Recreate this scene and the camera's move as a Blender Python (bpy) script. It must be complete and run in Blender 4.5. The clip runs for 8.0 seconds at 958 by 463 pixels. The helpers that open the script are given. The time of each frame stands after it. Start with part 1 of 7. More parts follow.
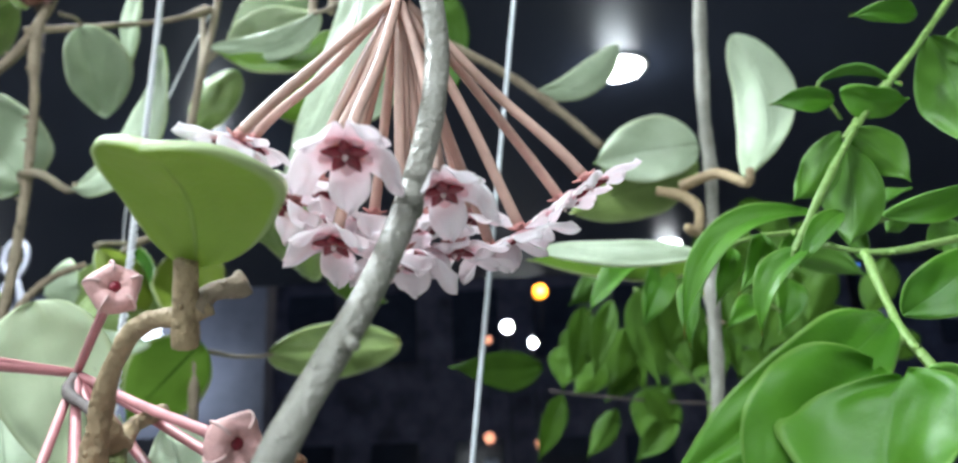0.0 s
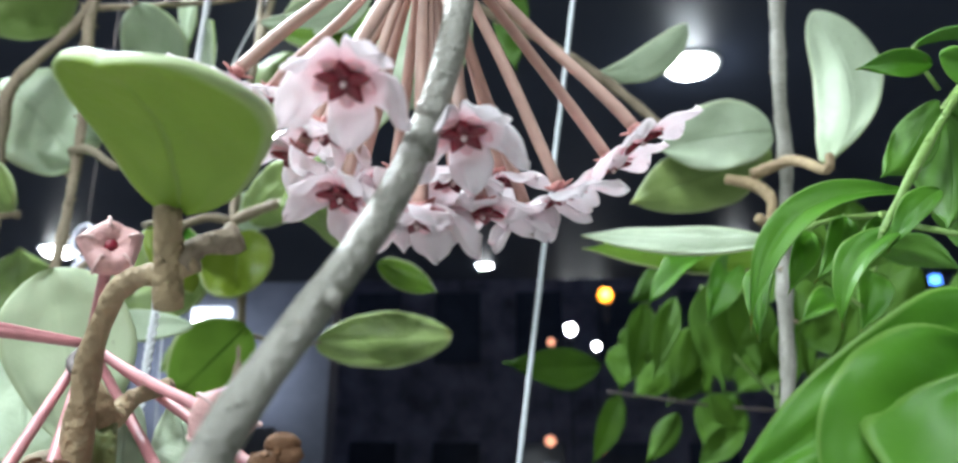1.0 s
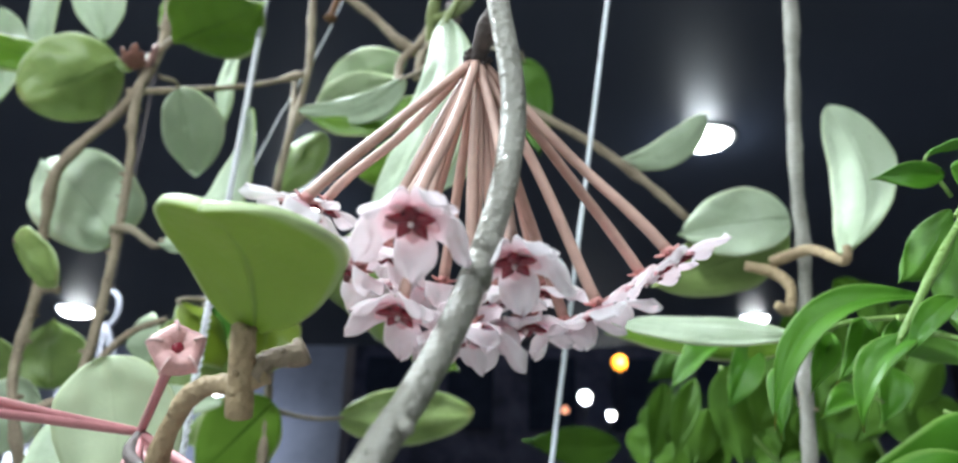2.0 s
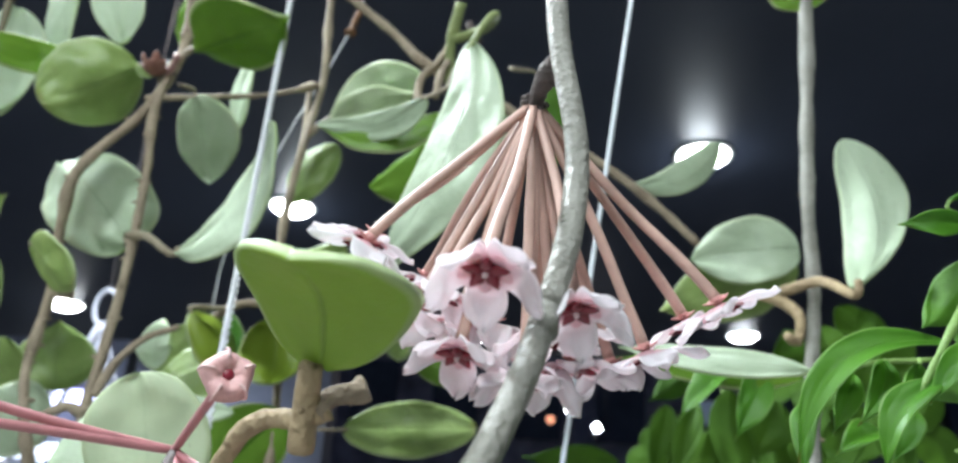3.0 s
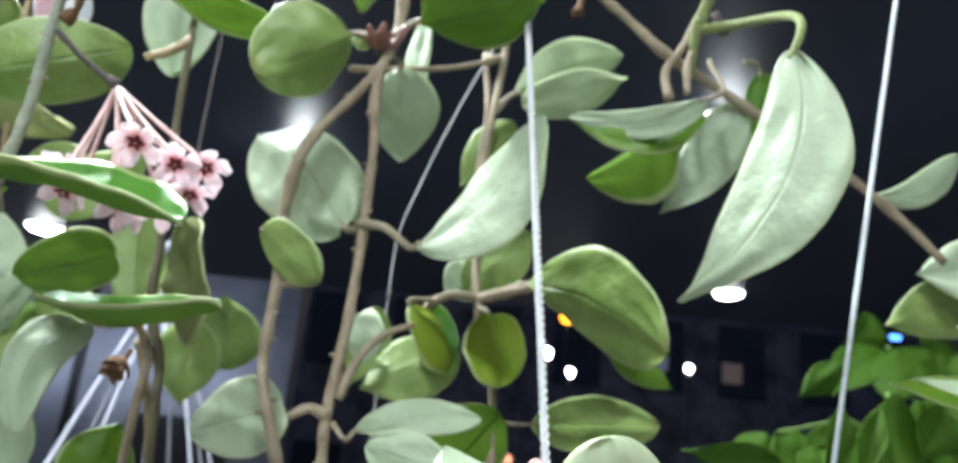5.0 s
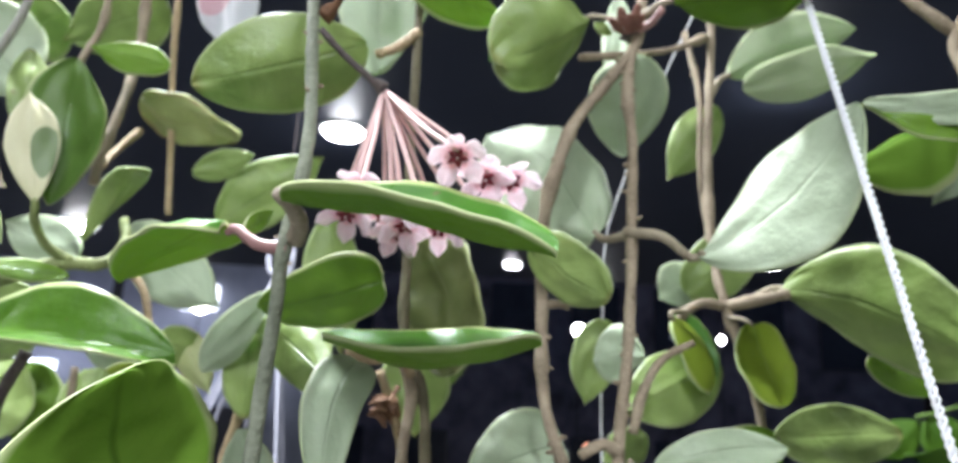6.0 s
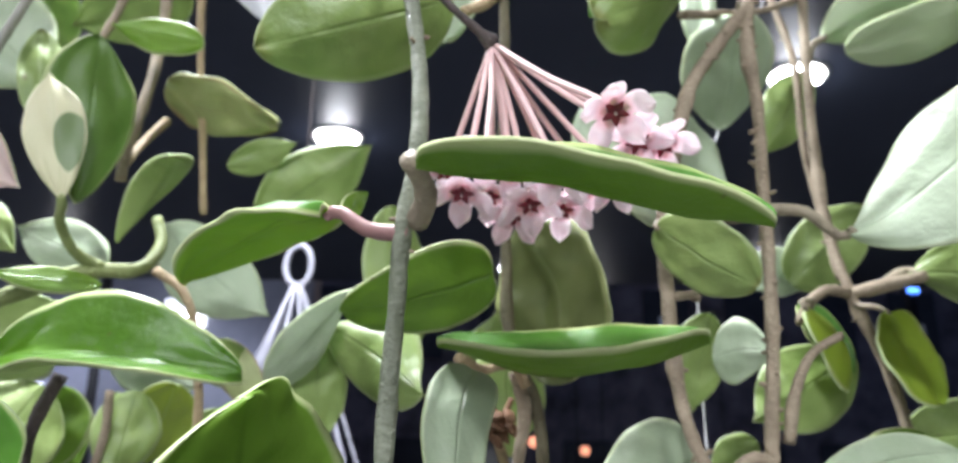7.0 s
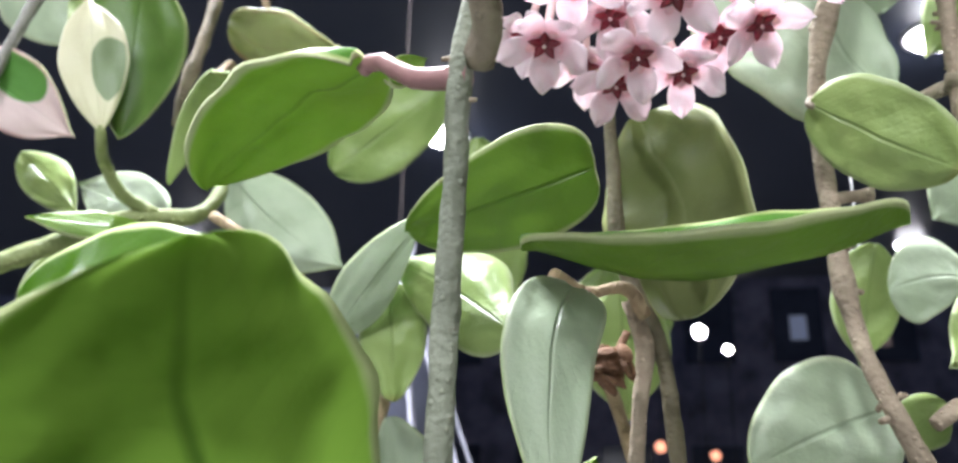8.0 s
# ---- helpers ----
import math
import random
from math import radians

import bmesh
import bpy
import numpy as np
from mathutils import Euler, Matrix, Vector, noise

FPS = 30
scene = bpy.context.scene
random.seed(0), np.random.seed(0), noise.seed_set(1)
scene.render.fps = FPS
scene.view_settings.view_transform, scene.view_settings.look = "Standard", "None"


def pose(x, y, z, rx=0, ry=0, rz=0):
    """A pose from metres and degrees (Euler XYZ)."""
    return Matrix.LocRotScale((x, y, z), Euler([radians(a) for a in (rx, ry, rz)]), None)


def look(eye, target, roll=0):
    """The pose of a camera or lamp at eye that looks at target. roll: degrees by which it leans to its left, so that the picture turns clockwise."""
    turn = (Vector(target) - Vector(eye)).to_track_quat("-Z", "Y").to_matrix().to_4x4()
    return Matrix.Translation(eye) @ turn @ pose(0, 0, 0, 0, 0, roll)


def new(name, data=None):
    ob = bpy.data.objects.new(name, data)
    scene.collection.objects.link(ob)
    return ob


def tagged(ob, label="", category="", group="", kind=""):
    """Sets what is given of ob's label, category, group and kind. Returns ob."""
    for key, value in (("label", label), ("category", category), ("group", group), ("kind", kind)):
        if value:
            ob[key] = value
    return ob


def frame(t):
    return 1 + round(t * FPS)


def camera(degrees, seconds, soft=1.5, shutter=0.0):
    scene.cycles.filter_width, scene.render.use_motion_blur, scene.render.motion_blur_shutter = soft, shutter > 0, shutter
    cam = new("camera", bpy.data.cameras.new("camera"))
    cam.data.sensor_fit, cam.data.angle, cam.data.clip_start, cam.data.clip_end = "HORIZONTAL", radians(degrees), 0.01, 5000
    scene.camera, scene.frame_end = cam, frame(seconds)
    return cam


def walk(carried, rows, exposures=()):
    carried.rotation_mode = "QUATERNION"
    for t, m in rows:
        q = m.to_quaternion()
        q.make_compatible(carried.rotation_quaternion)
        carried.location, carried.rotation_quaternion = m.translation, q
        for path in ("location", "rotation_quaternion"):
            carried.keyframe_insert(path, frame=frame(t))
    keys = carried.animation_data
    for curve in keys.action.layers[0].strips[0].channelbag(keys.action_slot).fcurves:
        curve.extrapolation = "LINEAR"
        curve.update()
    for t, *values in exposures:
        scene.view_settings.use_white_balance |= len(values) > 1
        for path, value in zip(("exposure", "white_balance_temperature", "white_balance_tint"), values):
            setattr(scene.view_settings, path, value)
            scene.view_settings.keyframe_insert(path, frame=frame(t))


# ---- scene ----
cam = camera(60.6, 8.0, soft=2.5)
cam.data.dof.use_dof = True
cam.data.dof.focus_distance = 0.145
cam.data.dof.aperture_fstop = 25.0
PATH = [
    (0, (0.005, -0.004, 1.607), (0.022, 1.911, 2.183), -2.3),
    (0.5, (0.011, 0.004, 1.601), (-0.068, 1.918, 2.178), -0.3),
    (1, (0.01, 0.015, 1.606), (-0.134, 1.924, 2.188), 0.4),
    (1.5, (0.008, 0.014, 1.611), (-0.158, 1.902, 2.253), 1.2),
    (1.7, (0.007, 0.009, 1.61), (-0.17, 1.871, 2.319), 1.2),
    (3, (-0.004, -0.003, 1.614), (-0.158, 1.848, 2.357), 3.4),
    (3.5, (-0.023, -0.006, 1.616), (-0.18, 1.854, 2.335), 3.4),
    (4, (-0.051, -0.004, 1.615), (-0.214, 1.864, 2.312), 3.9),
    (4.2, (-0.061, -0.001, 1.617), (-0.227, 1.869, 2.305), 4.5),
    (5.3, (-0.161, 0.004, 1.642), (-0.187, 1.919, 2.217), 5.4),
    (5.5, (-0.183, 0.011, 1.643), (-0.248, 1.93, 2.203), 5.1),
    (6, (-0.231, 0.033, 1.653), (-0.296, 1.955, 2.205), 3.2),
    (6.5, (-0.264, 0.049, 1.661), (-0.303, 1.968, 2.222), 2.0),
    (7, (-0.272, 0.076, 1.657), (-0.298, 1.993, 2.225), 0.9),
    (7.5, (-0.273, 0.108, 1.641), (-0.48, 2.015, 2.207), -0.2),
    (8, (-0.269, 0.132, 1.646), (-0.574, 2.021, 2.227), 0.8),
]
walk(cam, [(t, look(eye, target, roll)) for t, eye, target, roll in PATH], ((0, 0.06, 6200, 6), (4.2, -0.02, 6200, 6), (5.5, 0.05, 6400, 9), (6.5, -0.06, 6400, 16), (7.0, -0.04, 6400, 16), (7.5, 0.32, 6350, 18), (8.0, 0.32, 6390, 17)))

# ---- light ----
world = bpy.data.worlds.new("night")
world.use_nodes = True
world.node_tree.nodes["Background"].inputs[0].default_value = (0.018, 0.025, 0.048, 1)
world.node_tree.nodes["Background"].inputs[1].default_value = 1.5
scene.world = world

CEILING = 2.41


# ---- materials ----
def material(name):
    m = bpy.data.materials.new(name)
    m.use_nodes = True
    nt = m.node_tree
    return m, nt, nt.nodes["Principled BSDF"]


def node(nt, kind, **values):
    n = nt.nodes.new(kind)
    for key, value in values.items():
        n.inputs[key.replace("_", " ")].default_value = value
    return n


def math_node(nt, op, a, b=None):
    n = nt.nodes.new("ShaderNodeMath")
    n.operation = op
    for i, v in enumerate((a, b)):
        if v is None:
            continue
        if isinstance(v, (int, float)):
            n.inputs[i].default_value = v
        else:
            nt.links.new(v, n.inputs[i])
    return n.outputs[0]


def mix_colour(nt, factor, a, b):
    n = nt.nodes.new("ShaderNodeMix")
    n.data_type = "RGBA"
    for sock, v in ((n.inputs[0], factor), (n.inputs[6], a), (n.inputs[7], b)):
        if isinstance(v, (int, float)):
            sock.default_value = v
        elif isinstance(v, tuple):
            sock.default_value = (*v, 1)
        else:
            nt.links.new(v, sock)
    return n.outputs[2]


def ramp(nt, fac, low, high):
    n = nt.nodes.new("ShaderNodeMapRange")
    n.inputs[1].default_value, n.inputs[2].default_value = low, high
    nt.links.new(fac, n.inputs[0])
    return n.outputs[0]


def noise_of(nt, scale, detail=3.0, vector=None, rough=0.55):
    n = node(nt, "ShaderNodeTexNoise", Scale=scale, Detail=detail, Roughness=rough)
    if vector is None:
        vector = nt.nodes.new("ShaderNodeTexCoord").outputs["Object"]
    nt.links.new(vector, n.inputs["Vector"])
    return n.outputs["Fac"]


def bump(nt, bsdf, height, strength, distance):
    b = node(nt, "ShaderNodeBump", Strength=strength, Distance=distance)
    nt.links.new(height, b.inputs["Height"])
    nt.links.new(b.outputs[0], bsdf.inputs["Normal"])


def leaf_material(name, dark, light, edge, vein, rough, glow=0.0, vein_strength=0.5, patch=0.0, patch_colour=(0.6, 0.6, 0.4), spec=0.5, bumpy=0.35, tip_brown=0.0):
    """A leaf's skin: mottled green, a midrib and side veins by the leaf's own length and breadth, a paler edge."""
    m, nt, b = material(name)
    uv = nt.nodes.new("ShaderNodeUVMap")
    uv.uv_map = "leaf"
    sep = nt.nodes.new("ShaderNodeSeparateXYZ")
    nt.links.new(uv.outputs[0], sep.inputs[0])
    u, v = sep.outputs[0], sep.outputs[1]
    away = math_node(nt, "ABSOLUTE", v)
    info = nt.nodes.new("ShaderNodeObjectInfo")
    coarse = noise_of(nt, 62, 2)
    fine = noise_of(nt, 420, 4)
    broad = ramp(nt, noise_of(nt, 24, 2), 0.32, 0.68)
    tone = math_node(nt, "ADD", math_node(nt, "MULTIPLY", ramp(nt, coarse, 0.3, 0.7), 0.33), math_node(nt, "MULTIPLY", info.outputs["Random"], 0.27))
    tone = math_node(nt, "ADD", tone, math_node(nt, "MULTIPLY", broad, 0.30))
    tone = math_node(nt, "ADD", tone, math_node(nt, "MULTIPLY", fine, 0.14))
    col = mix_colour(nt, tone, dark, light)
    # side veins run slantwise from the midrib
    slant = math_node(nt, "SUBTRACT", math_node(nt, "MULTIPLY", u, 9.0), math_node(nt, "MULTIPLY", away, 3.0))
    wob = math_node(nt, "ADD", slant, math_node(nt, "MULTIPLY", coarse, 1.2))
    tri = math_node(nt, "ABSOLUTE", math_node(nt, "SUBTRACT", math_node(nt, "FRACT", wob), 0.5))
    side = math_node(nt, "MULTIPLY", ramp(nt, tri, 0.12, 0.0), 0.05)
    rib = math_node(nt, "MULTIPLY", ramp(nt, away, 0.055, 0.01), ramp(nt, u, 1.0, 0.3))
    veins = math_node(nt, "MAXIMUM", side, rib)
    col = mix_colour(nt, math_node(nt, "MULTIPLY", veins, vein_strength), col, vein)
    if patch:
        pu = math_node(nt, "DIVIDE", math_node(nt, "SUBTRACT", u, 0.43), 0.24)
        pv = math_node(nt, "DIVIDE", math_node(nt, "SUBTRACT", v, 0.50), 0.60)
        far = math_node(nt, "ADD", math_node(nt, "MULTIPLY", pu, pu), math_node(nt, "MULTIPLY", pv, pv))
        far = math_node(nt, "ADD", far, math_node(nt, "MULTIPLY", math_node(nt, "SUBTRACT", coarse, 0.5), patch * 20))
        blot = ramp(nt, far, 1.08, 0.92)
        col = mix_colour(nt, blot, col, patch_colour)
    col = mix_colour(nt, math_node(nt, "MULTIPLY", ramp(nt, away, 0.885, 0.955), 0.85), col, edge)
    if tip_brown:
        burnt = ramp(nt, math_node(nt, "ADD", u, math_node(nt, "MULTIPLY", coarse, 0.08)), 0.975, 1.03)
        col = mix_colour(nt, math_node(nt, "MULTIPLY", burnt, tip_brown), col, (0.22, 0.10, 0.02))
    # rare brown flecks
    fleck = ramp(nt, noise_of(nt, 150, 2), 0.74, 0.78)
    col = mix_colour(nt, math_node(nt, "MULTIPLY", fleck, 0.5), col, (0.16, 0.11, 0.05))
    nt.links.new(col, b.inputs["Base Color"])
    b.inputs["Specular IOR Level"].default_value = spec
    nt.links.new(math_node(nt, "ADD", math_node(nt, "ADD", math_node(nt, "MULTIPLY", fine, 0.2), math_node(nt, "MULTIPLY", broad, 0.12)), rough - 0.16), b.inputs["Roughness"])
    height = math_node(nt, "ADD", math_node(nt, "MULTIPLY", coarse, 0.8), math_node(nt, "MULTIPLY", fine, 0.16))
    height = math_node(nt, "SUBTRACT", height, math_node(nt, "MULTIPLY", veins, 0.25))
    bump(nt, b, height, bumpy, 0.004)
    if glow:
        tr = nt.nodes.new("ShaderNodeBsdfTranslucent")
        nt.links.new(col, tr.inputs["Color"])
        mx = nt.nodes.new("ShaderNodeMixShader")
        mx.inputs[0].default_value = glow
        out = nt.nodes["Material Output"]
        nt.links.new(b.outputs[0], mx.inputs[1])
        nt.links.new(tr.outputs[0], mx.inputs[2])
        nt.links.new(mx.outputs[0], out.inputs[0])
    return m


def bark_material(name, dark, light, scale=260.0, rough=0.75, warts=0.35, relief=0.9):
    m, nt, b = material(name)
    tc = nt.nodes.new("ShaderNodeTexCoord")
    coarse = noise_of(nt, scale * 0.3, 4)
    fine = noise_of(nt, scale * 2.4, 5)
    vor = node(nt, "ShaderNodeTexVoronoi", Scale=scale * 1.6)
    nt.links.new(tc.outputs["Object"], vor.inputs["Vector"])
    tone = math_node(nt, "ADD", math_node(nt, "MULTIPLY", ramp(nt, coarse, 0.3, 0.7), 0.6), math_node(nt, "MULTIPLY", fine, 0.4))
    col = mix_colour(nt, tone, dark, light)
    speck = ramp(nt, vor.outputs["Distance"], 0.22, 0.1)
    col = mix_colour(nt, math_node(nt, "MULTIPLY", speck, warts), col, tuple(min(1, c * 1.7) for c in light))
    nt.links.new(col, b.inputs["Base Color"])
    b.inputs["Roughness"].default_value = rough
    bump(nt, b, math_node(nt, "ADD", math_node(nt, "MULTIPLY", coarse, 0.6), math_node(nt, "ADD", math_node(nt, "MULTIPLY", fine, 0.5), math_node(nt, "MULTIPLY", speck, warts))), relief, 0.002)
    return m


def plain_material(name, colour, rough=0.5, metal=0.0, var=0.25, scale=60.0, relief=0.15, depth=0.001, sss=0.0, spec=0.5):
    m, nt, b = material(name)
    coarse = noise_of(nt, scale, 4)
    fine = noise_of(nt, scale * 8, 4)
    low = tuple(c * (1 - var) for c in colour)
    high = tuple(min(1, c * (1 + var)) for c in colour)
    col = mix_colour(nt, math_node(nt, "ADD", math_node(nt, "MULTIPLY", ramp(nt, coarse, 0.3, 0.7), 0.7), math_node(nt, "MULTIPLY", fine, 0.3)), low, high)
    nt.links.new(col, b.inputs["Base Color"])
    b.inputs["Roughness"].default_value = rough
    b.inputs["Metallic"].default_value = metal
    b.inputs["Specular IOR Level"].default_value = spec
    if sss:
        b.inputs["Subsurface Weight"].default_value = sss
        b.inputs["Subsurface Radius"].default_value = (0.004, 0.002, 0.0015)
        b.inputs["Subsurface Scale"].default_value = 1.0
    if relief:
        bump(nt, b, fine, relief, depth)
    return m


def petal_material(name, throat, rim):
    """Waxy petal: deeper pink round the flower's throat, near white outwards, faintly veined."""
    m, nt, b = material(name)
    tc = nt.nodes.new("ShaderNodeTexCoord")
    far = nt.nodes.new("ShaderNodeVectorMath")
    far.operation = "LENGTH"
    nt.links.new(tc.outputs["Object"], far.inputs[0])
    info = nt.nodes.new("ShaderNodeObjectInfo")
    coarse = noise_of(nt, 260, 3)
    fine = noise_of(nt, 1500, 3)
    reach = ramp(nt, math_node(nt, "ADD", far.outputs["Value"], math_node(nt, "MULTIPLY", coarse, 0.002)), 0.0030, 0.0066)
    pale = mix_colour(nt, math_node(nt, "MULTIPLY", info.outputs["Random"], 0.35), rim, tuple(0.55 * r + 0.45 * t for r, t in zip(rim, throat)))
    col = mix_colour(nt, reach, throat, pale)
    col = mix_colour(nt, math_node(nt, "MULTIPLY", ramp(nt, coarse, 0.55, 0.75), 0.25), col, throat)
    nt.links.new(col, b.inputs["Base Color"])
    b.inputs["Roughness"].default_value = 0.34
    b.inputs["Subsurface Weight"].default_value = 0.12
    b.inputs["Subsurface Radius"].default_value = (0.003, 0.002, 0.002)
    b.inputs["Subsurface Scale"].default_value = 1.0
    bump(nt, b, fine, 0.25, 0.0006)
    tr = nt.nodes.new("ShaderNodeBsdfTranslucent")
    nt.links.new(col, tr.inputs["Color"])
    mx = nt.nodes.new("ShaderNodeMixShader")
    mx.inputs[0].default_value = 0.5
    nt.links.new(b.outputs[0], mx.inputs[1])
    nt.links.new(tr.outputs[0], mx.inputs[2])
    nt.links.new(mx.outputs[0], nt.nodes["Material Output"].inputs[0])
    return m


def glow_material(name, colour, strength):
    m, nt, b = material(name)
    b.inputs["Base Color"].default_value = (*colour, 1)
    b.inputs["Emission Color"].default_value = (*colour, 1)
    b.inputs["Emission Strength"].default_value = strength
    return m


# kind of leaf: upper skin, under skin, rim
TOP = leaf_material("leaf_upper", (0.035, 0.13, 0.012), (0.11, 0.30, 0.03), (0.42, 0.50, 0.20), (0.16, 0.30, 0.06), 0.36, 0.12, spec=0.5, bumpy=0.3)
UNDER = leaf_material("leaf_under", (0.125, 0.205, 0.042), (0.385, 0.505, 0.165), (0.36, 0.44, 0.2), (0.10, 0.16, 0.05), 0.40, 0.28, vein_strength=0.16, bumpy=0.65, tip_brown=0.3)
PALE = leaf_material("leaf_under_pale", (0.33, 0.42, 0.255), (0.57, 0.67, 0.485), (0.55, 0.62, 0.42), (0.28, 0.38, 0.22), 0.44, 0.30, vein_strength=0.16, bumpy=0.7)
GREEN = leaf_material("leaf_under_green", (0.115, 0.25, 0.012), (0.24, 0.42, 0.042), (0.50, 0.56, 0.28), (0.035, 0.09, 0.015), 0.42, 0.48, vein_strength=0.3, bumpy=0.6)
YELLOW = leaf_material("leaf_young", (0.18, 0.28, 0.02), (0.34, 0.44, 0.05), (0.40, 0.45, 0.15), (0.30, 0.40, 0.12), 0.4, 0.3)
CUPGREEN = leaf_material("leaf_cup", (0.215, 0.37, 0.022), (0.42, 0.585, 0.09), (0.50, 0.60, 0.28), (0.30, 0.40, 0.12), 0.45, 0.36, vein_strength=0.4, bumpy=0.5)
CREAM = leaf_material("leaf_cream", (0.52, 0.50, 0.30), (0.62, 0.60, 0.40), (0.62, 0.60, 0.40), (0.45, 0.48, 0.28), 0.5, 0.15, patch=0.04, patch_colour=(0.16, 0.22, 0.10))
PINK = leaf_material("leaf_pinkish", (0.60, 0.46, 0.44), (0.70, 0.58, 0.55), (0.5, 0.3, 0.28), (0.5, 0.45, 0.4), 0.5, 0.15, patch=0.02, patch_colour=(0.09, 0.25, 0.04))
BUSH = leaf_material("bush_leaf", (0.048, 0.185, 0.009), (0.145, 0.37, 0.026), (0.20, 0.38, 0.07), (0.13, 0.31, 0.06), 0.46, 0.42, vein_strength=0.30, bumpy=0.25, tip_brown=0.7)
BUSHDARK = leaf_material("bush_leaf_under", (0.055, 0.165, 0.010), (0.12, 0.28, 0.025), (0.14, 0.30, 0.06), (0.08, 0.2, 0.03), 0.5, 0.3)
# green darkened to put shade into the colour, for the back shrub
SHADY = leaf_material("shaded_leaf", (0.03, 0.085, 0.006), (0.085, 0.185, 0.014), (0.05, 0.12, 0.01), (0.05, 0.12, 0.01), 0.62, 0.3, bumpy=0.25, spec=0.2)
LIME = leaf_material("leaf_under_lime", (0.26, 0.49, 0.030), (0.38, 0.63, 0.06), (0.60, 0.64, 0.38), (0.05, 0.13, 0.02), 0.45, 0.5, vein_strength=0.3)
FRESH = leaf_material("leaf_upper_fresh", (0.045, 0.13, 0.006), (0.095, 0.22, 0.014), (0.50, 0.58, 0.28), (0.12, 0.28, 0.04), 0.34, 0.2, spec=0.4, bumpy=0.5)
DEEP = leaf_material("leaf_under_deep", (0.135, 0.275, 0.028), (0.22, 0.385, 0.050), (0.50, 0.56, 0.28), (0.025, 0.08, 0.006), 0.6, 0.46, vein_strength=0.9, spec=0.1)
FADED = leaf_material("leaf_faded", (0.24, 0.30, 0.10), (0.43, 0.46, 0.22), (0.34, 0.24, 0.12), (0.36, 0.32, 0.16), 0.5, 0.2, bumpy=0.6)
PALEST = leaf_material("leaf_under_palest", (0.46, 0.56, 0.32), (0.66, 0.75, 0.52), (0.6, 0.68, 0.42), (0.42, 0.52, 0.30), 0.5, 0.30, vein_strength=0.08, bumpy=0.25)
TAG = leaf_material("tag_plastic", (0.55, 0.56, 0.58), (0.68, 0.68, 0.70), (0.6, 0.6, 0.62), (0.6, 0.6, 0.6), 0.3, 0.4, vein_strength=0.0, bumpy=0.05, patch=0.01, patch_colour=(0.62, 0.42, 0.46))
OLIVE = leaf_material("leaf_olive", (0.10, 0.125, 0.03), (0.24, 0.275, 0.10), (0.36, 0.40, 0.16), (0.30, 0.33, 0.16), 0.48, 0.3, vein_strength=0.25, bumpy=0.3)
MOSS = leaf_material("leaf_moss_green", (0.07, 0.15, 0.022), (0.16, 0.27, 0.055), (0.40, 0.46, 0.20), (0.10, 0.18, 0.05), 0.42, 0.3, vein_strength=0.2, bumpy=0.35)
RIM = plain_material("leaf_rim", (0.48, 0.54, 0.27), 0.45, var=0.2, scale=90)
RIMGREEN = plain_material("leaf_rim_green", (0.42, 0.52, 0.26), 0.5, var=0.25, scale=90)
RIMBUSH = plain_material("bush_rim", (0.14, 0.36, 0.05), 0.45, var=0.2, scale=90)
KINDS = {
    "under": (TOP, UNDER, RIMGREEN), "pale": (TOP, PALE, RIMGREEN), "green": (TOP, GREEN, RIM), "young": (YELLOW, YELLOW, RIMGREEN),
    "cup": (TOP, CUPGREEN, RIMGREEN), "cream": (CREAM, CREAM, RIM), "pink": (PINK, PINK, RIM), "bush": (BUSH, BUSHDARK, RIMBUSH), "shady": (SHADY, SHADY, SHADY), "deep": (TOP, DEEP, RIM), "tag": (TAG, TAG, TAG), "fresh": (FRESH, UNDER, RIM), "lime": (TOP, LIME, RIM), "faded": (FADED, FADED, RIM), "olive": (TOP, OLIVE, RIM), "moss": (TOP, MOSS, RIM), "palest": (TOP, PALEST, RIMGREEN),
}
BARK = bark_material("vine_bark", (0.145, 0.108, 0.07), (0.385, 0.315, 0.22))
GREYBARK = bark_material("grey_bark", (0.14, 0.135, 0.11), (0.37, 0.36, 0.31), 330, 0.42, 0.3, 0.8)
MOSSBARK = bark_material("mossy_bark", (0.085, 0.10, 0.06), (0.27, 0.29, 0.215), 240, 0.55, 0.2, 0.95)
OLIVEBARK = bark_material("olive_bark", (0.06, 0.052, 0.026), (0.17, 0.145, 0.08), 240, 0.6, 0.2, 0.8)
TANBARK = bark_material("tan_bark", (0.22, 0.155, 0.09), (0.47, 0.36, 0.20), 200, 0.7, 0.25, 1.5)
DARKBARK = bark_material("dark_bark", (0.045, 0.035, 0.035), (0.15, 0.12, 0.11), 300)
GREENSTEM = bark_material("green_stem", (0.13, 0.17, 0.05), (0.25, 0.29, 0.11), 160, 0.6)
BUSHSTEM = bark_material("bush_stem", (0.12, 0.24, 0.04), (0.24, 0.36, 0.10), 160, 0.5)
PETIOLE = bark_material("petiole_pink", (0.19, 0.085, 0.085), (0.36, 0.21, 0.19), 150, 0.42, 0.1, 0.3)
PETGREY = bark_material("petiole_grey", (0.17, 0.13, 0.09), (0.33, 0.29, 0.2), 180, 0.6)
PEDICEL = plain_material("pedicel_skin", (0.47, 0.305, 0.25), 0.5, var=0.3, scale=70)
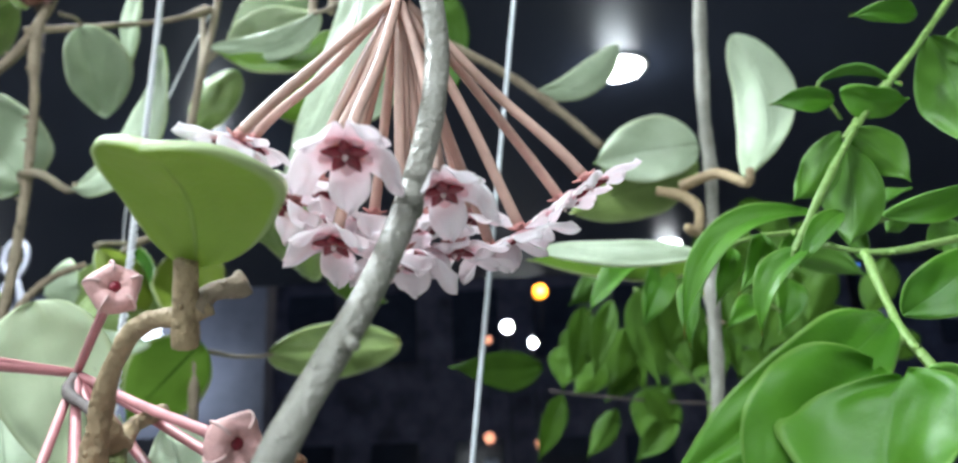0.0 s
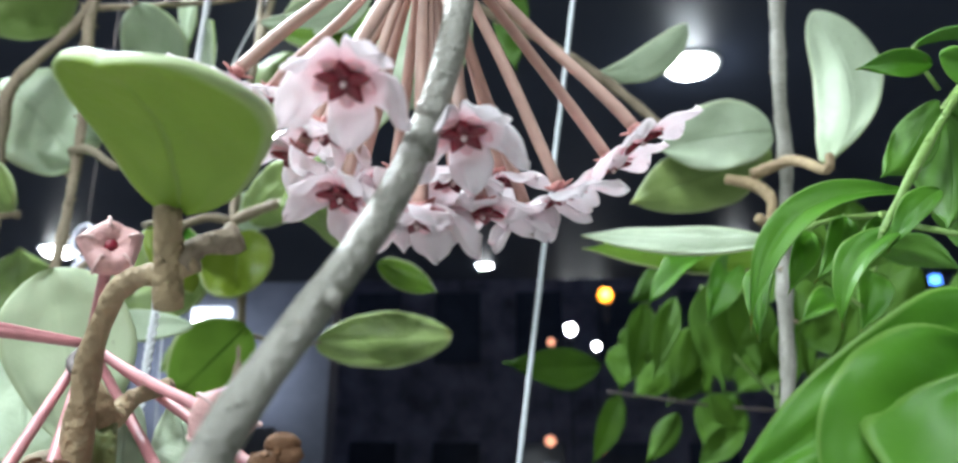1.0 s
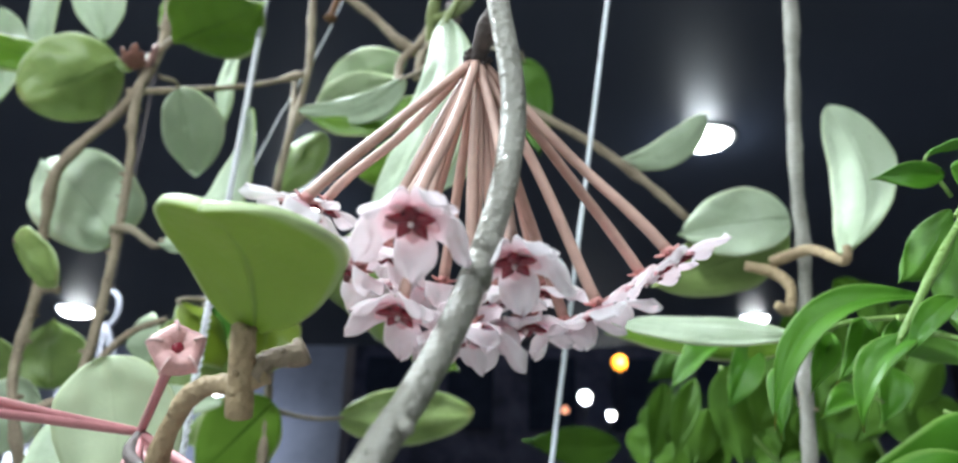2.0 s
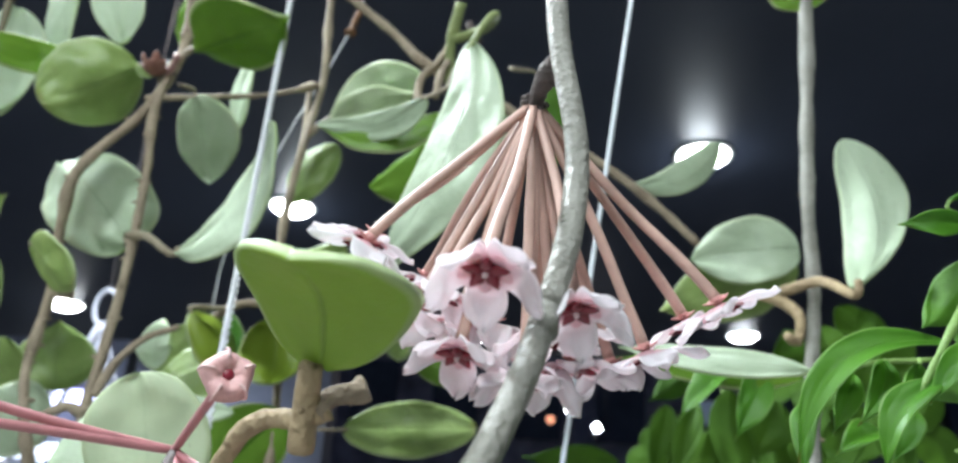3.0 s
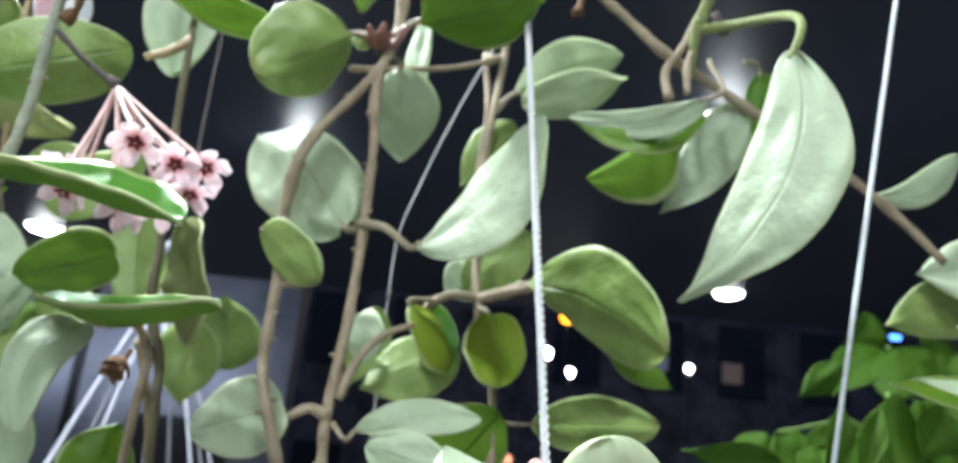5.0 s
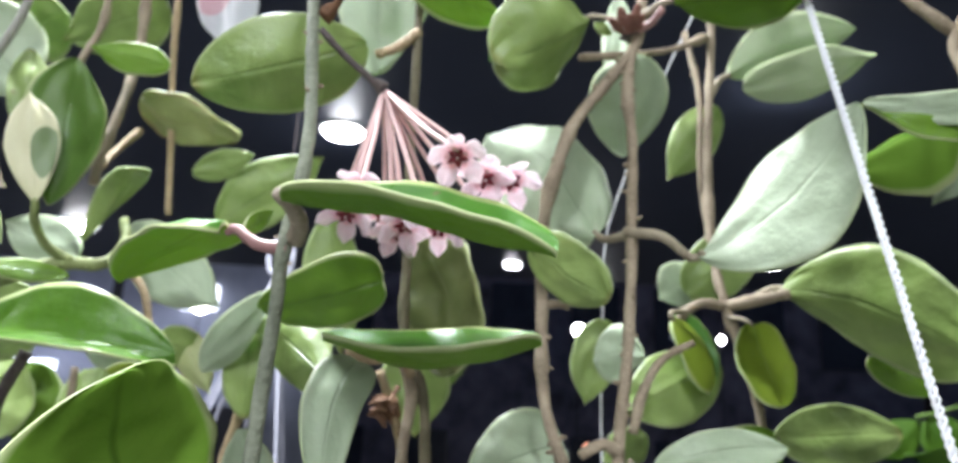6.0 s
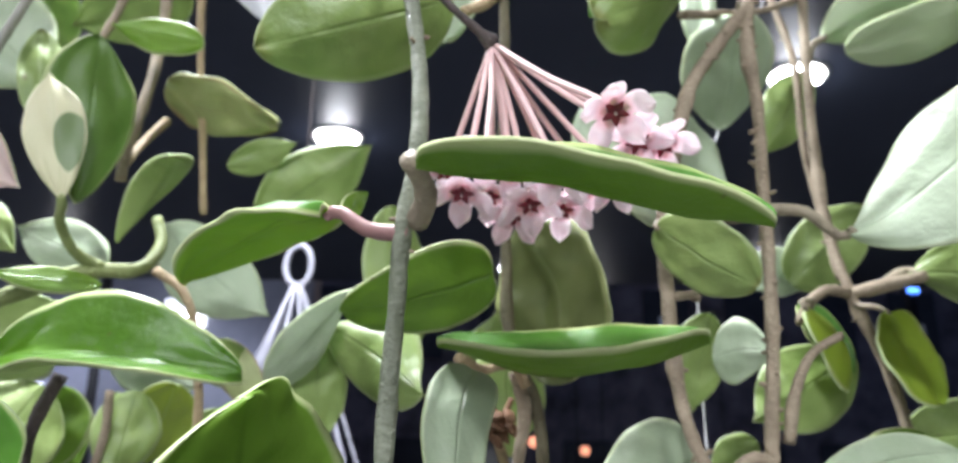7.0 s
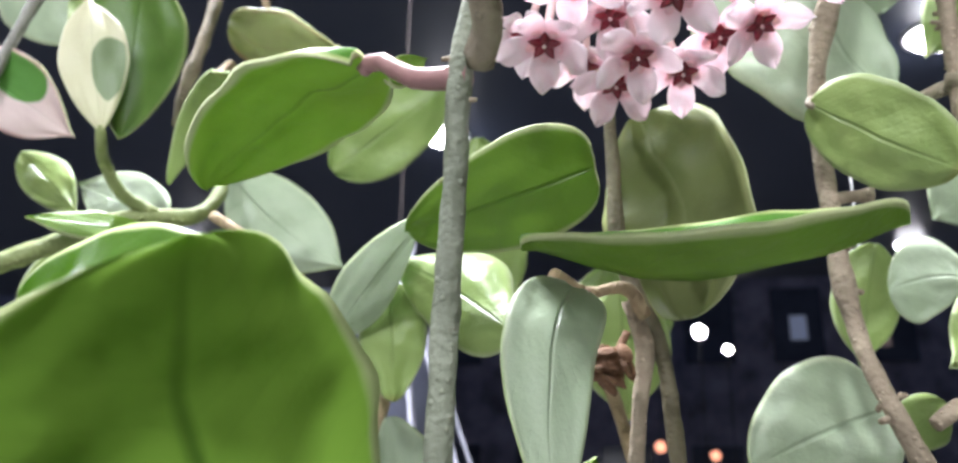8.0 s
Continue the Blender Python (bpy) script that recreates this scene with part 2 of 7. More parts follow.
PEDBLUSH = plain_material("pedicel_blush", (0.68, 0.47, 0.45), 0.5, var=0.2, scale=70)
PEDPINK = plain_material("pedicel_pink", (0.47, 0.205, 0.215), 0.5, var=0.25, scale=90)
PETAL = petal_material("petal_wax", (0.80, 0.52, 0.56), (0.95, 0.91, 0.93))
PETALPINK = petal_material("petal_wax_pink", (0.76, 0.44, 0.50), (0.93, 0.845, 0.875))
CROWN = plain_material("crown_wax", (0.80, 0.48, 0.53), 0.3, var=0.12, scale=200, relief=0.1, depth=0.0005, sss=0.15)
CALYX = plain_material("calyx_red", (0.52, 0.26, 0.235), 0.5, var=0.3, scale=200)
CORONA = plain_material("corona_red", (0.18, 0.009, 0.022), 0.3, var=0.4, scale=260, sss=0.1)
COLUMN = plain_material("column_white", (0.75, 0.6, 0.6), 0.35, var=0.1, scale=120)
BUD = plain_material("bud_skin", (0.60, 0.35, 0.33), 0.5, var=0.3, scale=160, relief=0.3, depth=0.001)
STRING = plain_material("white_cord", (0.75, 0.76, 0.78), 0.7, var=0.12, scale=300, relief=0.4, depth=0.0005)
# white cords greyed here, their shade put into the colour
HANGER = plain_material("hanger_cord_shaded", (0.34, 0.34, 0.40), 0.5, var=0.1, scale=200, relief=0.0)
TWINE = plain_material("grey_thread", (0.68, 0.72, 0.76), 0.4, var=0.12, scale=300, relief=0.0)
REDBRACT = bark_material("bract_brown", (0.085, 0.030, 0.022), (0.22, 0.095, 0.065), 200, 0.65)
DRY = bark_material("dry_leaf_brown", (0.08, 0.035, 0.015), (0.22, 0.11, 0.05), 200, 0.8)


# ---- builders ----
def part(name, bm, mats, parent=None, label=""):
    me = bpy.data.meshes.new(name)
    bm.to_mesh(me)
    bm.free()
    for m in mats if isinstance(mats, (tuple, list)) else (mats,):
        me.materials.append(m)
    for p in me.polygons:
        p.use_smooth = True
    ob = new(name, me)
    if parent:
        ob.parent = parent
    if label:
        ob["label"] = label
    return ob


def thing(name, label, category, group=""):
    return tagged(new(name), label, category, group)


def spline(pts, per=6):
    """A smooth line through some points, with no overshoot where they lie unevenly."""
    p = [Vector(q) for q in pts]
    n = len(p)
    d = [(p[i + 1] - p[i]).length for i in range(n - 1)]
    slope = [(p[i + 1] - p[i]) / d[i] for i in range(n - 1)]
    way = [slope[0]] + [(slope[i - 1] * d[i] + slope[i] * d[i - 1]) / (d[i] + d[i - 1]) for i in range(1, n - 1)] + [slope[-1]]
    out = []
    for i in range(n - 1):
        steps = max(3, min(26, int(d[i] / 0.0032)))
        for k in range(steps):
            t = k / steps
            a, b = way[i] * d[i], way[i + 1] * d[i]
            out.append(p[i] * (2 * t ** 3 - 3 * t * t + 1) + a * (t ** 3 - 2 * t * t + t) + p[i + 1] * (3 * t * t - 2 * t ** 3) + b * (t ** 3 - t * t))
    out.append(p[-1])
    return out


def tube(bm, pts, r0, r1=None, sides=8, per=6, knots=0.0, wob=0.0, seed=0, mat=0):
    """A round stem along a smooth line, tapering from r0 to r1; knots: how far it swells at its joints."""
    r1 = r0 if r1 is None else r1
    line = spline(pts, per)
    rng = random.Random(seed)
    n = len(line)
    ahead = (line[1] - line[0]).normalized()
    across = ahead.orthogonal().normalized()
    rings = []
    spots = [rng.random() for _ in range(max(1, n // 14))]
    for i, p in enumerate(line):
        a = (line[min(i + 1, n - 1)] - line[max(i - 1, 0)]).normalized()
        across = (across - a * across.dot(a)).normalized()
        other = a.cross(across)
        f = i / (n - 1)
        r = r0 + (r1 - r0) * f
        r *= 1 + knots * sum(math.exp(-((f - s) * n / 1.6) ** 2) for s in spots) + wob * noise.noise(p * 160)
        ring = []
        for k in range(sides):
            an = 2 * math.pi * k / sides
            q = p + (across * math.cos(an) + other * math.sin(an)) * r * (1 + wob * 0.8 * noise.noise(p * 420 + Vector((k * 3.1, 0, 0))))
            ring.append(bm.verts.new(q))
        rings.append(ring)
    for a, b in zip(rings, rings[1:]):
        for k in range(sides):
            bm.faces.new((a[k], a[(k + 1) % sides], b[(k + 1) % sides], b[k])).material_index = mat
    bm.faces.new(rings[0][::-1]).material_index = mat
    bm.faces.new(rings[-1]).material_index = mat
    return line


COUNT = [0]


def stem(name, parent, pts, r0, r1=None, mat=BARK, knots=0.25, wob=0.18, sides=10, label="", per=7):
    COUNT[0] += 1
    bm = bmesh.new()
    tube(bm, pts, r0, r1, sides, per, knots, wob, COUNT[0])
    return part(name, bm, mat, parent, label)


def leaf(parent, base, tip, width, up, kind="under", fold=12, curl=0.0, cup=0.0, wave=0.055, wide=0.45, full=0.62, bend=0.0, skew=0.0, point=0.18, thick=0.0013, petiole=None, pet_r=0.0011, pet_mat=None, label="", nu=28, nv=8, quilt=0.075, tipped=True, name="leaf", wide_b=None, full_b=None):
    """A blade from base to tip, its upper skin towards `up`. fold: degrees by which the halves rise along the midrib; curl: how far the ends
    rise; bend: how far the midrib bows sideways; wide: where it is widest; full: how blunt its outline is."""
    COUNT[0] += 1
    rng = random.Random(COUNT[0])
    base, tip = Vector(base), Vector(tip)
    length = (tip - base).length
    a = (tip - base) / length
    n = Vector(up)
    n = (n - a * n.dot(a)).normalized()
    s = n.cross(a)
    power = math.log(0.5) / math.log(wide)
    power_b = math.log(0.5) / math.log(wide_b or wide)
    lift = math.tan(radians(fold))
    ph = rng.random() * 6.28
    ph2 = rng.random() * 6.28

    def spot(u, v):
        b = u / 0.955 if tipped else u
        pw, fl = (power_b, full_b or full) if v < 0 else (power, full)
        w = width / 2 * (math.sin(math.pi * min(max(b ** pw, 0), 1)) ** fl if 0 < b < 1 else 0)
        w = max(w, width * 0.07 * (1 - u) / 0.05) if tipped and u > 0.93 else w
        g = min(max((u - 0.72) / 0.25, 0), 1)
        w *= 1 - point * g * g * (3 - 2 * g)
        w = max(w, width * 0.010)
        w *= 1 + wave * 0.6 * math.sin(7 * u + ph + v) + 0.05 * noise.noise(Vector((u * 5.0, 3.0 * (v > 0), ph * 7)))
        z = abs(v) * w * lift + cup * w * v * v - curl * length * 4 * u * (1 - u)
        z += wave * width * (0.35 * v * v * math.sin(9 * u + ph * v + ph2) + 0.12 * math.sin(13 * u + ph2) * math.sin(5 * v + ph))
        z += quilt * width * (noise.noise(Vector((u * 2.6, v * 1.5, ph * 9))) * 0.9 + 0.35 * noise.noise(Vector((u * 7.0, v * 3.5, ph2 * 9))))
        return base + a * (u * length + skew * v * w) + s * (v * w / math.sqrt(1 + 0.5 * lift * lift) + bend * length * 4 * u * (1 - u)) + n * z

    bm = bmesh.new()
    uvl = bm.loops.layers.uv.new("leaf")
    top, low = [], []
    for i in range(nu + 1):
        u = (i / nu)
        u = 0.5 - 0.5 * math.cos(math.pi * (0.04 + 0.96 * u)) if i < nu else 1.0
        rt, rl = [], []
        for j in range(-nv, nv + 1):
            v = j / nv
            v = math.copysign(abs(v) ** 0.85, v)
            k = thick / 2 * (1.0 if abs(j) < nv else 0.6)
            p = spot(u, v)
            rt.append((bm.verts.new(p + n * k), u, v))
            rl.append((bm.verts.new(p - n * k), u, v))
        top.append(rt)
        low.append(rl)

    def face(q, m):
        f = bm.faces.new([x[0] for x in q])
        f.material_index = m
        for loop, x in zip(f.loops, q):
            loop[uvl].uv = (x[1], x[2])

    w2 = 2 * nv
    for i in range(nu):
        for j in range(w2):
            face((top[i][j], top[i + 1][j], top[i + 1][j + 1], top[i][j + 1]), 0)
            face((low[i][j], low[i][j + 1], low[i + 1][j + 1], low[i + 1][j]), 1)
        face((top[i][0], low[i][0], low[i + 1][0], top[i + 1][0]), 2)
        face((top[i][w2], top[i + 1][w2], low[i + 1][w2], low[i][w2]), 2)
    for j in range(w2):
        face((top[0][j], top[0][j + 1], low[0][j + 1], low[0][j]), 2)
        face((top[nu][j], low[nu][j], low[nu][j + 1], top[nu][j + 1]), 2)
    bmesh.ops.recalc_face_normals(bm, faces=bm.faces)
    ob = part(name, bm, KINDS[kind], parent, label)
    if petiole:
        bm = bmesh.new()
        inside = base + a * (length * 0.04) - n * (thick * 0.3)
        tube(bm, [*petiole, base, inside], pet_r * 1.15, pet_r * 0.7, 10, 5, 0.0, 0.02, COUNT[0])
        part("petiole", bm, pet_mat or PETGREY, ob)
    return ob


def frame_to(z, twist=0.0):
    z = Vector(z).normalized()
    return z.to_track_quat("Z", "Y").to_matrix().to_4x4() @ Matrix.Rotation(twist, 4, "Z")


def corolla_mesh(size, droop, flare, seed, join=0.40, stout=0.30):
    """Five waxy lobes, joined to two fifths of their length in a shallow dish; beyond it each bends forward by droop radians
    and turns out again at its rounded tip by flare; the edges roll back and ripple."""
    rng = random.Random(seed)
    bm = bmesh.new()
    nu, nv = 16, 6
    for k in range(5):
        turn = Matrix.Rotation(2 * math.pi * k / 5 + rng.uniform(-0.06, 0.06), 3, "Z")
        lean = droop + rng.uniform(-0.22, 0.22)
        out_turn = flare + rng.uniform(-0.3, 0.4)
        long = rng.uniform(0.93, 1.07)
        ph, ph2, twist = rng.random() * 6.28, rng.random() * 6.28, rng.uniform(-0.35, 0.35)
        r, z = 0.05 * size, -0.10 * size
        top, low = [], []
        for i in range(nu + 1):
            u = i / nu
            g = max(0.0, (u - join) / (1 - join))
            rise = 0.55 * max(0.0, 1 - u / 0.22) + 0.10
            ease = min(1.0, g / 0.45)
            angle = rise * (1 - ease) + lean * ease * ease * (3 - 2 * ease) - out_turn * max(0.0, (g - 0.55) / 0.45) ** 1.6
            if i:
                r += math.cos(angle) * size * long / nu
                z += math.sin(angle) * size * long / nu
            if g <= 0:
                half = min(r * math.tan(math.pi / 5) * 1.03, stout * size)
            else:
                half = stout * size * (1 + 0.20 * math.sin(math.pi * min(1, g * 1.15))) * max(0.0, 1 - g ** 3.2) ** 0.55 + 0.012 * size
            rt, rl = [], []
            for j in range(-nv, nv + 1):
                v = j / nv
                roll = (0.30 * g + 0.05) * half * v * v * (1 if abs(v) < 0.75 else 1.25)
                ripple = size * g * (0.045 * math.sin(5.0 * v + ph) + 0.050 * math.sin(9 * u + ph2 + 2.5 * v) * v * v)
                lift = twist * g * half * v
                n_r, n_z = -math.sin(angle), math.cos(angle)
                d = -roll + ripple + lift
                p = turn @ Vector((r + n_r * d, half * v, z + n_z * d))
                q = turn @ Vector((n_r, 0, n_z)) * (size * 0.026 * (1 - 0.55 * abs(v) ** 3))
                rt.append(bm.verts.new(p + q))
                rl.append(bm.verts.new(p - q))
            top.append(rt)
            low.append(rl)
        w = 2 * nv
        for i in range(nu):
            for j in range(w):
                bm.faces.new((top[i][j], top[i + 1][j], top[i + 1][j + 1], top[i][j + 1]))
                bm.faces.new((low[i][j], low[i][j + 1], low[i + 1][j + 1], low[i + 1][j]))
            bm.faces.new((top[i][0], low[i][0], low[i + 1][0], top[i + 1][0]))
            bm.faces.new((top[i][w], top[i + 1][w], low[i + 1][w], low[i][w]))
        for j in range(w):
            bm.faces.new((top[nu][j], low[nu][j], low[nu][j + 1], top[nu][j + 1]))
    bmesh.ops.recalc_face_normals(bm, faces=bm.faces)
    return bm


def plump(bm, m, sx, sy, sz, seg=8, rings=6):
    r = bmesh.ops.create_uvsphere(bm, u_segments=seg, v_segments=rings, radius=1)
    bmesh.ops.transform(bm, matrix=m @ Matrix.Diagonal((sx, sy, sz, 1)), verts=r["verts"])
    return r["verts"]


def crown_mesh(size):
    """The dark red star in the middle: five narrow keeled lobes round a low cushion."""
    bm = bmesh.new()
    for k in range(5):
        an = 2 * math.pi * (k + 0.5) / 5
        m = Matrix.Rotation(an, 4, "Z") @ Matrix.Translation((size * 0.17, 0, size * 0.03)) @ Matrix.Rotation(-0.25, 4, "Y")
        for v in plump(bm, m, size * 0.19, size * 0.105, size * 0.055):
            local = m.inverted() @ v.co
            local.y *= 1 - 0.75 * max(0.0, local.x / (size * 0.19)) ** 1.3
            v.co = m @ local
    plump(bm, Matrix.Translation((0, 0, size * -0.02)), size * 0.17, size * 0.17, size * 0.07)
    return bm


def corona_pale_mesh(size):
    """Five broad pale scales with pointed ends that spread round the star and rise outwards."""
    bm = bmesh.new()
    for k in range(5):
        an = 2 * math.pi * k / 5
        m = Matrix.Rotation(an, 4, "Z") @ Matrix.Translation((size * 0.27, 0, size * -0.02)) @ Matrix.Rotation(-0.45, 4, "Y")
        for v in plump(bm, m, size * 0.15, size * 0.12, size * 0.04, 10, 6):
            local = m.inverted() @ v.co
            f = max(0.0, local.x / (size * 0.26))
            local.y *= 1 - 0.45 * f * f
            local.z += size * 0.07 * f * f
            v.co = m @ local
    return bm


SIZE = 0.0098
COROLLA = []
# how far the lobes droop and flare: four pale ones, then three pinker ones
for sd, (droop, flare) in enumerate(((1.2, 0.9), (0.95, 1.2), (0.35, 0.9), (0.6, 1.1), (0.55, 0.7), (0.85, 0.9), (0.35, 0.6))):
    tmp = corolla_mesh(SIZE, droop, flare, sd, join=0.34, stout=0.255)
    me = bpy.data.meshes.new("corolla")
    tmp.to_mesh(me)
    tmp.free()
    me.materials.append(PETAL if sd < 4 else PETALPINK)
    for p in me.polygons:
        p.use_smooth = True
    COROLLA.append(me)


def shared(name, bm, mat):
    me = bpy.data.meshes.new(name)
    bm.to_mesh(me)
    bm.free()
    me.materials.append(mat)
    for p in me.polygons:
        p.use_smooth = True
    return me


STAR = shared("star", crown_mesh(SIZE), CORONA)
SCALES = shared("crown", corona_pale_mesh(SIZE), CROWN)
bm = bmesh.new()
plump(bm, Matrix.Translation((0, 0, SIZE * 0.07)), SIZE * 0.04, SIZE * 0.045, SIZE * 0.06)
TIPS = shared("column", bm, COLUMN)
bm = bmesh.new()
for k in range(5):
    plump(bm, Matrix.Rotation(1.2566 * k, 4, "Z") @ Matrix.Translation((SIZE * 0.12, 0, SIZE * -0.17)) @ Matrix.Rotation(0.35, 4, "Y"), SIZE * 0.14, SIZE * 0.06, SIZE * 0.025)
plump(bm, Matrix.Translation((0, 0, SIZE * -0.20)), SIZE * 0.12, SIZE * 0.12, SIZE * 0.10)
SEPALS = shared("calyx", bm, CALYX)


def flower(parent, hub, place, facing, open_=2, size=1.0, mat=PEDICEL, r=0.00095, aim=None):
    """One flower on its stalk: stalk from the hub, waxy corolla, pale scales and a dark red star in the middle."""
    COUNT[0] += 1
    rng = random.Random(COUNT[0])
    hub, place = Vector(hub), Vector(place)
    z = Vector(facing).normalized()
    ob = new("flower", COROLLA[open_])
    ob.parent = parent
    twist = rng.random() * 6.28
    if aim:
        side = frame_to(z).to_3x3().inverted() @ Vector(aim)
        twist = math.atan2(side.y, side.x) + rng.uniform(-0.12, 0.12)
    ob.matrix_basis = Matrix.Translation(place) @ frame_to(z, twist) @ Matrix.Scale(size, 4)
    for name, me in (("star", STAR), ("crown", SCALES), ("column", TIPS), ("calyx", SEPALS)):
        o = new(name, me)
        o.parent = ob
    bm = bmesh.new()
    back = place - z * (0.0022 * size)
    mid = hub.lerp(back, 0.55) + Vector((rng.uniform(-1, 1), rng.uniform(-1, 1), rng.uniform(-1, 1))) * 0.0009
    near = back.lerp(hub, 0.07) - z * 0.0006
    tube(bm, [hub + (mid - hub).normalized() * 0.0015, mid, near, back], r * 0.9, r * 1.15, 8, 6, 0.0, 0.05, COUNT[0])
    part("pedicel", bm, mat, parent)
    return ob


def bud(parent, hub, place, size=0.0050, mat=PEDPINK, r=0.0010):
    """A closed bud: a blunt five-cornered knob whose folded lobes meet in a star of deep creases, on its stalk."""
    COUNT[0] += 1
    rng = random.Random(COUNT[0])
    hub, place = Vector(hub), Vector(place)
    z = (place - hub).normalized()
    bm = bmesh.new()
    rows = []
    heights = ((0.18, -0.62), (0.55, -0.50), (0.86, -0.22), (1.0, 0.10), (0.96, 0.36), (0.80, 0.60), (0.52, 0.62), (0.26, 0.42), (0.08, 0.30))
    for i, (rad, h) in enumerate(heights):
        row = []
        for k in range(40):
            an = 2 * math.pi * k / 40
            off = abs((k + 4) % 8 - 4) / 4
            rr = rad * (1 - (0.05 + 0.10 * min(i, 4) / 4) * off ** 0.7) * (1 + 0.05 * math.sin(3 * an + COUNT[0]))
            row.append(bm.verts.new(Vector((rr * math.cos(an), rr * math.sin(an), h - 0.10 * off * (i > 3))) * size))
        rows.append(row)
    for a, b in zip(rows, rows[1:]):
        for k in range(40):
            bm.faces.new((a[k], a[(k + 1) % 40], b[(k + 1) % 40], b[k]))
    bm.faces.new(rows[0][::-1])
    bm.faces.new(rows[-1])
    ob = part("bud", bm, BUD, parent)
    ob.matrix_basis = Matrix.Translation(place) @ frame_to(z, rng.random() * 6)
    for k in range(5):
        bm = bmesh.new()
        an = 2 * math.pi * k / 5
        tube(bm, [Vector((rad * math.cos(an), rad * math.sin(an), h)) * size * 1.01 for rad, h in heights[1:7]], size * 0.045, size * 0.06, 6, 3, 0.0, 0.05, k)
        part("bud_ridge", bm, PEDBLUSH, ob, "pale raised ridge")
    bm = bmesh.new()
    plump(bm, Matrix.Translation((0, 0, 0.34 * size)), size * 0.22, size * 0.22, size * 0.10)
    part("bud_eye", bm, CORONA, ob)
    bm = bmesh.new()
    tube(bm, [hub, hub.lerp(place, 0.5) + Vector((0, 0, rng.uniform(-1, 1) * 0.0008)), place - z * size * 0.5], r * 0.95, r, 8, 6, 0.0, 0.05, COUNT[0])
    part("pedicel", bm, mat, parent)
    return ob


def dry_bud(parent, hub, place, size, stalk=PEDPINK):
    """A withered bud: a knob of shrunken brown scales on its stalk."""
    hub, place = Vector(hub), Vector(place)
    z = (place - hub).normalized()
    bm = bmesh.new()
    for k in range(16):
        a, h = 2.4 * k, k / 15
        m = Matrix.Rotation(a, 4, "Z") @ Matrix.Translation((size * (0.75 - 0.5 * h), 0, size * (1.1 * h - 0.5))) @ Matrix.Rotation(-0.9 + 0.5 * h, 4, "Y")
        plump(bm, m, size * 0.50, size * 0.36, size * 0.13)
    plump(bm, Matrix.Identity(4), size * 0.6, size * 0.6, size * 0.7)
    ob = part("dry_bud", bm, DRY, parent, "withered brown bud")
    ob.matrix_basis = Matrix.Translation(place) @ frame_to(z)
    bm = bmesh.new()
    tube(bm, [hub, hub.lerp(place, 0.5), place - z * size * 0.4], 0.00095, 0.0010, 8, 6, 0.0, 0.05, 7)
    part("pedicel", bm, stalk, parent)


def pot(parent, place):
    """A round pot with a rolled rim, open at the top, filled with soil."""
    x, y, z = place
    bm = bmesh.new()
    rows = []
    for r, h in ((0.10, -0.16), (0.152, 0.0), (0.164, 0.0), (0.164, -0.018), (0.146, -0.02), (0.142, -0.012), (0.0, -0.012)):
        rows.append([bm.verts.new((x + max(r, 0.001) * math.cos(a * math.pi / 16), y + max(r, 0.001) * math.sin(a * math.pi / 16), z + h)) for a in range(32)])
    for a, b in zip(rows, rows[1:]):
        for k in range(32):
            bm.faces.new((a[k], b[k], b[(k + 1) % 32], a[(k + 1) % 32]))
    bm.faces.new(rows[0])
    bmesh.ops.recalc_face_normals(bm, faces=bm.faces)
    part("pot_body", bm, DARKBARK, parent)


def braided_cord(parent, top, end):
    """A taut cord of three strands wound round one another."""
    top, end = Vector(top), Vector(end)
    way = (end - top).normalized()
    side = way.orthogonal().normalized()
    other = way.cross(side)
    length = (end - top).length
    turns = length / 0.0085
    for k in range(3):
        bm = bmesh.new()
        n = int(turns * 9)
        rings = []
        for i in range(n + 1):
            f = i / n
            an = 2 * math.pi * (turns * f + k / 3)
            out = side * math.cos(an) + other * math.sin(an)
            c = top + way * (length * f) + out * 0.00075
            rings.append([bm.verts.new(c + (out * math.cos(q * math.pi / 3) + way * math.sin(q * math.pi / 3)) * 0.00078) for q in range(6)])
        for a, b in zip(rings, rings[1:]):
            for q in range(6):
                bm.faces.new((a[q], a[(q + 1) % 6], b[(q + 1) % 6], b[q]))
        part("strand", bm, STRING, parent)


# ---- room ----
def slab(name, lo, hi, mat, label, category, parent=None):
    bm = bmesh.new()
    bmesh.ops.create_cube(bm, size=1)
    bmesh.ops.scale(bm, vec=[h - l for l, h in zip(lo, hi)], verts=bm.verts)
    bmesh.ops.translate(bm, vec=[(h + l) / 2 for l, h in zip(lo, hi)], verts=bm.verts)
    ob = part(name, bm, mat, parent)
    for p in ob.data.polygons:
        p.use_smooth = False
    return tagged(ob, label, category, "", "structure") if category else ob


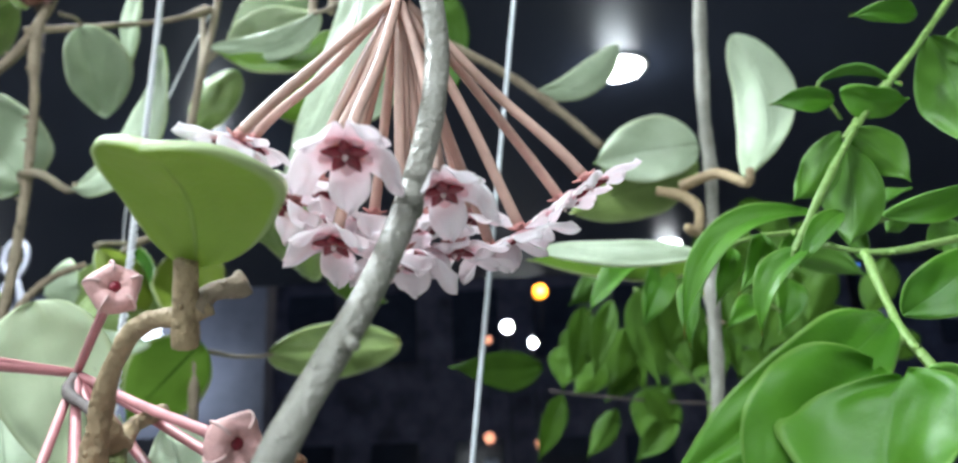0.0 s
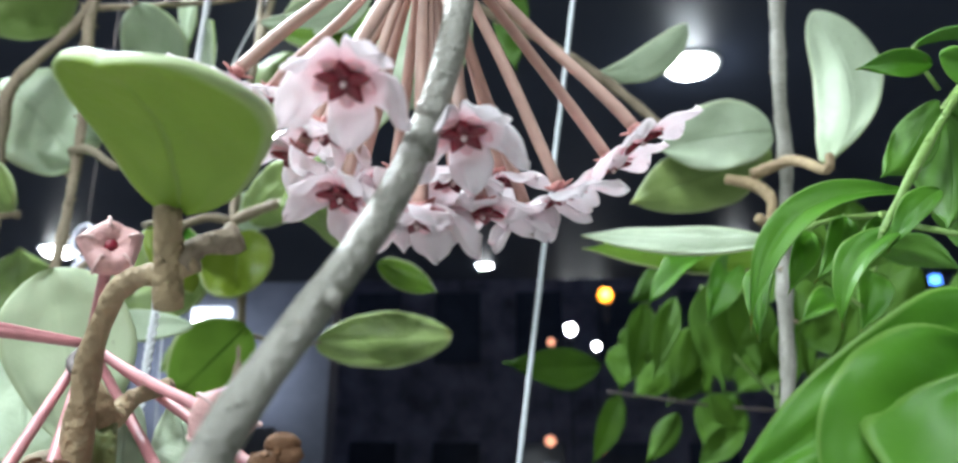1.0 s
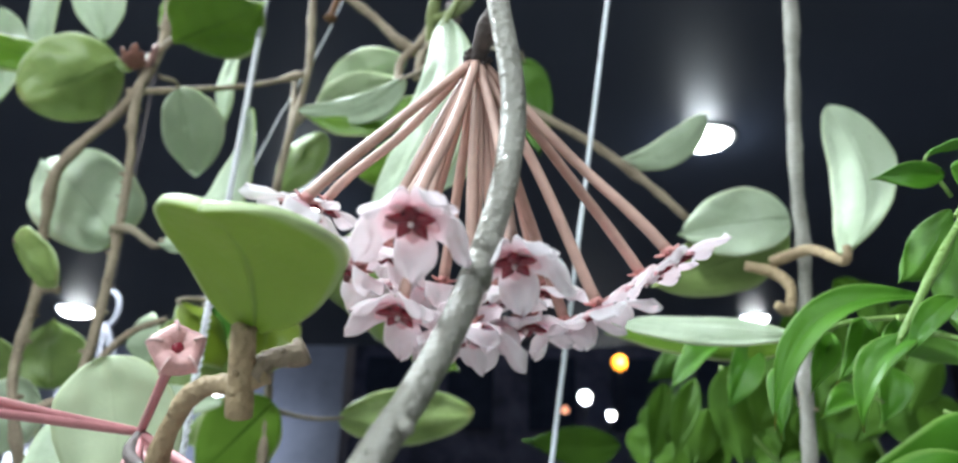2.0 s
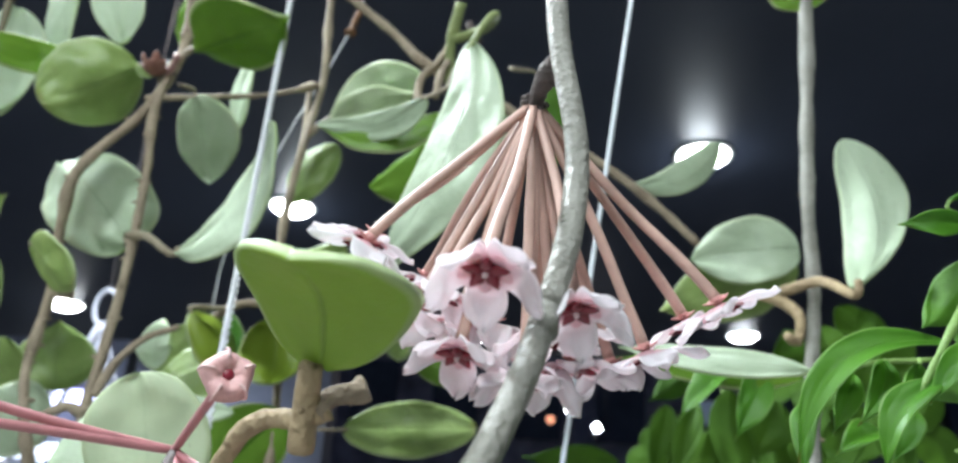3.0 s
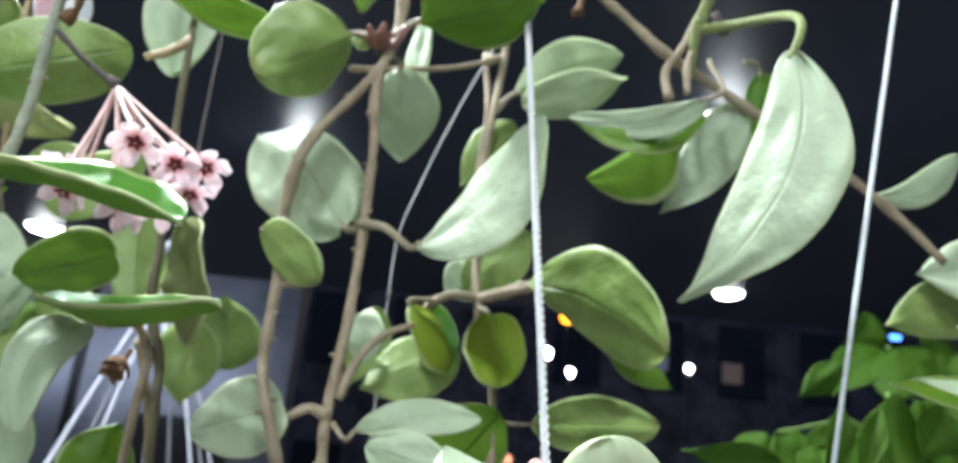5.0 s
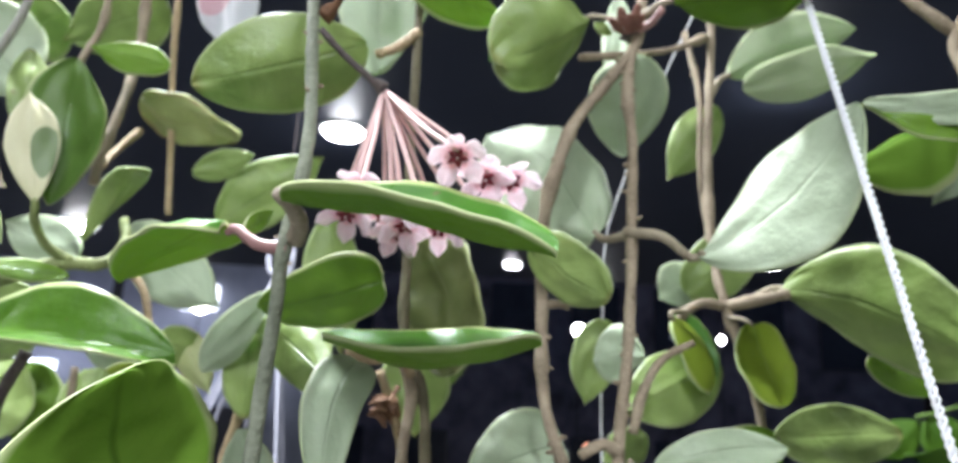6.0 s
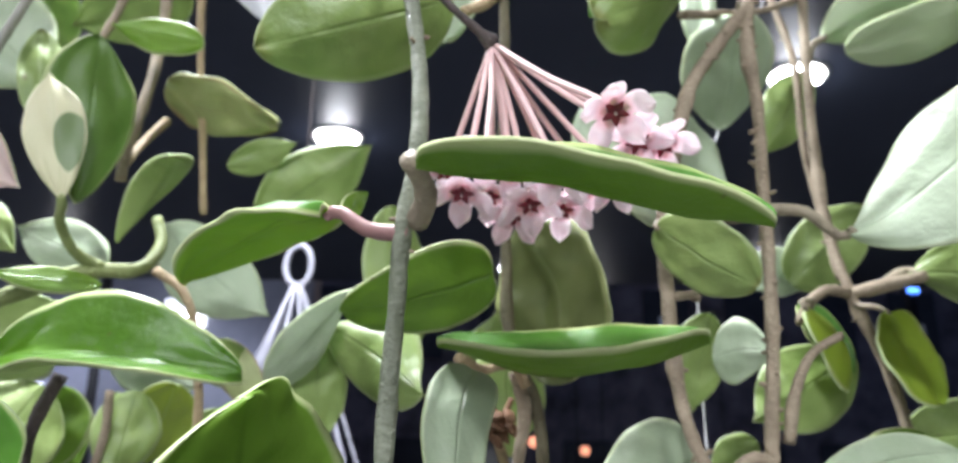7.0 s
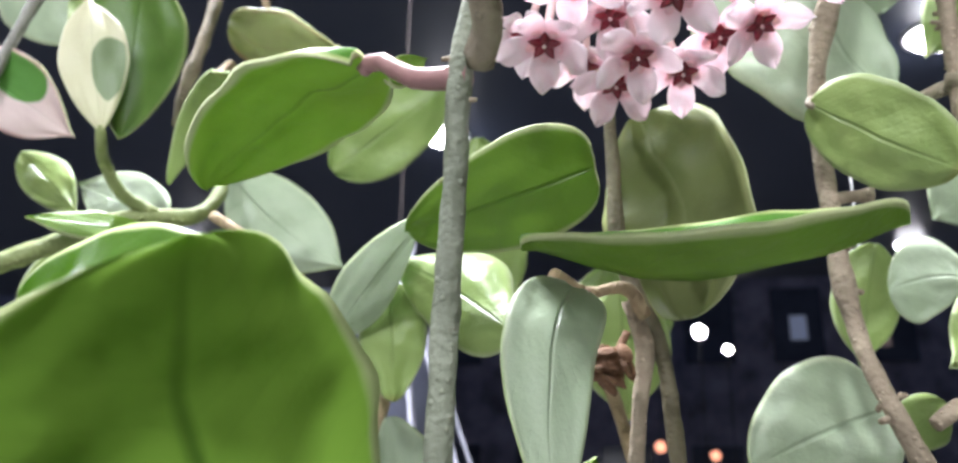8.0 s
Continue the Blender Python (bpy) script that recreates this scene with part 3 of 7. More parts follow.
CEIL = plain_material("ceiling_lacquer", (0.029, 0.035, 0.054), 0.42, var=0.15, scale=3, relief=0.08, depth=0.002)
DARKWALL = plain_material("dark_wall", (0.022, 0.022, 0.026), 0.3, var=0.3, scale=2.5, relief=0.05)
GREYWALL = plain_material("grey_wall", (0.21, 0.22, 0.265), 0.6, var=0.3, scale=3)
WHITEWALL = plain_material("white_wall", (0.78, 0.78, 0.76), 0.7, var=0.05, scale=3)
FLOOR = plain_material("bounce_floor", (0.62, 0.61, 0.59), 0.4, var=0.12, scale=5)
ASPHALT = plain_material("asphalt", (0.05, 0.05, 0.052), 0.6, var=0.3, scale=20, relief=0.3, depth=0.004)
EDGE = 3.35
slab("ground", (-60, -60, -0.3), (60, 60, -0.1), ASPHALT, "dark asphalt yard at night", "ground")
# this floor is unseen; its pale colour is there to bounce lamp light
slab("floor", (-4, -2.5, -0.1), (4, EDGE, 0), FLOOR, "unseen porch floor, pale to bounce lamp light upward", "floor")
slab("ceiling", (-4, -2.5, CEILING), (4, EDGE, CEILING + 0.1), CEIL, "dark glossy porch ceiling with round downlights", "ceiling")
# walls out of view, white so that lamp light bounces back onto the plants
slab("wall_south", (-4, -2.6, 0), (4, -2.5, CEILING), WHITEWALL, "unseen white wall that closes the porch and bounces lamp light", "wall")
slab("wall_west", (-4.1, -2.5, 0), (-4, EDGE, CEILING), WHITEWALL, "unseen white wall that closes the porch and bounces lamp light", "wall")
slab("wall_east", (4, -2.5, 0), (4.1, EDGE, CEILING), WHITEWALL, "unseen white wall that closes the porch and bounces lamp light", "wall")

LAMP = glow_material("lamp_glow", (0.97, 0.985, 1.0), 40)
BLUE = glow_material("blue_glow", (0.08, 0.25, 1.0), 6)
ORANGE = glow_material("orange_glow", (1.0, 0.33, 0.02), 4.5)
SIGN = glow_material("sign_glow", (0.62, 0.62, 1.0), 4)
STRIP = glow_material("strip_glow", (0.85, 0.9, 1.0), 3)
TRIM = plain_material("lamp_trim", (0.6, 0.6, 0.6), 0.3, metal=0.6, relief=0)
POST = plain_material("dark_post", (0.006, 0.006, 0.006), 0.8, relief=0)


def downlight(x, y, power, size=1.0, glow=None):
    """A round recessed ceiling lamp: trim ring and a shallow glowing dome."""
    t = thing("downlight", "round recessed ceiling downlight with a metal ring, switched on (six are added, unseen)", "ceiling light", "ceiling downlights")
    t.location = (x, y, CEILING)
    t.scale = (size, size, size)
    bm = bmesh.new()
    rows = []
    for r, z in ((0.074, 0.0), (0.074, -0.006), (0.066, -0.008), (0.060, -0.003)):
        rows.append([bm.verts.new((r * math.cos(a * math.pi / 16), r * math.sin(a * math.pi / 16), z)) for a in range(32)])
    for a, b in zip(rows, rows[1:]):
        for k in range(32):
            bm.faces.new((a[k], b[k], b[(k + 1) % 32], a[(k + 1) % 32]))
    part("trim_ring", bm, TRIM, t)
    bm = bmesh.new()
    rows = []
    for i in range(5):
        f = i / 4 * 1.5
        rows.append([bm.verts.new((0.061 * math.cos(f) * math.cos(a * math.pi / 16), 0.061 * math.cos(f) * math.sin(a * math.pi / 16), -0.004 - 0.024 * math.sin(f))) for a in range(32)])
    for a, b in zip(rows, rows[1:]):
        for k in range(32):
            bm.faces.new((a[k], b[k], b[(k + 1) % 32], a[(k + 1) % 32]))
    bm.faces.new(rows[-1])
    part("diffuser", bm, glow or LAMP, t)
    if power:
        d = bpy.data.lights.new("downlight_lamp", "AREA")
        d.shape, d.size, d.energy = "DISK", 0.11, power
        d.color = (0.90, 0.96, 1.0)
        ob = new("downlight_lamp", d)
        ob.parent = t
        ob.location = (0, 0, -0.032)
        # point lamp added under the dome to cast a halo on the ceiling
        d = bpy.data.lights.new("halo_lamp", "POINT")
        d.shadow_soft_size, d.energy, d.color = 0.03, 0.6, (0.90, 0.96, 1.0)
        ob = new("halo_lamp", d)
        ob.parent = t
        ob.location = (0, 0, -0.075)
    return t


# the last six are unseen, added overhead and behind to light the plants
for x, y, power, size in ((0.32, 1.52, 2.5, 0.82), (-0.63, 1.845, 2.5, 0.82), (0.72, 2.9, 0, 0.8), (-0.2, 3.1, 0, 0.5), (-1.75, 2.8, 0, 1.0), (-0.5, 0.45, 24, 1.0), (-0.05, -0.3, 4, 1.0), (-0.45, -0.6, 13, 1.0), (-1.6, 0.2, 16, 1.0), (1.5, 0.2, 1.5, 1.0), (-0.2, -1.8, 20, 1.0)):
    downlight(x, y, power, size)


def yard_lamp(place, radius, glow, label, power=0, colour=(1, 1, 1)):
    """A globe lamp on a thin dark post that stands in the yard."""
    x, y, z = place
    t = thing("street_lamp", label, "street lamp", "lamps in the yard")
    t.location = (x, y, -0.1)
    bm = bmesh.new()
    tube(bm, [(0, 0, 0), (0, 0, (z + 0.1) / 2), (0, 0, z + 0.1 - radius)], 0.003, 0.003, 6, 2)
    part("post", bm, POST, t)
    bm = bmesh.new()
    plump(bm, Matrix.Translation((0, 0, z + 0.1)), radius, radius, radius, 16, 10)
    part("globe", bm, glow, t)
    if power:
        d = bpy.data.lights.new("street_lamp_light", "POINT")
        d.shadow_soft_size, d.energy, d.color = radius, power, colour
        ob = new("street_lamp_light", d)
        ob.parent = t
        ob.location = (0, -2.2 * radius, z + 0.1)


yard_lamp((0.94, 11.43, 4.12), 0.10, ORANGE, "distant orange street lamp, lit, on a dark post", 30, (1.0, 0.85, 0.75))
for p, r in (((0.17, 4.25, 2.36), 0.030), ((0.30, 4.25, 2.27), 0.020), ((1.02, 4.7, 2.42), 0.020), ((-1.87, 4.4, 2.42), 0.045)):
    yard_lamp(p, r, LAMP, "small white globe lamp, lit, on a thin dark post")
WARM = glow_material("warm_glow", (1.0, 0.42, 0.25), 1.6)
for p, r in (((0.08, 6.5, 1.90), 0.040), ((0.47, 6.5, 1.84), 0.034), ((0.10, 6.5, 2.66), 0.030)):
    yard_lamp(p, r, WARM, "small warm globe lamp, dimly lit, on a thin dark post")


def neon_sign(x, y, z, wide, high):
    """A narrow upright sign box with a lit blue face, on a post."""
    t = thing("neon_sign", "narrow upright sign box with a lit blue face", "sign", "signs in the yard")
    t.location = (x, y, -0.1)
    top = z + 0.1 + high / 2
    slab("sign_box", (-wide / 2, -0.02, top - high), (wide / 2, 0.06, top), POST, "", "", t)
    slab("sign_face", (-wide / 2 + 0.01, -0.03, top - high + 0.01), (wide / 2 - 0.01, -0.022, top - 0.01), BLUE, "", "", t)
    slab("post", (-0.03, 0.0, 0), (0.03, 0.05, top - high), POST, "", "", t)


neon_sign(-3.323, 6.42, 3.609, 0.13, 0.27)
neon_sign(3.050, 6.42, 3.182, 0.10, 0.24)

# lit shop front across the yard, and a dark building behind everything
SHOP = thing("shop_front", "grey plastered shop front with lit sign and light strips", "building")
slab("wall", (-9, 6.6, -0.1), (-1.7, 6.9, 3.7), GREYWALL, "", "", SHOP)
slab("sign_board", (-4.0, 6.52, 2.60), (-3.47, 6.596, 2.73), SIGN, "", "", SHOP)
for k in range(4):
    slab("light_strip", (-4.42 + 0.17 * k, 6.5, 2.16 + 0.02 * (k % 2)), (-4.30 + 0.17 * k, 6.596, 2.29), STRIP, "", "", SHOP)
# lit window of the shop, built as one more strip
slab("light_strip", (-2.85, 6.5, 2.76), (-2.55, 6.596, 2.96), STRIP, "", "", SHOP)
# area lamp added off the strips to brighten the wall
wash = bpy.data.lights.new("wall_wash", "AREA")
wash.shape, wash.size, wash.size_y, wash.energy, wash.color = "RECTANGLE", 1.8, 0.08, 9.0, (0.75, 0.82, 1.0)
wash_ob = new("wall_wash", wash)
wash_ob.parent = SHOP
wash_ob.matrix_basis = look((-3.0, 6.1, 2.36), (-3.0, 6.6, 2.5))
slab("door", (-2.9, 6.55, -0.1), (-2.1, 6.596, 2.0), DARKWALL, "", "", SHOP)
NIGHTWALL = plain_material("facade_plaster", (0.22, 0.22, 0.26), 0.7, var=0.75, scale=2.2, relief=0)
FAR = thing("apartment_building", "dark apartment building across the street at night", "building")
slab("wall", (-30, 16, -0.1), (30, 18, 14), NIGHTWALL, "", "", FAR)
NIGHTPANE = plain_material("night_pane", (0.06, 0.07, 0.085), 0.12, var=0.4, scale=1.5, relief=0)
# made-up faint glow patches on the windows, standing in for blurred pale blobs
DIMLIGHT = [glow_material("dim_patch_glow", c, w) for c, w in (((0.55, 0.66, 0.85), 0.10), ((0.6, 0.66, 0.75), 0.055), ((0.80, 0.62, 0.50), 0.05))]
dim = random.Random(12)
for i in range(-9, 10):
    for k in range(4):
        pane = slab("window", (i * 1.6 - 0.45, 15.95, 0.9 + 2.9 * k), (i * 1.6 + 0.45, 15.996, 2.3 + 2.9 * k), NIGHTPANE, "", "", FAR)
        if dim.random() < 0.55:
            a, b = sorted((dim.uniform(-0.42, 0.42), dim.uniform(-0.42, 0.42)))
            low = 0.95 + 2.9 * k + dim.uniform(0, 0.5)
            slab("dim_patch", (i * 1.6 + a, 15.93, low), (i * 1.6 + max(b, a + 0.2), 15.944, low + dim.uniform(0.3, 0.8)), DIMLIGHT[dim.randrange(3)], "", "", pane)

# ---- plants ----
vine_a = thing("hoya_vine", "brown woody hoya vine with thick pale-backed oval leaves", "vine", "hanging vines")
stem("stem", vine_a, [(-0.1834, 0.3350, 2.4100), (-0.1820, 0.3250, 1.8642), (-0.1805, 0.3250, 1.8391), (-0.1850, 0.3210, 1.8120), (-0.1955, 0.3243, 1.7977), (-0.2063, 0.3201, 1.7807), (-0.2132, 0.3146, 1.7610), (-0.2167, 0.3204, 1.7452), (-0.2166, 0.3258, 1.7105), (-0.2141, 0.3198, 1.6721), (-0.2079, 0.3178, 1.6540), (-0.2017, 0.3178, 1.6372), (-0.2017, 0.3178, 1.2872)], 0.00260, 0.00200, BARK)
stem("stem", vine_a, [(-0.1850, 0.3210, 1.8120), (-0.1867, 0.3220, 1.7950), (-0.1848, 0.3230, 1.7759), (-0.1845, 0.3250, 1.7441), (-0.1847, 0.3250, 1.7181), (-0.1861, 0.3250, 1.6908), (-0.1887, 0.3250, 1.6623), (-0.1871, 0.3250, 1.6290), (-0.1871, 0.3250, 1.2790)], 0.00200, 0.00250, BARK)
stem("twig", vine_a, [(-0.1885, 0.3250, 1.6600), (-0.1944, 0.3220, 1.6627), (-0.2024, 0.3198, 1.6584)], 0.00220, 0.00170, BARK)
stem("twig", vine_a, [(-0.1844, 0.3220, 1.6670), (-0.1803, 0.3250, 1.6817), (-0.1721, 0.3300, 1.6941), (-0.1603, 0.3350, 1.7010)], 0.00170, 0.00140, BARK)
leaf(vine_a, (-0.1615, 0.3199, 1.7295), (-0.1149, 0.2862, 1.7761), 0.0443, (0.6306, 0.7509, -0.1961), kind="pale", petiole=[(-0.1870, 0.3250, 1.7390), (-0.1748, 0.3180, 1.7363)], pet_r=0.0019, pet_mat=PETGREY, fold=9.0, cup=-0.004, curl=-0.092, wide=0.381, full=0.692, wide_b=0.586, full_b=0.723, skew=0.137, bend=0.045, point=0, wave=0.035, tipped=False)
leaf(vine_a, (-0.1955, 0.3399, 1.7417), (-0.2402, 0.3443, 1.7826), 0.0469, (0.2590, 0.8812, -0.3956), kind="pale", petiole=[(-0.1852, 0.3260, 1.7385)], pet_r=0.0017, quilt=0.2, fold=6.3, cup=0.349, curl=0.197, wide=0.382, full=0.464, wide_b=0.481, full_b=0.452, skew=0.089, bend=0.032, point=0, wave=0.035, tipped=False)
leaf(vine_a, (-0.2027, 0.3276, 1.8295), (-0.2383, 0.3130, 1.8000), 0.0454, (-0.2228, 0.7001, 0.6784), petiole=[(-0.1863, 0.3220, 1.8245)], quilt=0.15, fold=21.3, cup=0.157, curl=0.128, wide=0.45, full=0.546, wide_b=0.433, full_b=0.548, skew=0.02, bend=-0.034, point=0, wave=0.035, tipped=False)
leaf(vine_a, (-0.2860, 0.3700, 1.9260), (-0.2750, 0.3700, 1.8490), 0.0240, (0.30, 0.95, 0.10), kind="pale", fold=10, curl=0.05, full=0.48, quilt=0.12, tipped=False)
leaf(vine_a, (-0.2520, 0.3600, 1.9250), (-0.2350, 0.3600, 1.8640), 0.0300, (-0.20, 0.95, 0.10), kind="pale", fold=10, curl=0.05, full=0.48, quilt=0.12, tipped=False)
leaf(vine_a, (-0.2070, 0.3800, 1.9200), (-0.2110, 0.3800, 1.8740), 0.0200, (0.20, 0.95, 0.10), kind="green", fold=10, curl=0.05, full=0.48, quilt=0.12, tipped=False)
leaf(vine_a, (-0.1800, 0.4000, 1.8840), (-0.1790, 0.4000, 1.8320), 0.0160, (0.50, 0.95, 0.10), kind="pale", fold=10, curl=0.05, full=0.48, quilt=0.12, tipped=False)
leaf(vine_a, (-0.1806, 0.3469, 1.8240), (-0.1793, 0.3808, 1.7917), 0.0358, (0.0342, 0.8241, 0.5655), kind="pale", petiole=[(-0.1820, 0.3300, 1.8204)], fold=6.7, cup=0.225, curl=0.028, wide=0.325, full=0.622, wide_b=0.565, full_b=0.548, skew=0.388, bend=-0.002, point=0, wave=0.035, tipped=False)
leaf(vine_a, (-0.1697, 0.3150, 1.8315), (-0.1175, 0.2900, 1.8305), 0.0418, (0.1687, 0.3154, 0.9339), kind="green", fold=8, curl=0.05, petiole=[(-0.1861, 0.3220, 1.8230), (-0.1787, 0.3200, 1.8286)], pet_r=0.0018, pet_mat=PETGREY)
leaf(vine_a, (-0.2940, 0.3500, 1.8800), (-0.2890, 0.3500, 1.8130), 0.0370, (-0.2703, 0.9442, 0.1880), kind="pale", fold=8, tipped=False, full=0.48, quilt=0.12)
leaf(vine_a, (-0.1956, 0.3220, 1.8236), (-0.1977, 0.3220, 1.8188), 0.0082, (-0.29, 0.9478, 0.1327), fold=8)
leaf(vine_a, (-0.2221, 0.3120, 1.7292), (-0.1949, 0.3060, 1.7097), 0.0237, (0.8500, 0.5000, 0.1000), tipped=False, full=0.45, fold=10, curl=0.04, petiole=[(-0.2166, 0.3160, 1.7325)], point=0)
leaf(vine_a, (-0.2071, 0.3338, 1.6626), (-0.2397, 0.3241, 1.6491), 0.0319, (0.5236, 0.8314, 0.1862), kind="pale", fold=2.5, cup=-0.1, curl=-0.003, wide=0.3, full=0.528, wide_b=0.434, full_b=0.538, skew=0.077, bend=0.021, point=0, wave=0.035, tipped=False)
leaf(vine_a, (-0.2375, 0.3400, 1.8363), (-0.2782, 0.3000, 1.8254), 0.0222, (-0.6583, 0.7252, -0.2018), kind="green", fold=5)
leaf(vine_a, (-0.1768, 0.3250, 1.6558), (-0.1291, 0.3329, 1.6651), 0.0161, (0.3538, 0.9027, -0.2449), kind="pale", petiole=[(-0.1857, 0.3230, 1.6579), (-0.1791, 0.3200, 1.6520)], pet_mat=PETGREY, fold=2.1, cup=-0.1, curl=0.12, wide=0.588, full=0.586, wide_b=0.458, full_b=0.632, skew=0.133, bend=-0.008, point=0, wave=0.035, tipped=False)
leaf(vine_a, (-0.1700, 0.3100, 1.6504), (-0.1323, 0.3000, 1.6408), 0.0202, (0.2465, 0.9683, -0.0418), kind="pale", fold=8)
vine_b = thing("hoya_vine", "pair of thin brown hoya stems with cupped young leaves", "vine", "hanging vines")
stem("stem", vine_b, [(-0.1354, 0.4100, 2.4100), (-0.1354, 0.4000, 1.9133), (-0.1334, 0.4000, 1.8657), (-0.1365, 0.3950, 1.8304), (-0.1395, 0.3900, 1.7889), (-0.1382, 0.3850, 1.7432), (-0.1358, 0.3800, 1.7243), (-0.1271, 0.3750, 1.6931), (-0.1229, 0.3700, 1.6408), (-0.1229, 0.3700, 1.2908)], 0.00220, 0.00180, BARK)
stem("stem", vine_b, [(-0.1443, 0.4100, 1.8721), (-0.1401, 0.4000, 1.8324), (-0.1417, 0.3950, 1.7906), (-0.1370, 0.3850, 1.7312)], 0.00150, 0.00140, BARK)
stem("twig", vine_b, [(-0.2036, 0.3400, 1.8182), (-0.1775, 0.3600, 1.8314), (-0.1536, 0.3850, 1.8493), (-0.1356, 0.4000, 1.8644)], 0.00170, 0.00130, BARK, knots=0.6)
stem("twig", vine_b, [(-0.1358, 0.3800, 1.7243), (-0.1461, 0.3750, 1.7246), (-0.1544, 0.3700, 1.7199), (-0.1620, 0.3650, 1.7103)], 0.00220, 0.00140, BARK)
stem("twig", vine_b, [(-0.1358, 0.3800, 1.7243), (-0.1264, 0.3750, 1.7262), (-0.1117, 0.3700, 1.7293)], 0.00240, 0.00220, BARK)
leaf(vine_b, (-0.1260, 0.4017, 1.8444), (-0.0722, 0.3775, 1.8590), 0.0311, (0.5344, 0.4589, 0.7098), kind="palest", petiole=[(-0.1370, 0.3950, 1.8279)], pet_r=0.0018, fold=10.4, cup=0.155, curl=-0.131, wide=0.493, full=0.75, wide_b=0.446, full_b=0.724, skew=-0.068, bend=-0.022, point=0, wave=0.035, tipped=False)
leaf(vine_b, (-0.1219, 0.3900, 1.8318), (-0.0725, 0.3600, 1.8361), 0.0261, (0.2464, 0.5226, 0.8162), kind="palest", fold=6, curl=0.05)
leaf(vine_b, (-0.1130, 0.3782, 1.7329), (-0.0578, 0.3297, 1.6965), 0.0472, (0.3390, 0.7720, 0.5377), petiole=[(-0.1264, 0.3750, 1.7262)], pet_r=0.0020, pet_mat=PETGREY, quilt=0.1, fold=7.8, cup=0.086, curl=-0.053, wide=0.605, full=0.59, wide_b=0.445, full_b=0.571, skew=-0.134, bend=-0.073, point=0, wave=0.035, tipped=False)
leaf(vine_b, (-0.1296, 0.3668, 1.7150), (-0.1228, 0.3530, 1.6811), 0.0328, (-0.4168, 0.6954, -0.5855), kind="young", petiole=[(-0.1356, 0.3780, 1.7196)], quilt=0.06, fold=0.7, cup=-0.1, curl=-0.061, wide=0.503, full=0.447, wide_b=0.334, full_b=0.454, skew=0.175, bend=-0.06, point=0, wave=0.035, tipped=False)
leaf(vine_b, (-0.1642, 0.3519, 1.7127), (-0.1438, 0.3778, 1.6897), 0.0276, (0.2447, 0.7337, -0.6339), kind="young", petiole=[(-0.1544, 0.3700, 1.7199)], fold=12.7, cup=0.147, curl=0.159, wide=0.373, full=0.705, wide_b=0.558, full_b=0.649, skew=0.249, bend=0.079, point=0, wave=0.035, tipped=False)
leaf(vine_b, (-0.1590, 0.3720, 1.7185), (-0.1425, 0.3700, 1.6910), 0.0148, (0.1692, -0.9703, 0.1726), kind="green", fold=20)
leaf(vine_b, (-0.1843, 0.4000, 1.7201), (-0.1931, 0.4000, 1.6815), 0.0227, (-0.0983, 0.9949, 0.0224), kind="under", fold=6)
leaf(vine_b, (-0.1740, 0.3584, 1.6985), (-0.1932, 0.3656, 1.6970), 0.0237, (0.2448, 0.9480, 0.2033), kind="pale", fold=19.7, cup=-0.09, curl=-0.15, wide=0.587, full=0.435, wide_b=0.64, full_b=0.541, skew=-0.056, bend=0.091, point=0, wave=0.035, tipped=False)
leaf(vine_b, (-0.1417, 0.3700, 1.6993), (-0.1826, 0.3600, 1.6756), 0.0309, (-0.1032, 0.9676, -0.2303), fold=16)
leaf(vine_b, (-0.1039, 0.4231, 1.6726), (-0.0362, 0.4436, 1.6795), 0.0317, (-0.0597, 0.9604, -0.2722), petiole=[(-0.1260, 0.3700, 1.6686)], fold=2.2, cup=-0.084, curl=-0.019, wide=0.456, full=0.489, wide_b=0.515, full_b=0.579, skew=0.009, bend=-0.005, point=0, wave=0.035, tipped=False)
leaf(vine_b, (-0.1381, 0.4200, 1.7490), (-0.1546, 0.4300, 1.7365), 0.0242, (0.2387, 0.8873, 0.3946), kind="pale", fold=6)
leaf(vine_b, (-0.1430, 0.4200, 1.7370), (-0.1110, 0.4100, 1.7690), 0.0300, (0.2978, 0.8859, 0.3557), kind="under", fold=6, tipped=False, full=0.5)
leaf(vine_b, (-0.1261, 0.4200, 1.8369), (-0.1514, 0.4200, 1.7955), 0.0242, (-0.1450, 0.9855, 0.0884), fold=8, curl=0.05)
leaf(vine_b, (-0.1623, 0.4200, 1.6714), (-0.1821, 0.4200, 1.6578), 0.0186, (-0.0339, 0.9982, 0.0494), fold=6)
leaf(vine_b, (-0.0690, 0.4000, 1.7080), (-0.0390, 0.4000, 1.6930), 0.0145, (0.2025, 0.9533, 0.2243), kind="green", fold=6)
vine_c = thing("hoya_vine", "long brown hoya branch with large pale drooping leaves", "vine", "hanging vines")
stem("stem", vine_c, [(-0.1546, 0.3500, 2.4100), (-0.1304, 0.3400, 1.9093), (-0.0949, 0.3300, 1.8647), (-0.0793, 0.3300, 1.8511), (-0.0626, 0.3250, 1.8314), (-0.0378, 0.3350, 1.8221), (-0.0062, 0.3400, 1.8052), (0.0221, 0.3450, 1.7901), (0.0482, 0.3450, 1.7685), (0.0659, 0.3450, 1.7503)], 0.00260, 0.00200, BARK)
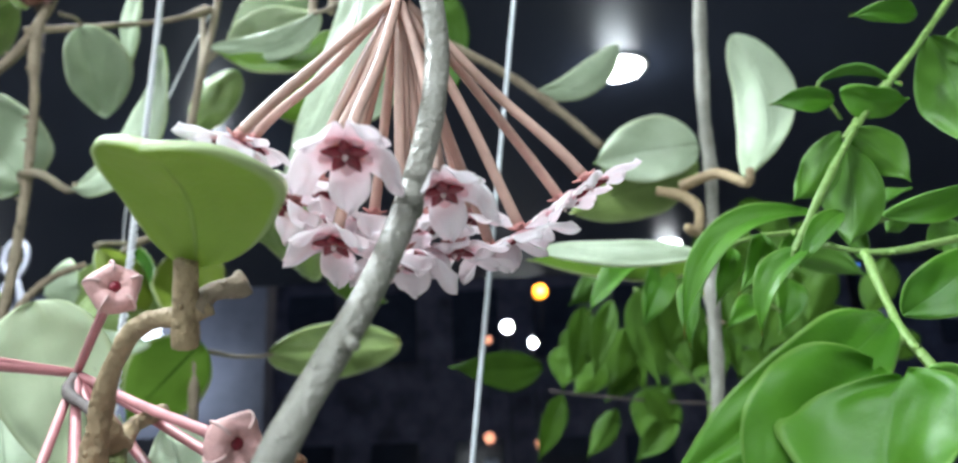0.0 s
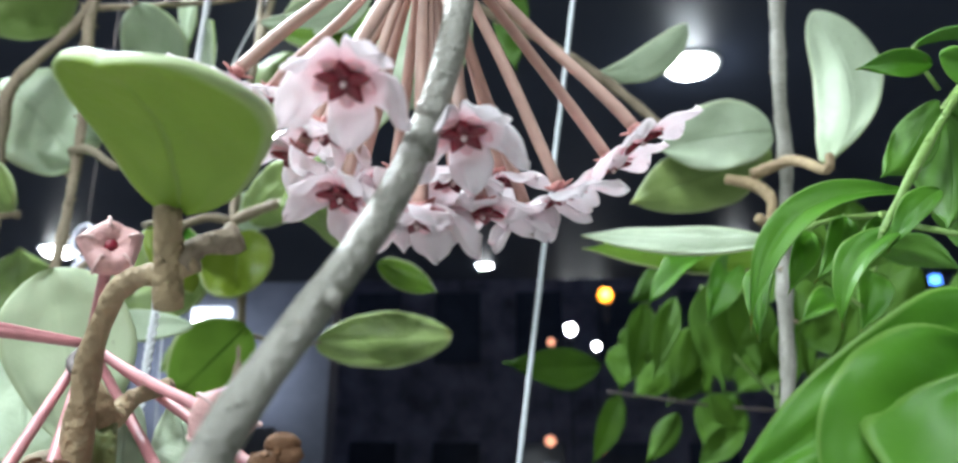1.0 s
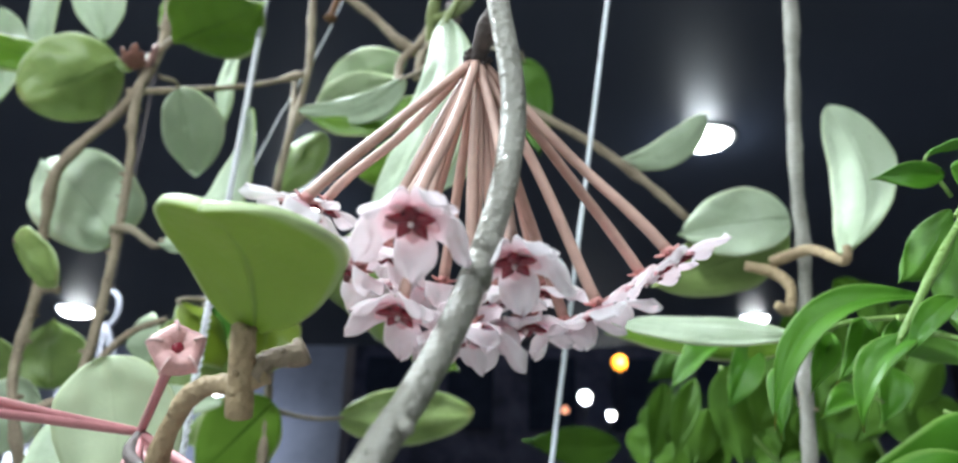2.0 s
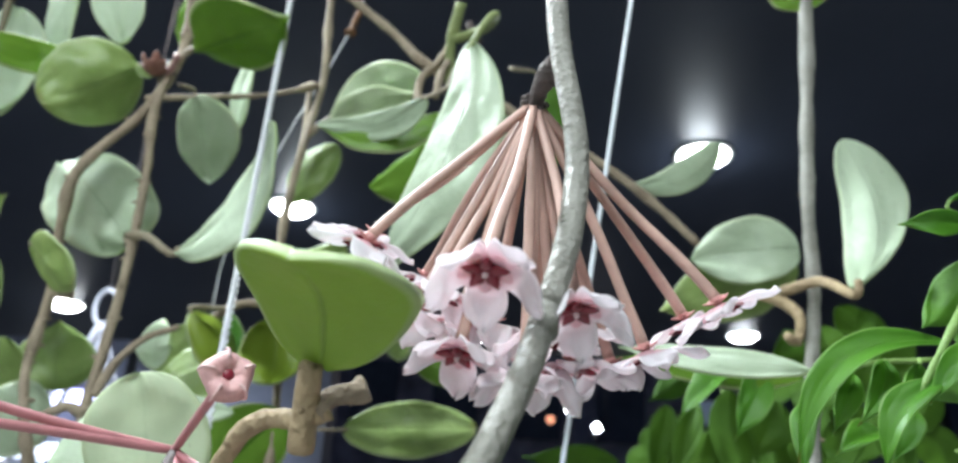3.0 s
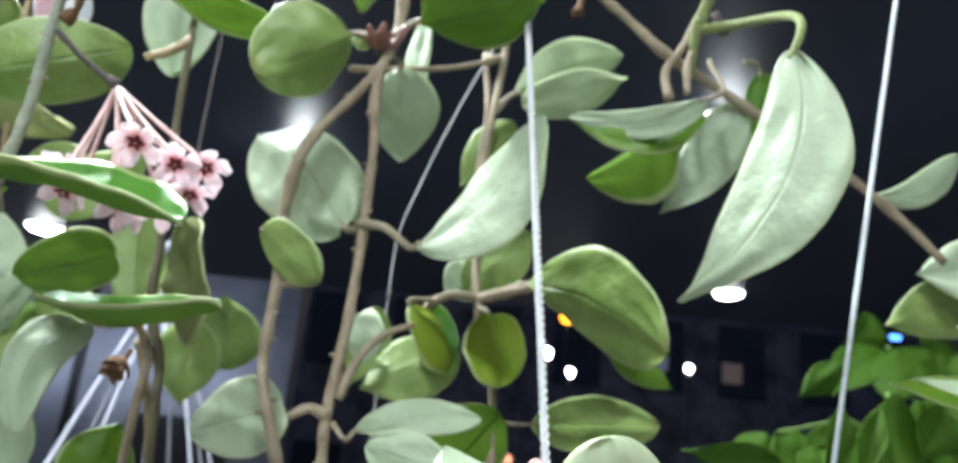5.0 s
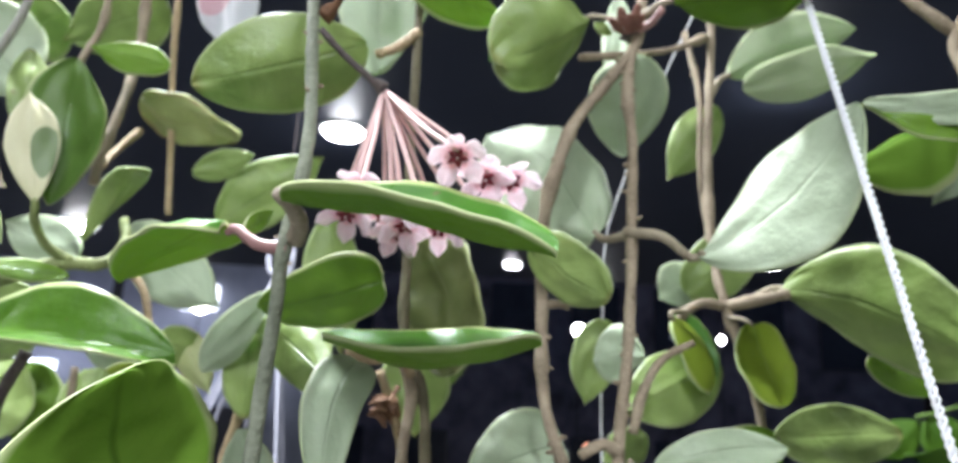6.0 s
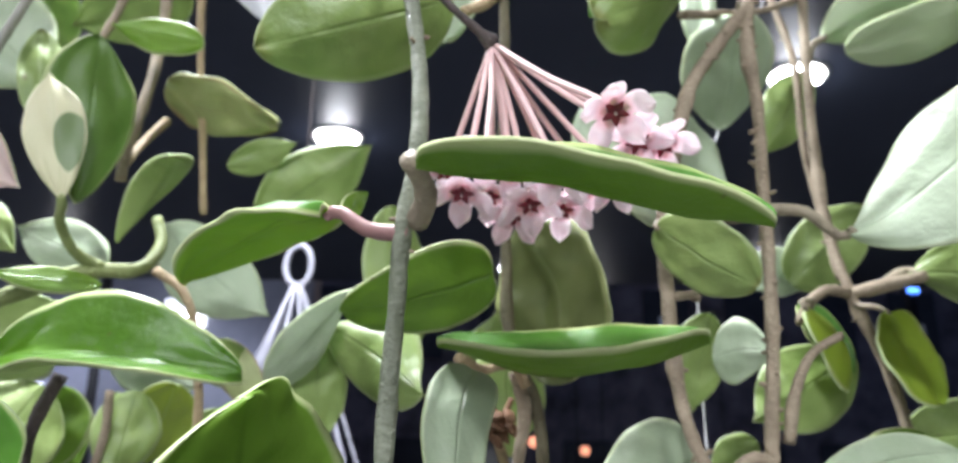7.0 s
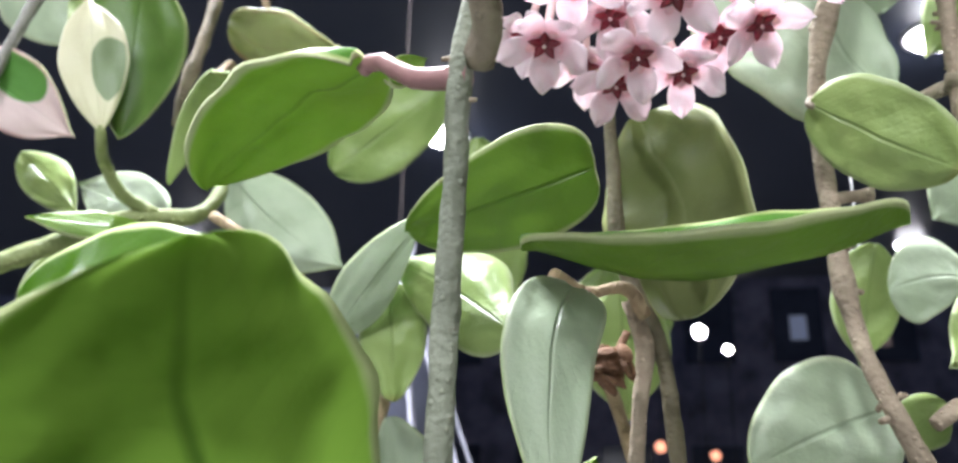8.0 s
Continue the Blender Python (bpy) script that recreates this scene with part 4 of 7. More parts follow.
stem("twig", vine_c, [(-0.0494, 0.3300, 1.8219), (-0.0491, 0.3200, 1.8383), (-0.0446, 0.3100, 1.8544)], 0.00240, 0.00260, GREENSTEM)
stem("twig", vine_c, [(-0.0616, 0.3150, 1.8030), (-0.0622, 0.3200, 1.8185), (-0.0542, 0.3250, 1.8333), (-0.0477, 0.3250, 1.8486)], 0.00200, 0.00180, BARK)
stem("twig", vine_c, [(-0.0537, 0.3150, 1.8063), (-0.0527, 0.3200, 1.8220), (-0.0487, 0.3250, 1.8352)], 0.00160, 0.00160, BARK)
stem("twig", vine_c, [(0.0878, 0.3400, 1.7262), (0.0983, 0.3350, 1.7212), (0.1027, 0.3300, 1.7129), (0.1003, 0.3300, 1.7034), (0.0953, 0.3250, 1.7043)], 0.00220, 0.00220, TANBARK)
leaf(vine_c, (-0.0533, 0.2868, 1.7892), (-0.1032, 0.3093, 1.7875), 0.0131, (0.0668, 0.9023, 0.4260), kind="pale", petiole=[(-0.0444, 0.3150, 1.8226)], fold=0.0, cup=-0.042, curl=-0.071, wide=0.577, full=0.514, wide_b=0.347, full_b=0.503, skew=0.319, bend=-0.115, point=0, wave=0.035, tipped=False)
leaf(vine_c, (-0.0474, 0.3100, 1.7931), (-0.1035, 0.3100, 1.7876), 0.0191, (0.0176, 0.9832, -0.1814), kind="green", fold=8, curl=0.02, bend=-0.15)
leaf(vine_c, (-0.0537, 0.3390, 1.8019), (-0.0896, 0.3597, 1.7816), 0.0366, (0.6601, 0.6282, -0.4117), kind="deep", fold=30.0, cup=0.481, curl=0.036, wide=0.508, full=0.675, wide_b=0.466, full_b=0.645, skew=0.03, bend=-0.057, point=0, wave=0.035, tipped=False)
leaf(vine_c, (-0.0231, 0.3400, 1.8182), (-0.0553, 0.3600, 1.7671), 0.0266, (0.2166, 0.9477, 0.2344), kind="pale", fold=6, bend=-0.05)
leaf(vine_c, (-0.0316, 0.2538, 1.7931), (-0.0660, 0.2730, 1.7050), 0.0360, (0.5690, 0.8212, -0.0434), kind="pale", fold=10, curl=0.05, bend=-0.2, full=0.62, wide=0.45, petiole=[(-0.0491, 0.3200, 1.8400), (-0.0375, 0.3100, 1.8376)], pet_r=0.0021, pet_mat=GREENSTEM)
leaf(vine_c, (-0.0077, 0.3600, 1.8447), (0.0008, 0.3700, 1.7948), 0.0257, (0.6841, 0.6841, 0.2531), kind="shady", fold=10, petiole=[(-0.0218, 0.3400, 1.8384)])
leaf(vine_c, (0.1151, 0.2984, 1.7166), (0.1233, 0.3178, 1.7898), 0.0280, (0.3296, 0.9096, -0.2528), kind="pale", petiole=[(0.0975, 0.3350, 1.7260), (0.1084, 0.3250, 1.7276)], pet_r=0.0022, pet_mat=TANBARK, fold=12.0, cup=0.1, curl=-0.137, wide=0.742, full=0.441, wide_b=0.498, full_b=0.483, skew=0.145, bend=0.139, point=0, wave=0.035, tipped=False)
leaf(vine_c, (0.0365, 0.3448, 1.7790), (0.0785, 0.3498, 1.8046), 0.0153, (-0.0664, 0.9414, 0.3308), kind="pale", fold=10.9, cup=-0.01, curl=0.075, wide=0.519, full=0.3, wide_b=0.589, full_b=0.64, skew=0.039, bend=0.138, point=0, wave=0.035, tipped=False)
leaf(vine_c, (0.1150, 0.3600, 1.7550), (0.0650, 0.3680, 1.7510), 0.0330, (0.2170, 0.9760, 0.0202), kind="pale", fold=-12, curl=0.1, full=0.5)
leaf(vine_c, (0.1180, 0.3750, 1.7530), (0.0520, 0.3720, 1.7270), 0.0330, (-0.0409, 0.9473, 0.3179), kind="under", fold=6, full=0.55)
leaf(vine_c, (0.0769, 0.2446, 1.6714), (0.0257, 0.3000, 1.6905), 0.0100, (0.6415, 0.7002, -0.3134), kind="pale", fold=4, thick=0.0016)
leaf(vine_c, (0.1013, 0.3300, 1.6894), (0.0269, 0.3200, 1.6916), 0.0163, (-0.1359, 0.9572, -0.2555), kind="green", fold=4)
vine_d = thing("hoya_vine", "straight grey-brown hanging hoya stem", "vine", "hanging vines")
stem("stem", vine_d, [(0.1164, 0.3400, 2.4100), (0.1164, 0.3300, 1.8352), (0.1123, 0.3300, 1.7902), (0.1101, 0.3300, 1.7598), (0.1110, 0.3350, 1.7269), (0.1061, 0.3350, 1.6857), (0.1033, 0.3350, 1.6421), (0.0959, 0.3350, 1.5880), (0.0959, 0.3350, 1.2380)], 0.00300, 0.00260, GREYBARK)
leaf(vine_d, (0.1193, 0.3300, 1.8666), (0.1130, 0.3200, 1.8942), 0.0332, (0.3710, 0.8432, 0.3890), kind="green", fold=8)
vine_e = thing("hoya_vine", "thick smooth grey hoya stem bending past the flowers", "vine", "hanging vines")
stem("stem", vine_e, [(-0.0016, 0.1300, 2.4100), (-0.0029, 0.1100, 1.7110), (-0.0024, 0.1080, 1.6948), (0.0008, 0.1050, 1.6663), (-0.0010, 0.1030, 1.6528), (-0.0030, 0.1030, 1.6460)], 0.00165, 0.00190, GREYBARK, knots=0.06, wob=0.07)
stem("stem", vine_e, [(-0.0030, 0.1030, 1.6460), (-0.0049, 0.1000, 1.6386), (-0.0087, 0.0940, 1.6276), (-0.0128, 0.0880, 1.6182), (-0.0164, 0.0820, 1.6085), (-0.0181, 0.0800, 1.5552)], 0.00190, 0.00205, GREYBARK, knots=0.06, wob=0.07)
stem("node", vine_e, [(-0.0017, 0.1030, 1.6490), (-0.0030, 0.1030, 1.6460), (-0.0035, 0.1010, 1.6421)], 0.00198, 0.00198, GREYBARK, knots=0.1, wob=0.2)
stem("stub", vine_e, [(-0.0105, 0.0915, 1.6234), (-0.0092, 0.0890, 1.6222), (-0.0086, 0.0880, 1.6218)], 0.00100, 0.00060, GREYBARK, knots=0.1, wob=0.3)
umbel_a = thing("flower_umbel", "domed umbel of waxy pale pink hoya flowers with dark red centres", "flowers", "flower umbels")
stem("peduncle", umbel_a, [(-0.0010, 0.1090, 1.6930), (-0.0030, 0.1120, 1.6900), (-0.0050, 0.1160, 1.6880), (-0.0060, 0.1190, 1.6870)], 0.00140, 0.00165, DARKBARK, knots=0.5, wob=0.35)
bm = bmesh.new()
for k in range(22):
    a, h = 2.4 * k, k / 21
    plump(bm, Matrix.Translation((-0.0060 + 0.0019 * math.cos(a) * math.sin(0.5 + 2.2 * h), 0.1190 + 0.0019 * math.sin(a) * math.sin(0.5 + 2.2 * h), 1.6870 + 0.0014 - 0.0036 * h)) @ Matrix.Rotation(a, 4, "Z"), 0.0009, 0.0006, 0.0005)
part("stalk_scars", bm, DARKBARK, umbel_a)
flower(umbel_a, (-0.0060, 0.1190, 1.6870), (-0.0110, 0.0950, 1.6480), (-0.0401, -0.3607, -0.9318), 0, 0.97, PEDICEL, 0.00086, aim=(0, 1, 0))
flower(umbel_a, (-0.0060, 0.1190, 1.6870), (-0.0310, 0.1123, 1.6571), (-0.4501, 0.1500, -0.8803), 3, 0.97, PEDICEL, 0.00086)
flower(umbel_a, (-0.0060, 0.1190, 1.6870), (-0.0368, 0.1424, 1.6701), (-0.3980, 0.1990, -0.8955), 2, 0.97, PEDICEL, 0.00086)
flower(umbel_a, (-0.0060, 0.1190, 1.6870), (-0.0195, 0.1181, 1.6519), (-0.2542, 0.0508, -0.9658), 1, 0.97, PEDICEL, 0.00086)
flower(umbel_a, (-0.0060, 0.1190, 1.6870), (-0.0268, 0.1462, 1.6630), (-0.3538, 0.1011, -0.9299), 0, 0.97, PEDICEL, 0.00086)
flower(umbel_a, (-0.0060, 0.1190, 1.6870), (-0.0240, 0.1200, 1.6490), (-0.4056, -0.0507, -0.9126), 1, 0.97, PEDICEL, 0.00086)
flower(umbel_a, (-0.0060, 0.1190, 1.6870), (-0.0160, 0.1160, 1.6420), (-0.1209, -0.2217, -0.9676), 1, 0.97, PEDICEL, 0.00086, aim=(0, 1, 0))
flower(umbel_a, (-0.0060, 0.1190, 1.6870), (0.0010, 0.1080, 1.6470), (0.0804, -0.2512, -0.9646), 0, 0.97, PEDICEL, 0.00086, aim=(0, 1, 0))
flower(umbel_a, (-0.0060, 0.1190, 1.6870), (-0.0020, 0.1240, 1.6470), (0.0000, -0.0499, -0.9988), 1, 0.97, PEDICEL, 0.00086)
flower(umbel_a, (-0.0060, 0.1190, 1.6870), (0.0020, 0.1270, 1.6430), (0.0504, -0.0202, -0.9985), 3, 0.97, PEDICEL, 0.00086)
flower(umbel_a, (-0.0060, 0.1190, 1.6870), (-0.0060, 0.1180, 1.6390), (-0.0499, -0.0499, -0.9975), 1, 0.97, PEDICEL, 0.00086)
flower(umbel_a, (-0.0060, 0.1190, 1.6870), (0.0136, 0.1294, 1.6460), (0.3008, 0.2005, -0.9324), 3, 0.97, PEDICEL, 0.00086)
flower(umbel_a, (-0.0060, 0.1190, 1.6870), (0.0218, 0.1384, 1.6541), (0.3825, 0.1812, -0.9060), 2, 0.97, PEDICEL, 0.00086)
flower(umbel_a, (-0.0060, 0.1190, 1.6870), (0.0250, 0.1255, 1.6532), (0.4797, 0.2199, -0.8494), 2, 0.97, PEDICEL, 0.00086)
flower(umbel_a, (-0.0060, 0.1190, 1.6870), (0.0085, 0.1363, 1.6450), (0.2516, 0.1509, -0.9560), 1, 0.97, PEDICEL, 0.00086)
flower(umbel_a, (-0.0060, 0.1190, 1.6870), (-0.0123, 0.1332, 1.6509), (-0.1505, 0.1004, -0.9835), 0, 0.97, PEDICEL, 0.00086)
flower(umbel_a, (-0.0060, 0.1190, 1.6870), (-0.0186, 0.1362, 1.6520), (-0.2996, 0.0999, -0.9488), 1, 0.97, PEDICEL, 0.00086)
flower(umbel_a, (-0.0060, 0.1190, 1.6870), (-0.0040, 0.1424, 1.6529), (0.0000, 0.2000, -0.9798), 1, 0.97, PEDICEL, 0.00086)
flower(umbel_a, (-0.0060, 0.1190, 1.6870), (-0.0059, 0.1212, 1.6409), (0.0502, 0.1004, -0.9937), 1, 0.97, PEDICEL, 0.00086)
flower(umbel_a, (-0.0060, 0.1190, 1.6870), (0.0043, 0.1383, 1.6519), (0.1511, 0.1511, -0.9769), 3, 0.97, PEDICEL, 0.00086)
vine_f = thing("hoya_vine", "tan knotty hoya spur with one cupped yellow-green leaf", "vine", "hanging vines")
stem("stem", vine_f, [(-0.0581, 0.1350, 1.2577), (-0.0581, 0.1350, 1.6077), (-0.0567, 0.1320, 1.6172), (-0.0529, 0.1270, 1.6262), (-0.0483, 0.1220, 1.6306), (-0.0423, 0.1170, 1.6318), (-0.0363, 0.1130, 1.6312), (-0.0333, 0.1130, 1.6325)], 0.00170, 0.00160, TANBARK, knots=0.55, wob=0.35)
stem("twig", vine_f, [(-0.0352, 0.1120, 1.6319), (-0.0330, 0.1130, 1.6347), (-0.0300, 0.1140, 1.6355), (-0.0286, 0.1140, 1.6362)], 0.00180, 0.00150, BARK, knots=0.15, wob=0.6)
stem("twig", vine_f, [(-0.0374, 0.1150, 1.6270), (-0.0367, 0.1122, 1.6318), (-0.0354, 0.1076, 1.6378)], 0.00185, 0.00190, TANBARK, knots=0.1, wob=0.12)
leaf(vine_f, (-0.0344, 0.1090, 1.6379), (-0.0331, 0.0847, 1.6458), 0.0260, (0.1143, 0.9390, 0.3242), kind="cup", thick=0.0016, nu=30, nv=10, quilt=0.03, fold=2.8, cup=0.098, curl=-0.11, wide=0.532, full=0.319, wide_b=0.535, full_b=0.352, skew=0.204, bend=0.031, point=0, wave=0.035, tipped=False)
umbel_b = thing("flower_umbel", "umbel of closed dusty-pink hoya buds on pink stalks", "flowers", "flower umbels")
bud(umbel_b, (-0.0842, 0.1797, 1.6328), (-0.0586, 0.1372, 1.6412))
bud(umbel_b, (-0.0842, 0.1797, 1.6328), (-0.0328, 0.1250, 1.6138))
bud(umbel_b, (-0.0842, 0.1797, 1.6328), (-0.1176, 0.1450, 1.6386))
bud(umbel_b, (-0.0842, 0.1797, 1.6328), (-0.1187, 0.1400, 1.6337))
bud(umbel_b, (-0.0842, 0.1797, 1.6328), (-0.0639, 0.1250, 1.6037))
bud(umbel_b, (-0.0842, 0.1797, 1.6328), (-0.0532, 0.1200, 1.5930))
bud(umbel_b, (-0.0842, 0.1797, 1.6328), (-0.0388, 0.1180, 1.5901))
bud(umbel_b, (-0.0842, 0.1797, 1.6328), (-0.0261, 0.1200, 1.5883))
bud(umbel_b, (-0.0842, 0.1797, 1.6328), (-0.0026, 0.1150, 1.5923))
dry_bud(umbel_b, (-0.0842, 0.1797, 1.6328), (-0.0560, 0.1250, 1.6050), 0.0042)
stem("peduncle", umbel_b, [(-0.0842, 0.1797, 1.6328), (-0.0800, 0.1680, 1.6280), (-0.0660, 0.1480, 1.6220), (-0.0590, 0.1370, 1.6190)], 0.00110, 0.00100, DARKBARK)
bm = bmesh.new()
for k, p in enumerate(spline([(-0.0280, 0.1200, 1.6000), (-0.0260, 0.1200, 1.6040), (-0.0250, 0.1200, 1.6070), (-0.0220, 0.1200, 1.6100)])):
    plump(bm, Matrix.Translation(p + Vector((math.cos(2.4 * k), math.sin(2.4 * k), 0.3 * math.sin(5.1 * k))) * 0.0008) @ Matrix.Rotation(1.7 * k, 4, "X"), 0.0025, 0.0019, 0.0015, 8, 5)
part("dry_spur", bm, DRY, vine_f, "dry brown flower spur")
stem("stem", vine_f, [(-0.0570, 0.1400, 1.6140), (-0.0560, 0.1400, 1.6040), (-0.0500, 0.1400, 1.5650)], 0.00175, 0.00180, GREENSTEM, knots=0.1)
stem("node", vine_f, [(-0.0590, 0.1370, 1.6190), (-0.0570, 0.1390, 1.6150), (-0.0580, 0.1500, 1.6190), (-0.0570, 0.1600, 1.6220)], 0.00190, 0.00150, TANBARK, knots=0.3, wob=0.3)
vine_g = thing("hoya_vine", "pale rounded hoya leaves low beside the buds", "vine", "hanging vines")
leaf(vine_g, (-0.0933, 0.2000, 1.6118), (-0.1002, 0.1893, 1.6520), 0.0297, (-0.2056, 0.9539, 0.2186), kind="palest", fold=10, curl=0.05, full=0.45, wide=0.6, tipped=False, point=0.0, quilt=0.12)
leaf(vine_g, (-0.1185, 0.2200, 1.6096), (-0.1381, 0.2400, 1.6493), 0.0287, (-0.0691, 0.8769, -0.4756), kind="pale", fold=8, curl=0.05, tipped=False)
leaf(vine_g, (-0.0481, 0.1600, 1.6015), (-0.0601, 0.1700, 1.6207), 0.0147, (-0.0711, 0.8654, -0.4960), kind="pale", fold=8)
leaf(vine_g, (-0.0687, 0.1700, 1.6030), (-0.0740, 0.1800, 1.6232), 0.0087, (-0.3179, 0.8130, -0.4879), kind="pale", fold=8)
stem("stem", vine_g, [(-0.0581, 0.1340, 1.6115), (-0.0933, 0.2000, 1.6118), (-0.1185, 0.2200, 1.6096)], 0.00200, 0.00200, BARK)
vine_h = thing("hoya_vine", "grey-green hoya stem with glossy leaves crossing the flowers", "vine", "hanging vines")
stem("stem", vine_h, [(-0.2981, 0.2800, 2.4100), (-0.2981, 0.2700, 1.8249), (-0.2954, 0.2620, 1.7937), (-0.2919, 0.2560, 1.7687), (-0.2888, 0.2510, 1.7463), (-0.2884, 0.2470, 1.7261), (-0.2910, 0.2470, 1.7069), (-0.2920, 0.2500, 1.6891), (-0.2929, 0.2500, 1.6700), (-0.2934, 0.2500, 1.6520), (-0.2934, 0.2500, 1.3020)], 0.00180, 0.00210, MOSSBARK, knots=0.15)
stem("twig", vine_h, [(-0.2881, 0.2470, 1.7098), (-0.2855, 0.2400, 1.7122), (-0.2861, 0.2320, 1.7145), (-0.2879, 0.2260, 1.7162)], 0.00240, 0.00200, PETGREY, knots=0.1)
leaf(vine_h, (-0.2860, 0.2261, 1.7150), (-0.2185, 0.2239, 1.7026), 0.0285, (-0.0588, -0.4184, 0.9063), kind="green", thick=0.0015, fold=2.8, cup=0.5, curl=-0.006, wide=0.468, full=0.392, wide_b=0.329, full_b=0.385, skew=0.01, bend=0.053, point=0, wave=0.035, tipped=False)
leaf(vine_h, (-0.3075, 0.2519, 1.7133), (-0.3495, 0.2801, 1.7036), 0.0370, (-0.1865, -0.0784, 0.9793), kind="lime", thick=0.0015, petiole=[(-0.2895, 0.2470, 1.7069), (-0.2990, 0.2490, 1.7084)], pet_r=0.0018, pet_mat=PETIOLE, fold=5.0, cup=-0.1, curl=-0.111, wide=0.379, full=0.44, wide_b=0.509, full_b=0.497, skew=-0.114, bend=-0.074, point=0, wave=0.035, tipped=False)
leaf(vine_h, (-0.3074, 0.2620, 1.7153), (-0.3036, 0.2750, 1.7261), 0.0059, (-0.8642, 0.4457, -0.2336), kind="green", fold=5)
leaf(vine_h, (-0.2997, 0.2079, 1.6291), (-0.3087, 0.2008, 1.6675), 0.0627, (-0.8787, 0.2104, 0.4285), kind="deep", thick=0.0016, fold=4.8, cup=0.0, curl=-0.15, wide=0.478, full=0.334, wide_b=0.659, full_b=0.417, skew=0.204, bend=0.052, point=0, wave=0.035, tipped=False)
vine_i = thing("hoya_vine", "olive hoya stem behind the flowers with broad leaves", "vine", "hanging vines")
stem("stem", vine_i, [(-0.2694, 0.3250, 2.4100), (-0.2694, 0.3150, 1.8485), (-0.2680, 0.3150, 1.8027), (-0.2677, 0.3200, 1.7578), (-0.2667, 0.3250, 1.7239), (-0.2648, 0.3250, 1.6946), (-0.2582, 0.3250, 1.6788), (-0.2546, 0.3250, 1.6503), (-0.2546, 0.3250, 1.3003)], 0.00160, 0.00180, OLIVEBARK)
stem("twig", vine_i, [(-0.2683, 0.3150, 1.8125), (-0.2746, 0.3100, 1.8034), (-0.2810, 0.3050, 1.7974)], 0.00200, 0.00180, TANBARK)
leaf(vine_i, (-0.2842, 0.2988, 1.7979), (-0.3391, 0.2828, 1.7717), 0.0355, (-0.2489, 0.8398, 0.4824), fold=7.6, cup=0.19, curl=0.122, wide=0.52, full=0.615, wide_b=0.415, full_b=0.584, skew=-0.032, bend=-0.001, point=0, wave=0.035, tipped=False)
stem("twig", vine_i, [(-0.2628, 0.3250, 1.3113), (-0.2628, 0.3250, 1.6613), (-0.2612, 0.3220, 1.6766), (-0.2645, 0.3200, 1.6861)], 0.00220, 0.00180, BARK)
leaf(vine_i, (-0.2847, 0.2792, 1.6875), (-0.2190, 0.2710, 1.6890), 0.0305, (0.1019, -0.3165, 0.9431), kind="green", thick=0.0015, fold=21.4, cup=0.12, curl=0.101, wide=0.492, full=0.527, wide_b=0.485, full_b=0.497, skew=0.006, bend=-0.065, point=0, wave=0.035, tipped=False)
leaf(vine_i, (-0.2757, 0.2927, 1.6831), (-0.2788, 0.2729, 1.6426), 0.0190, (-0.5330, 0.7087, -0.4624), kind="pale", fold=2.6, cup=-0.072, curl=0.13, wide=0.339, full=0.395, wide_b=0.3, full_b=0.379, skew=-0.06, bend=0.141, point=0, wave=0.035, tipped=False)
leaf(vine_i, (-0.2706, 0.2975, 1.7109), (-0.3153, 0.3127, 1.7023), 0.0249, (-0.4644, 0.7735, 0.4313), kind="green", fold=3.2, cup=-0.015, curl=0.127, wide=0.304, full=0.5, wide_b=0.31, full_b=0.452, skew=-0.154, bend=0.032, point=0, wave=0.035, tipped=False)
leaf(vine_i, (-0.2584, 0.3257, 1.7346), (-0.2493, 0.3315, 1.6838), 0.0481, (0.7911, 0.6115, -0.0115), kind="olive", quilt=0.1, fold=3.5, cup=-0.085, curl=0.025, wide=0.505, full=0.404, wide_b=0.431, full_b=0.375, skew=0.004, bend=-0.101, point=0, wave=0.035, tipped=False)
leaf(vine_i, (-0.2911, 0.3239, 1.6797), (-0.3268, 0.3475, 1.7042), 0.0264, (0.4166, 0.8967, -0.1497), fold=10.2, cup=0.5, curl=0.001, wide=0.654, full=0.634, wide_b=0.39, full_b=0.629, skew=-0.36, bend=0.027, point=0, wave=0.035, tipped=False)
leaf(vine_i, (-0.3151, 0.3349, 1.7136), (-0.3438, 0.3452, 1.6822), 0.0164, (-0.0582, 0.7013, 0.7105), kind="pale", fold=12.3, cup=-0.064, curl=0.074, wide=0.522, full=0.612, wide_b=0.685, full_b=0.694, skew=0.152, bend=0.038, point=0, wave=0.035, tipped=False)
leaf(vine_i, (-0.3170, 0.3500, 1.6270), (-0.3280, 0.3500, 1.6620), 0.0230, (0.30, 0.95, 0.10), kind="pale", fold=10, curl=0.05, full=0.48, quilt=0.1, tipped=False)
leaf(vine_i, (-0.3290, 0.3500, 1.6990), (-0.3270, 0.3500, 1.6660), 0.0190, (-0.20, 0.95, 0.10), kind="under", fold=10, curl=0.05, full=0.48, quilt=0.1, tipped=False)
umbel_c = thing("flower_umbel", "umbel of pale pink star-shaped hoya flowers with dark red centres", "flowers", "flower umbels")
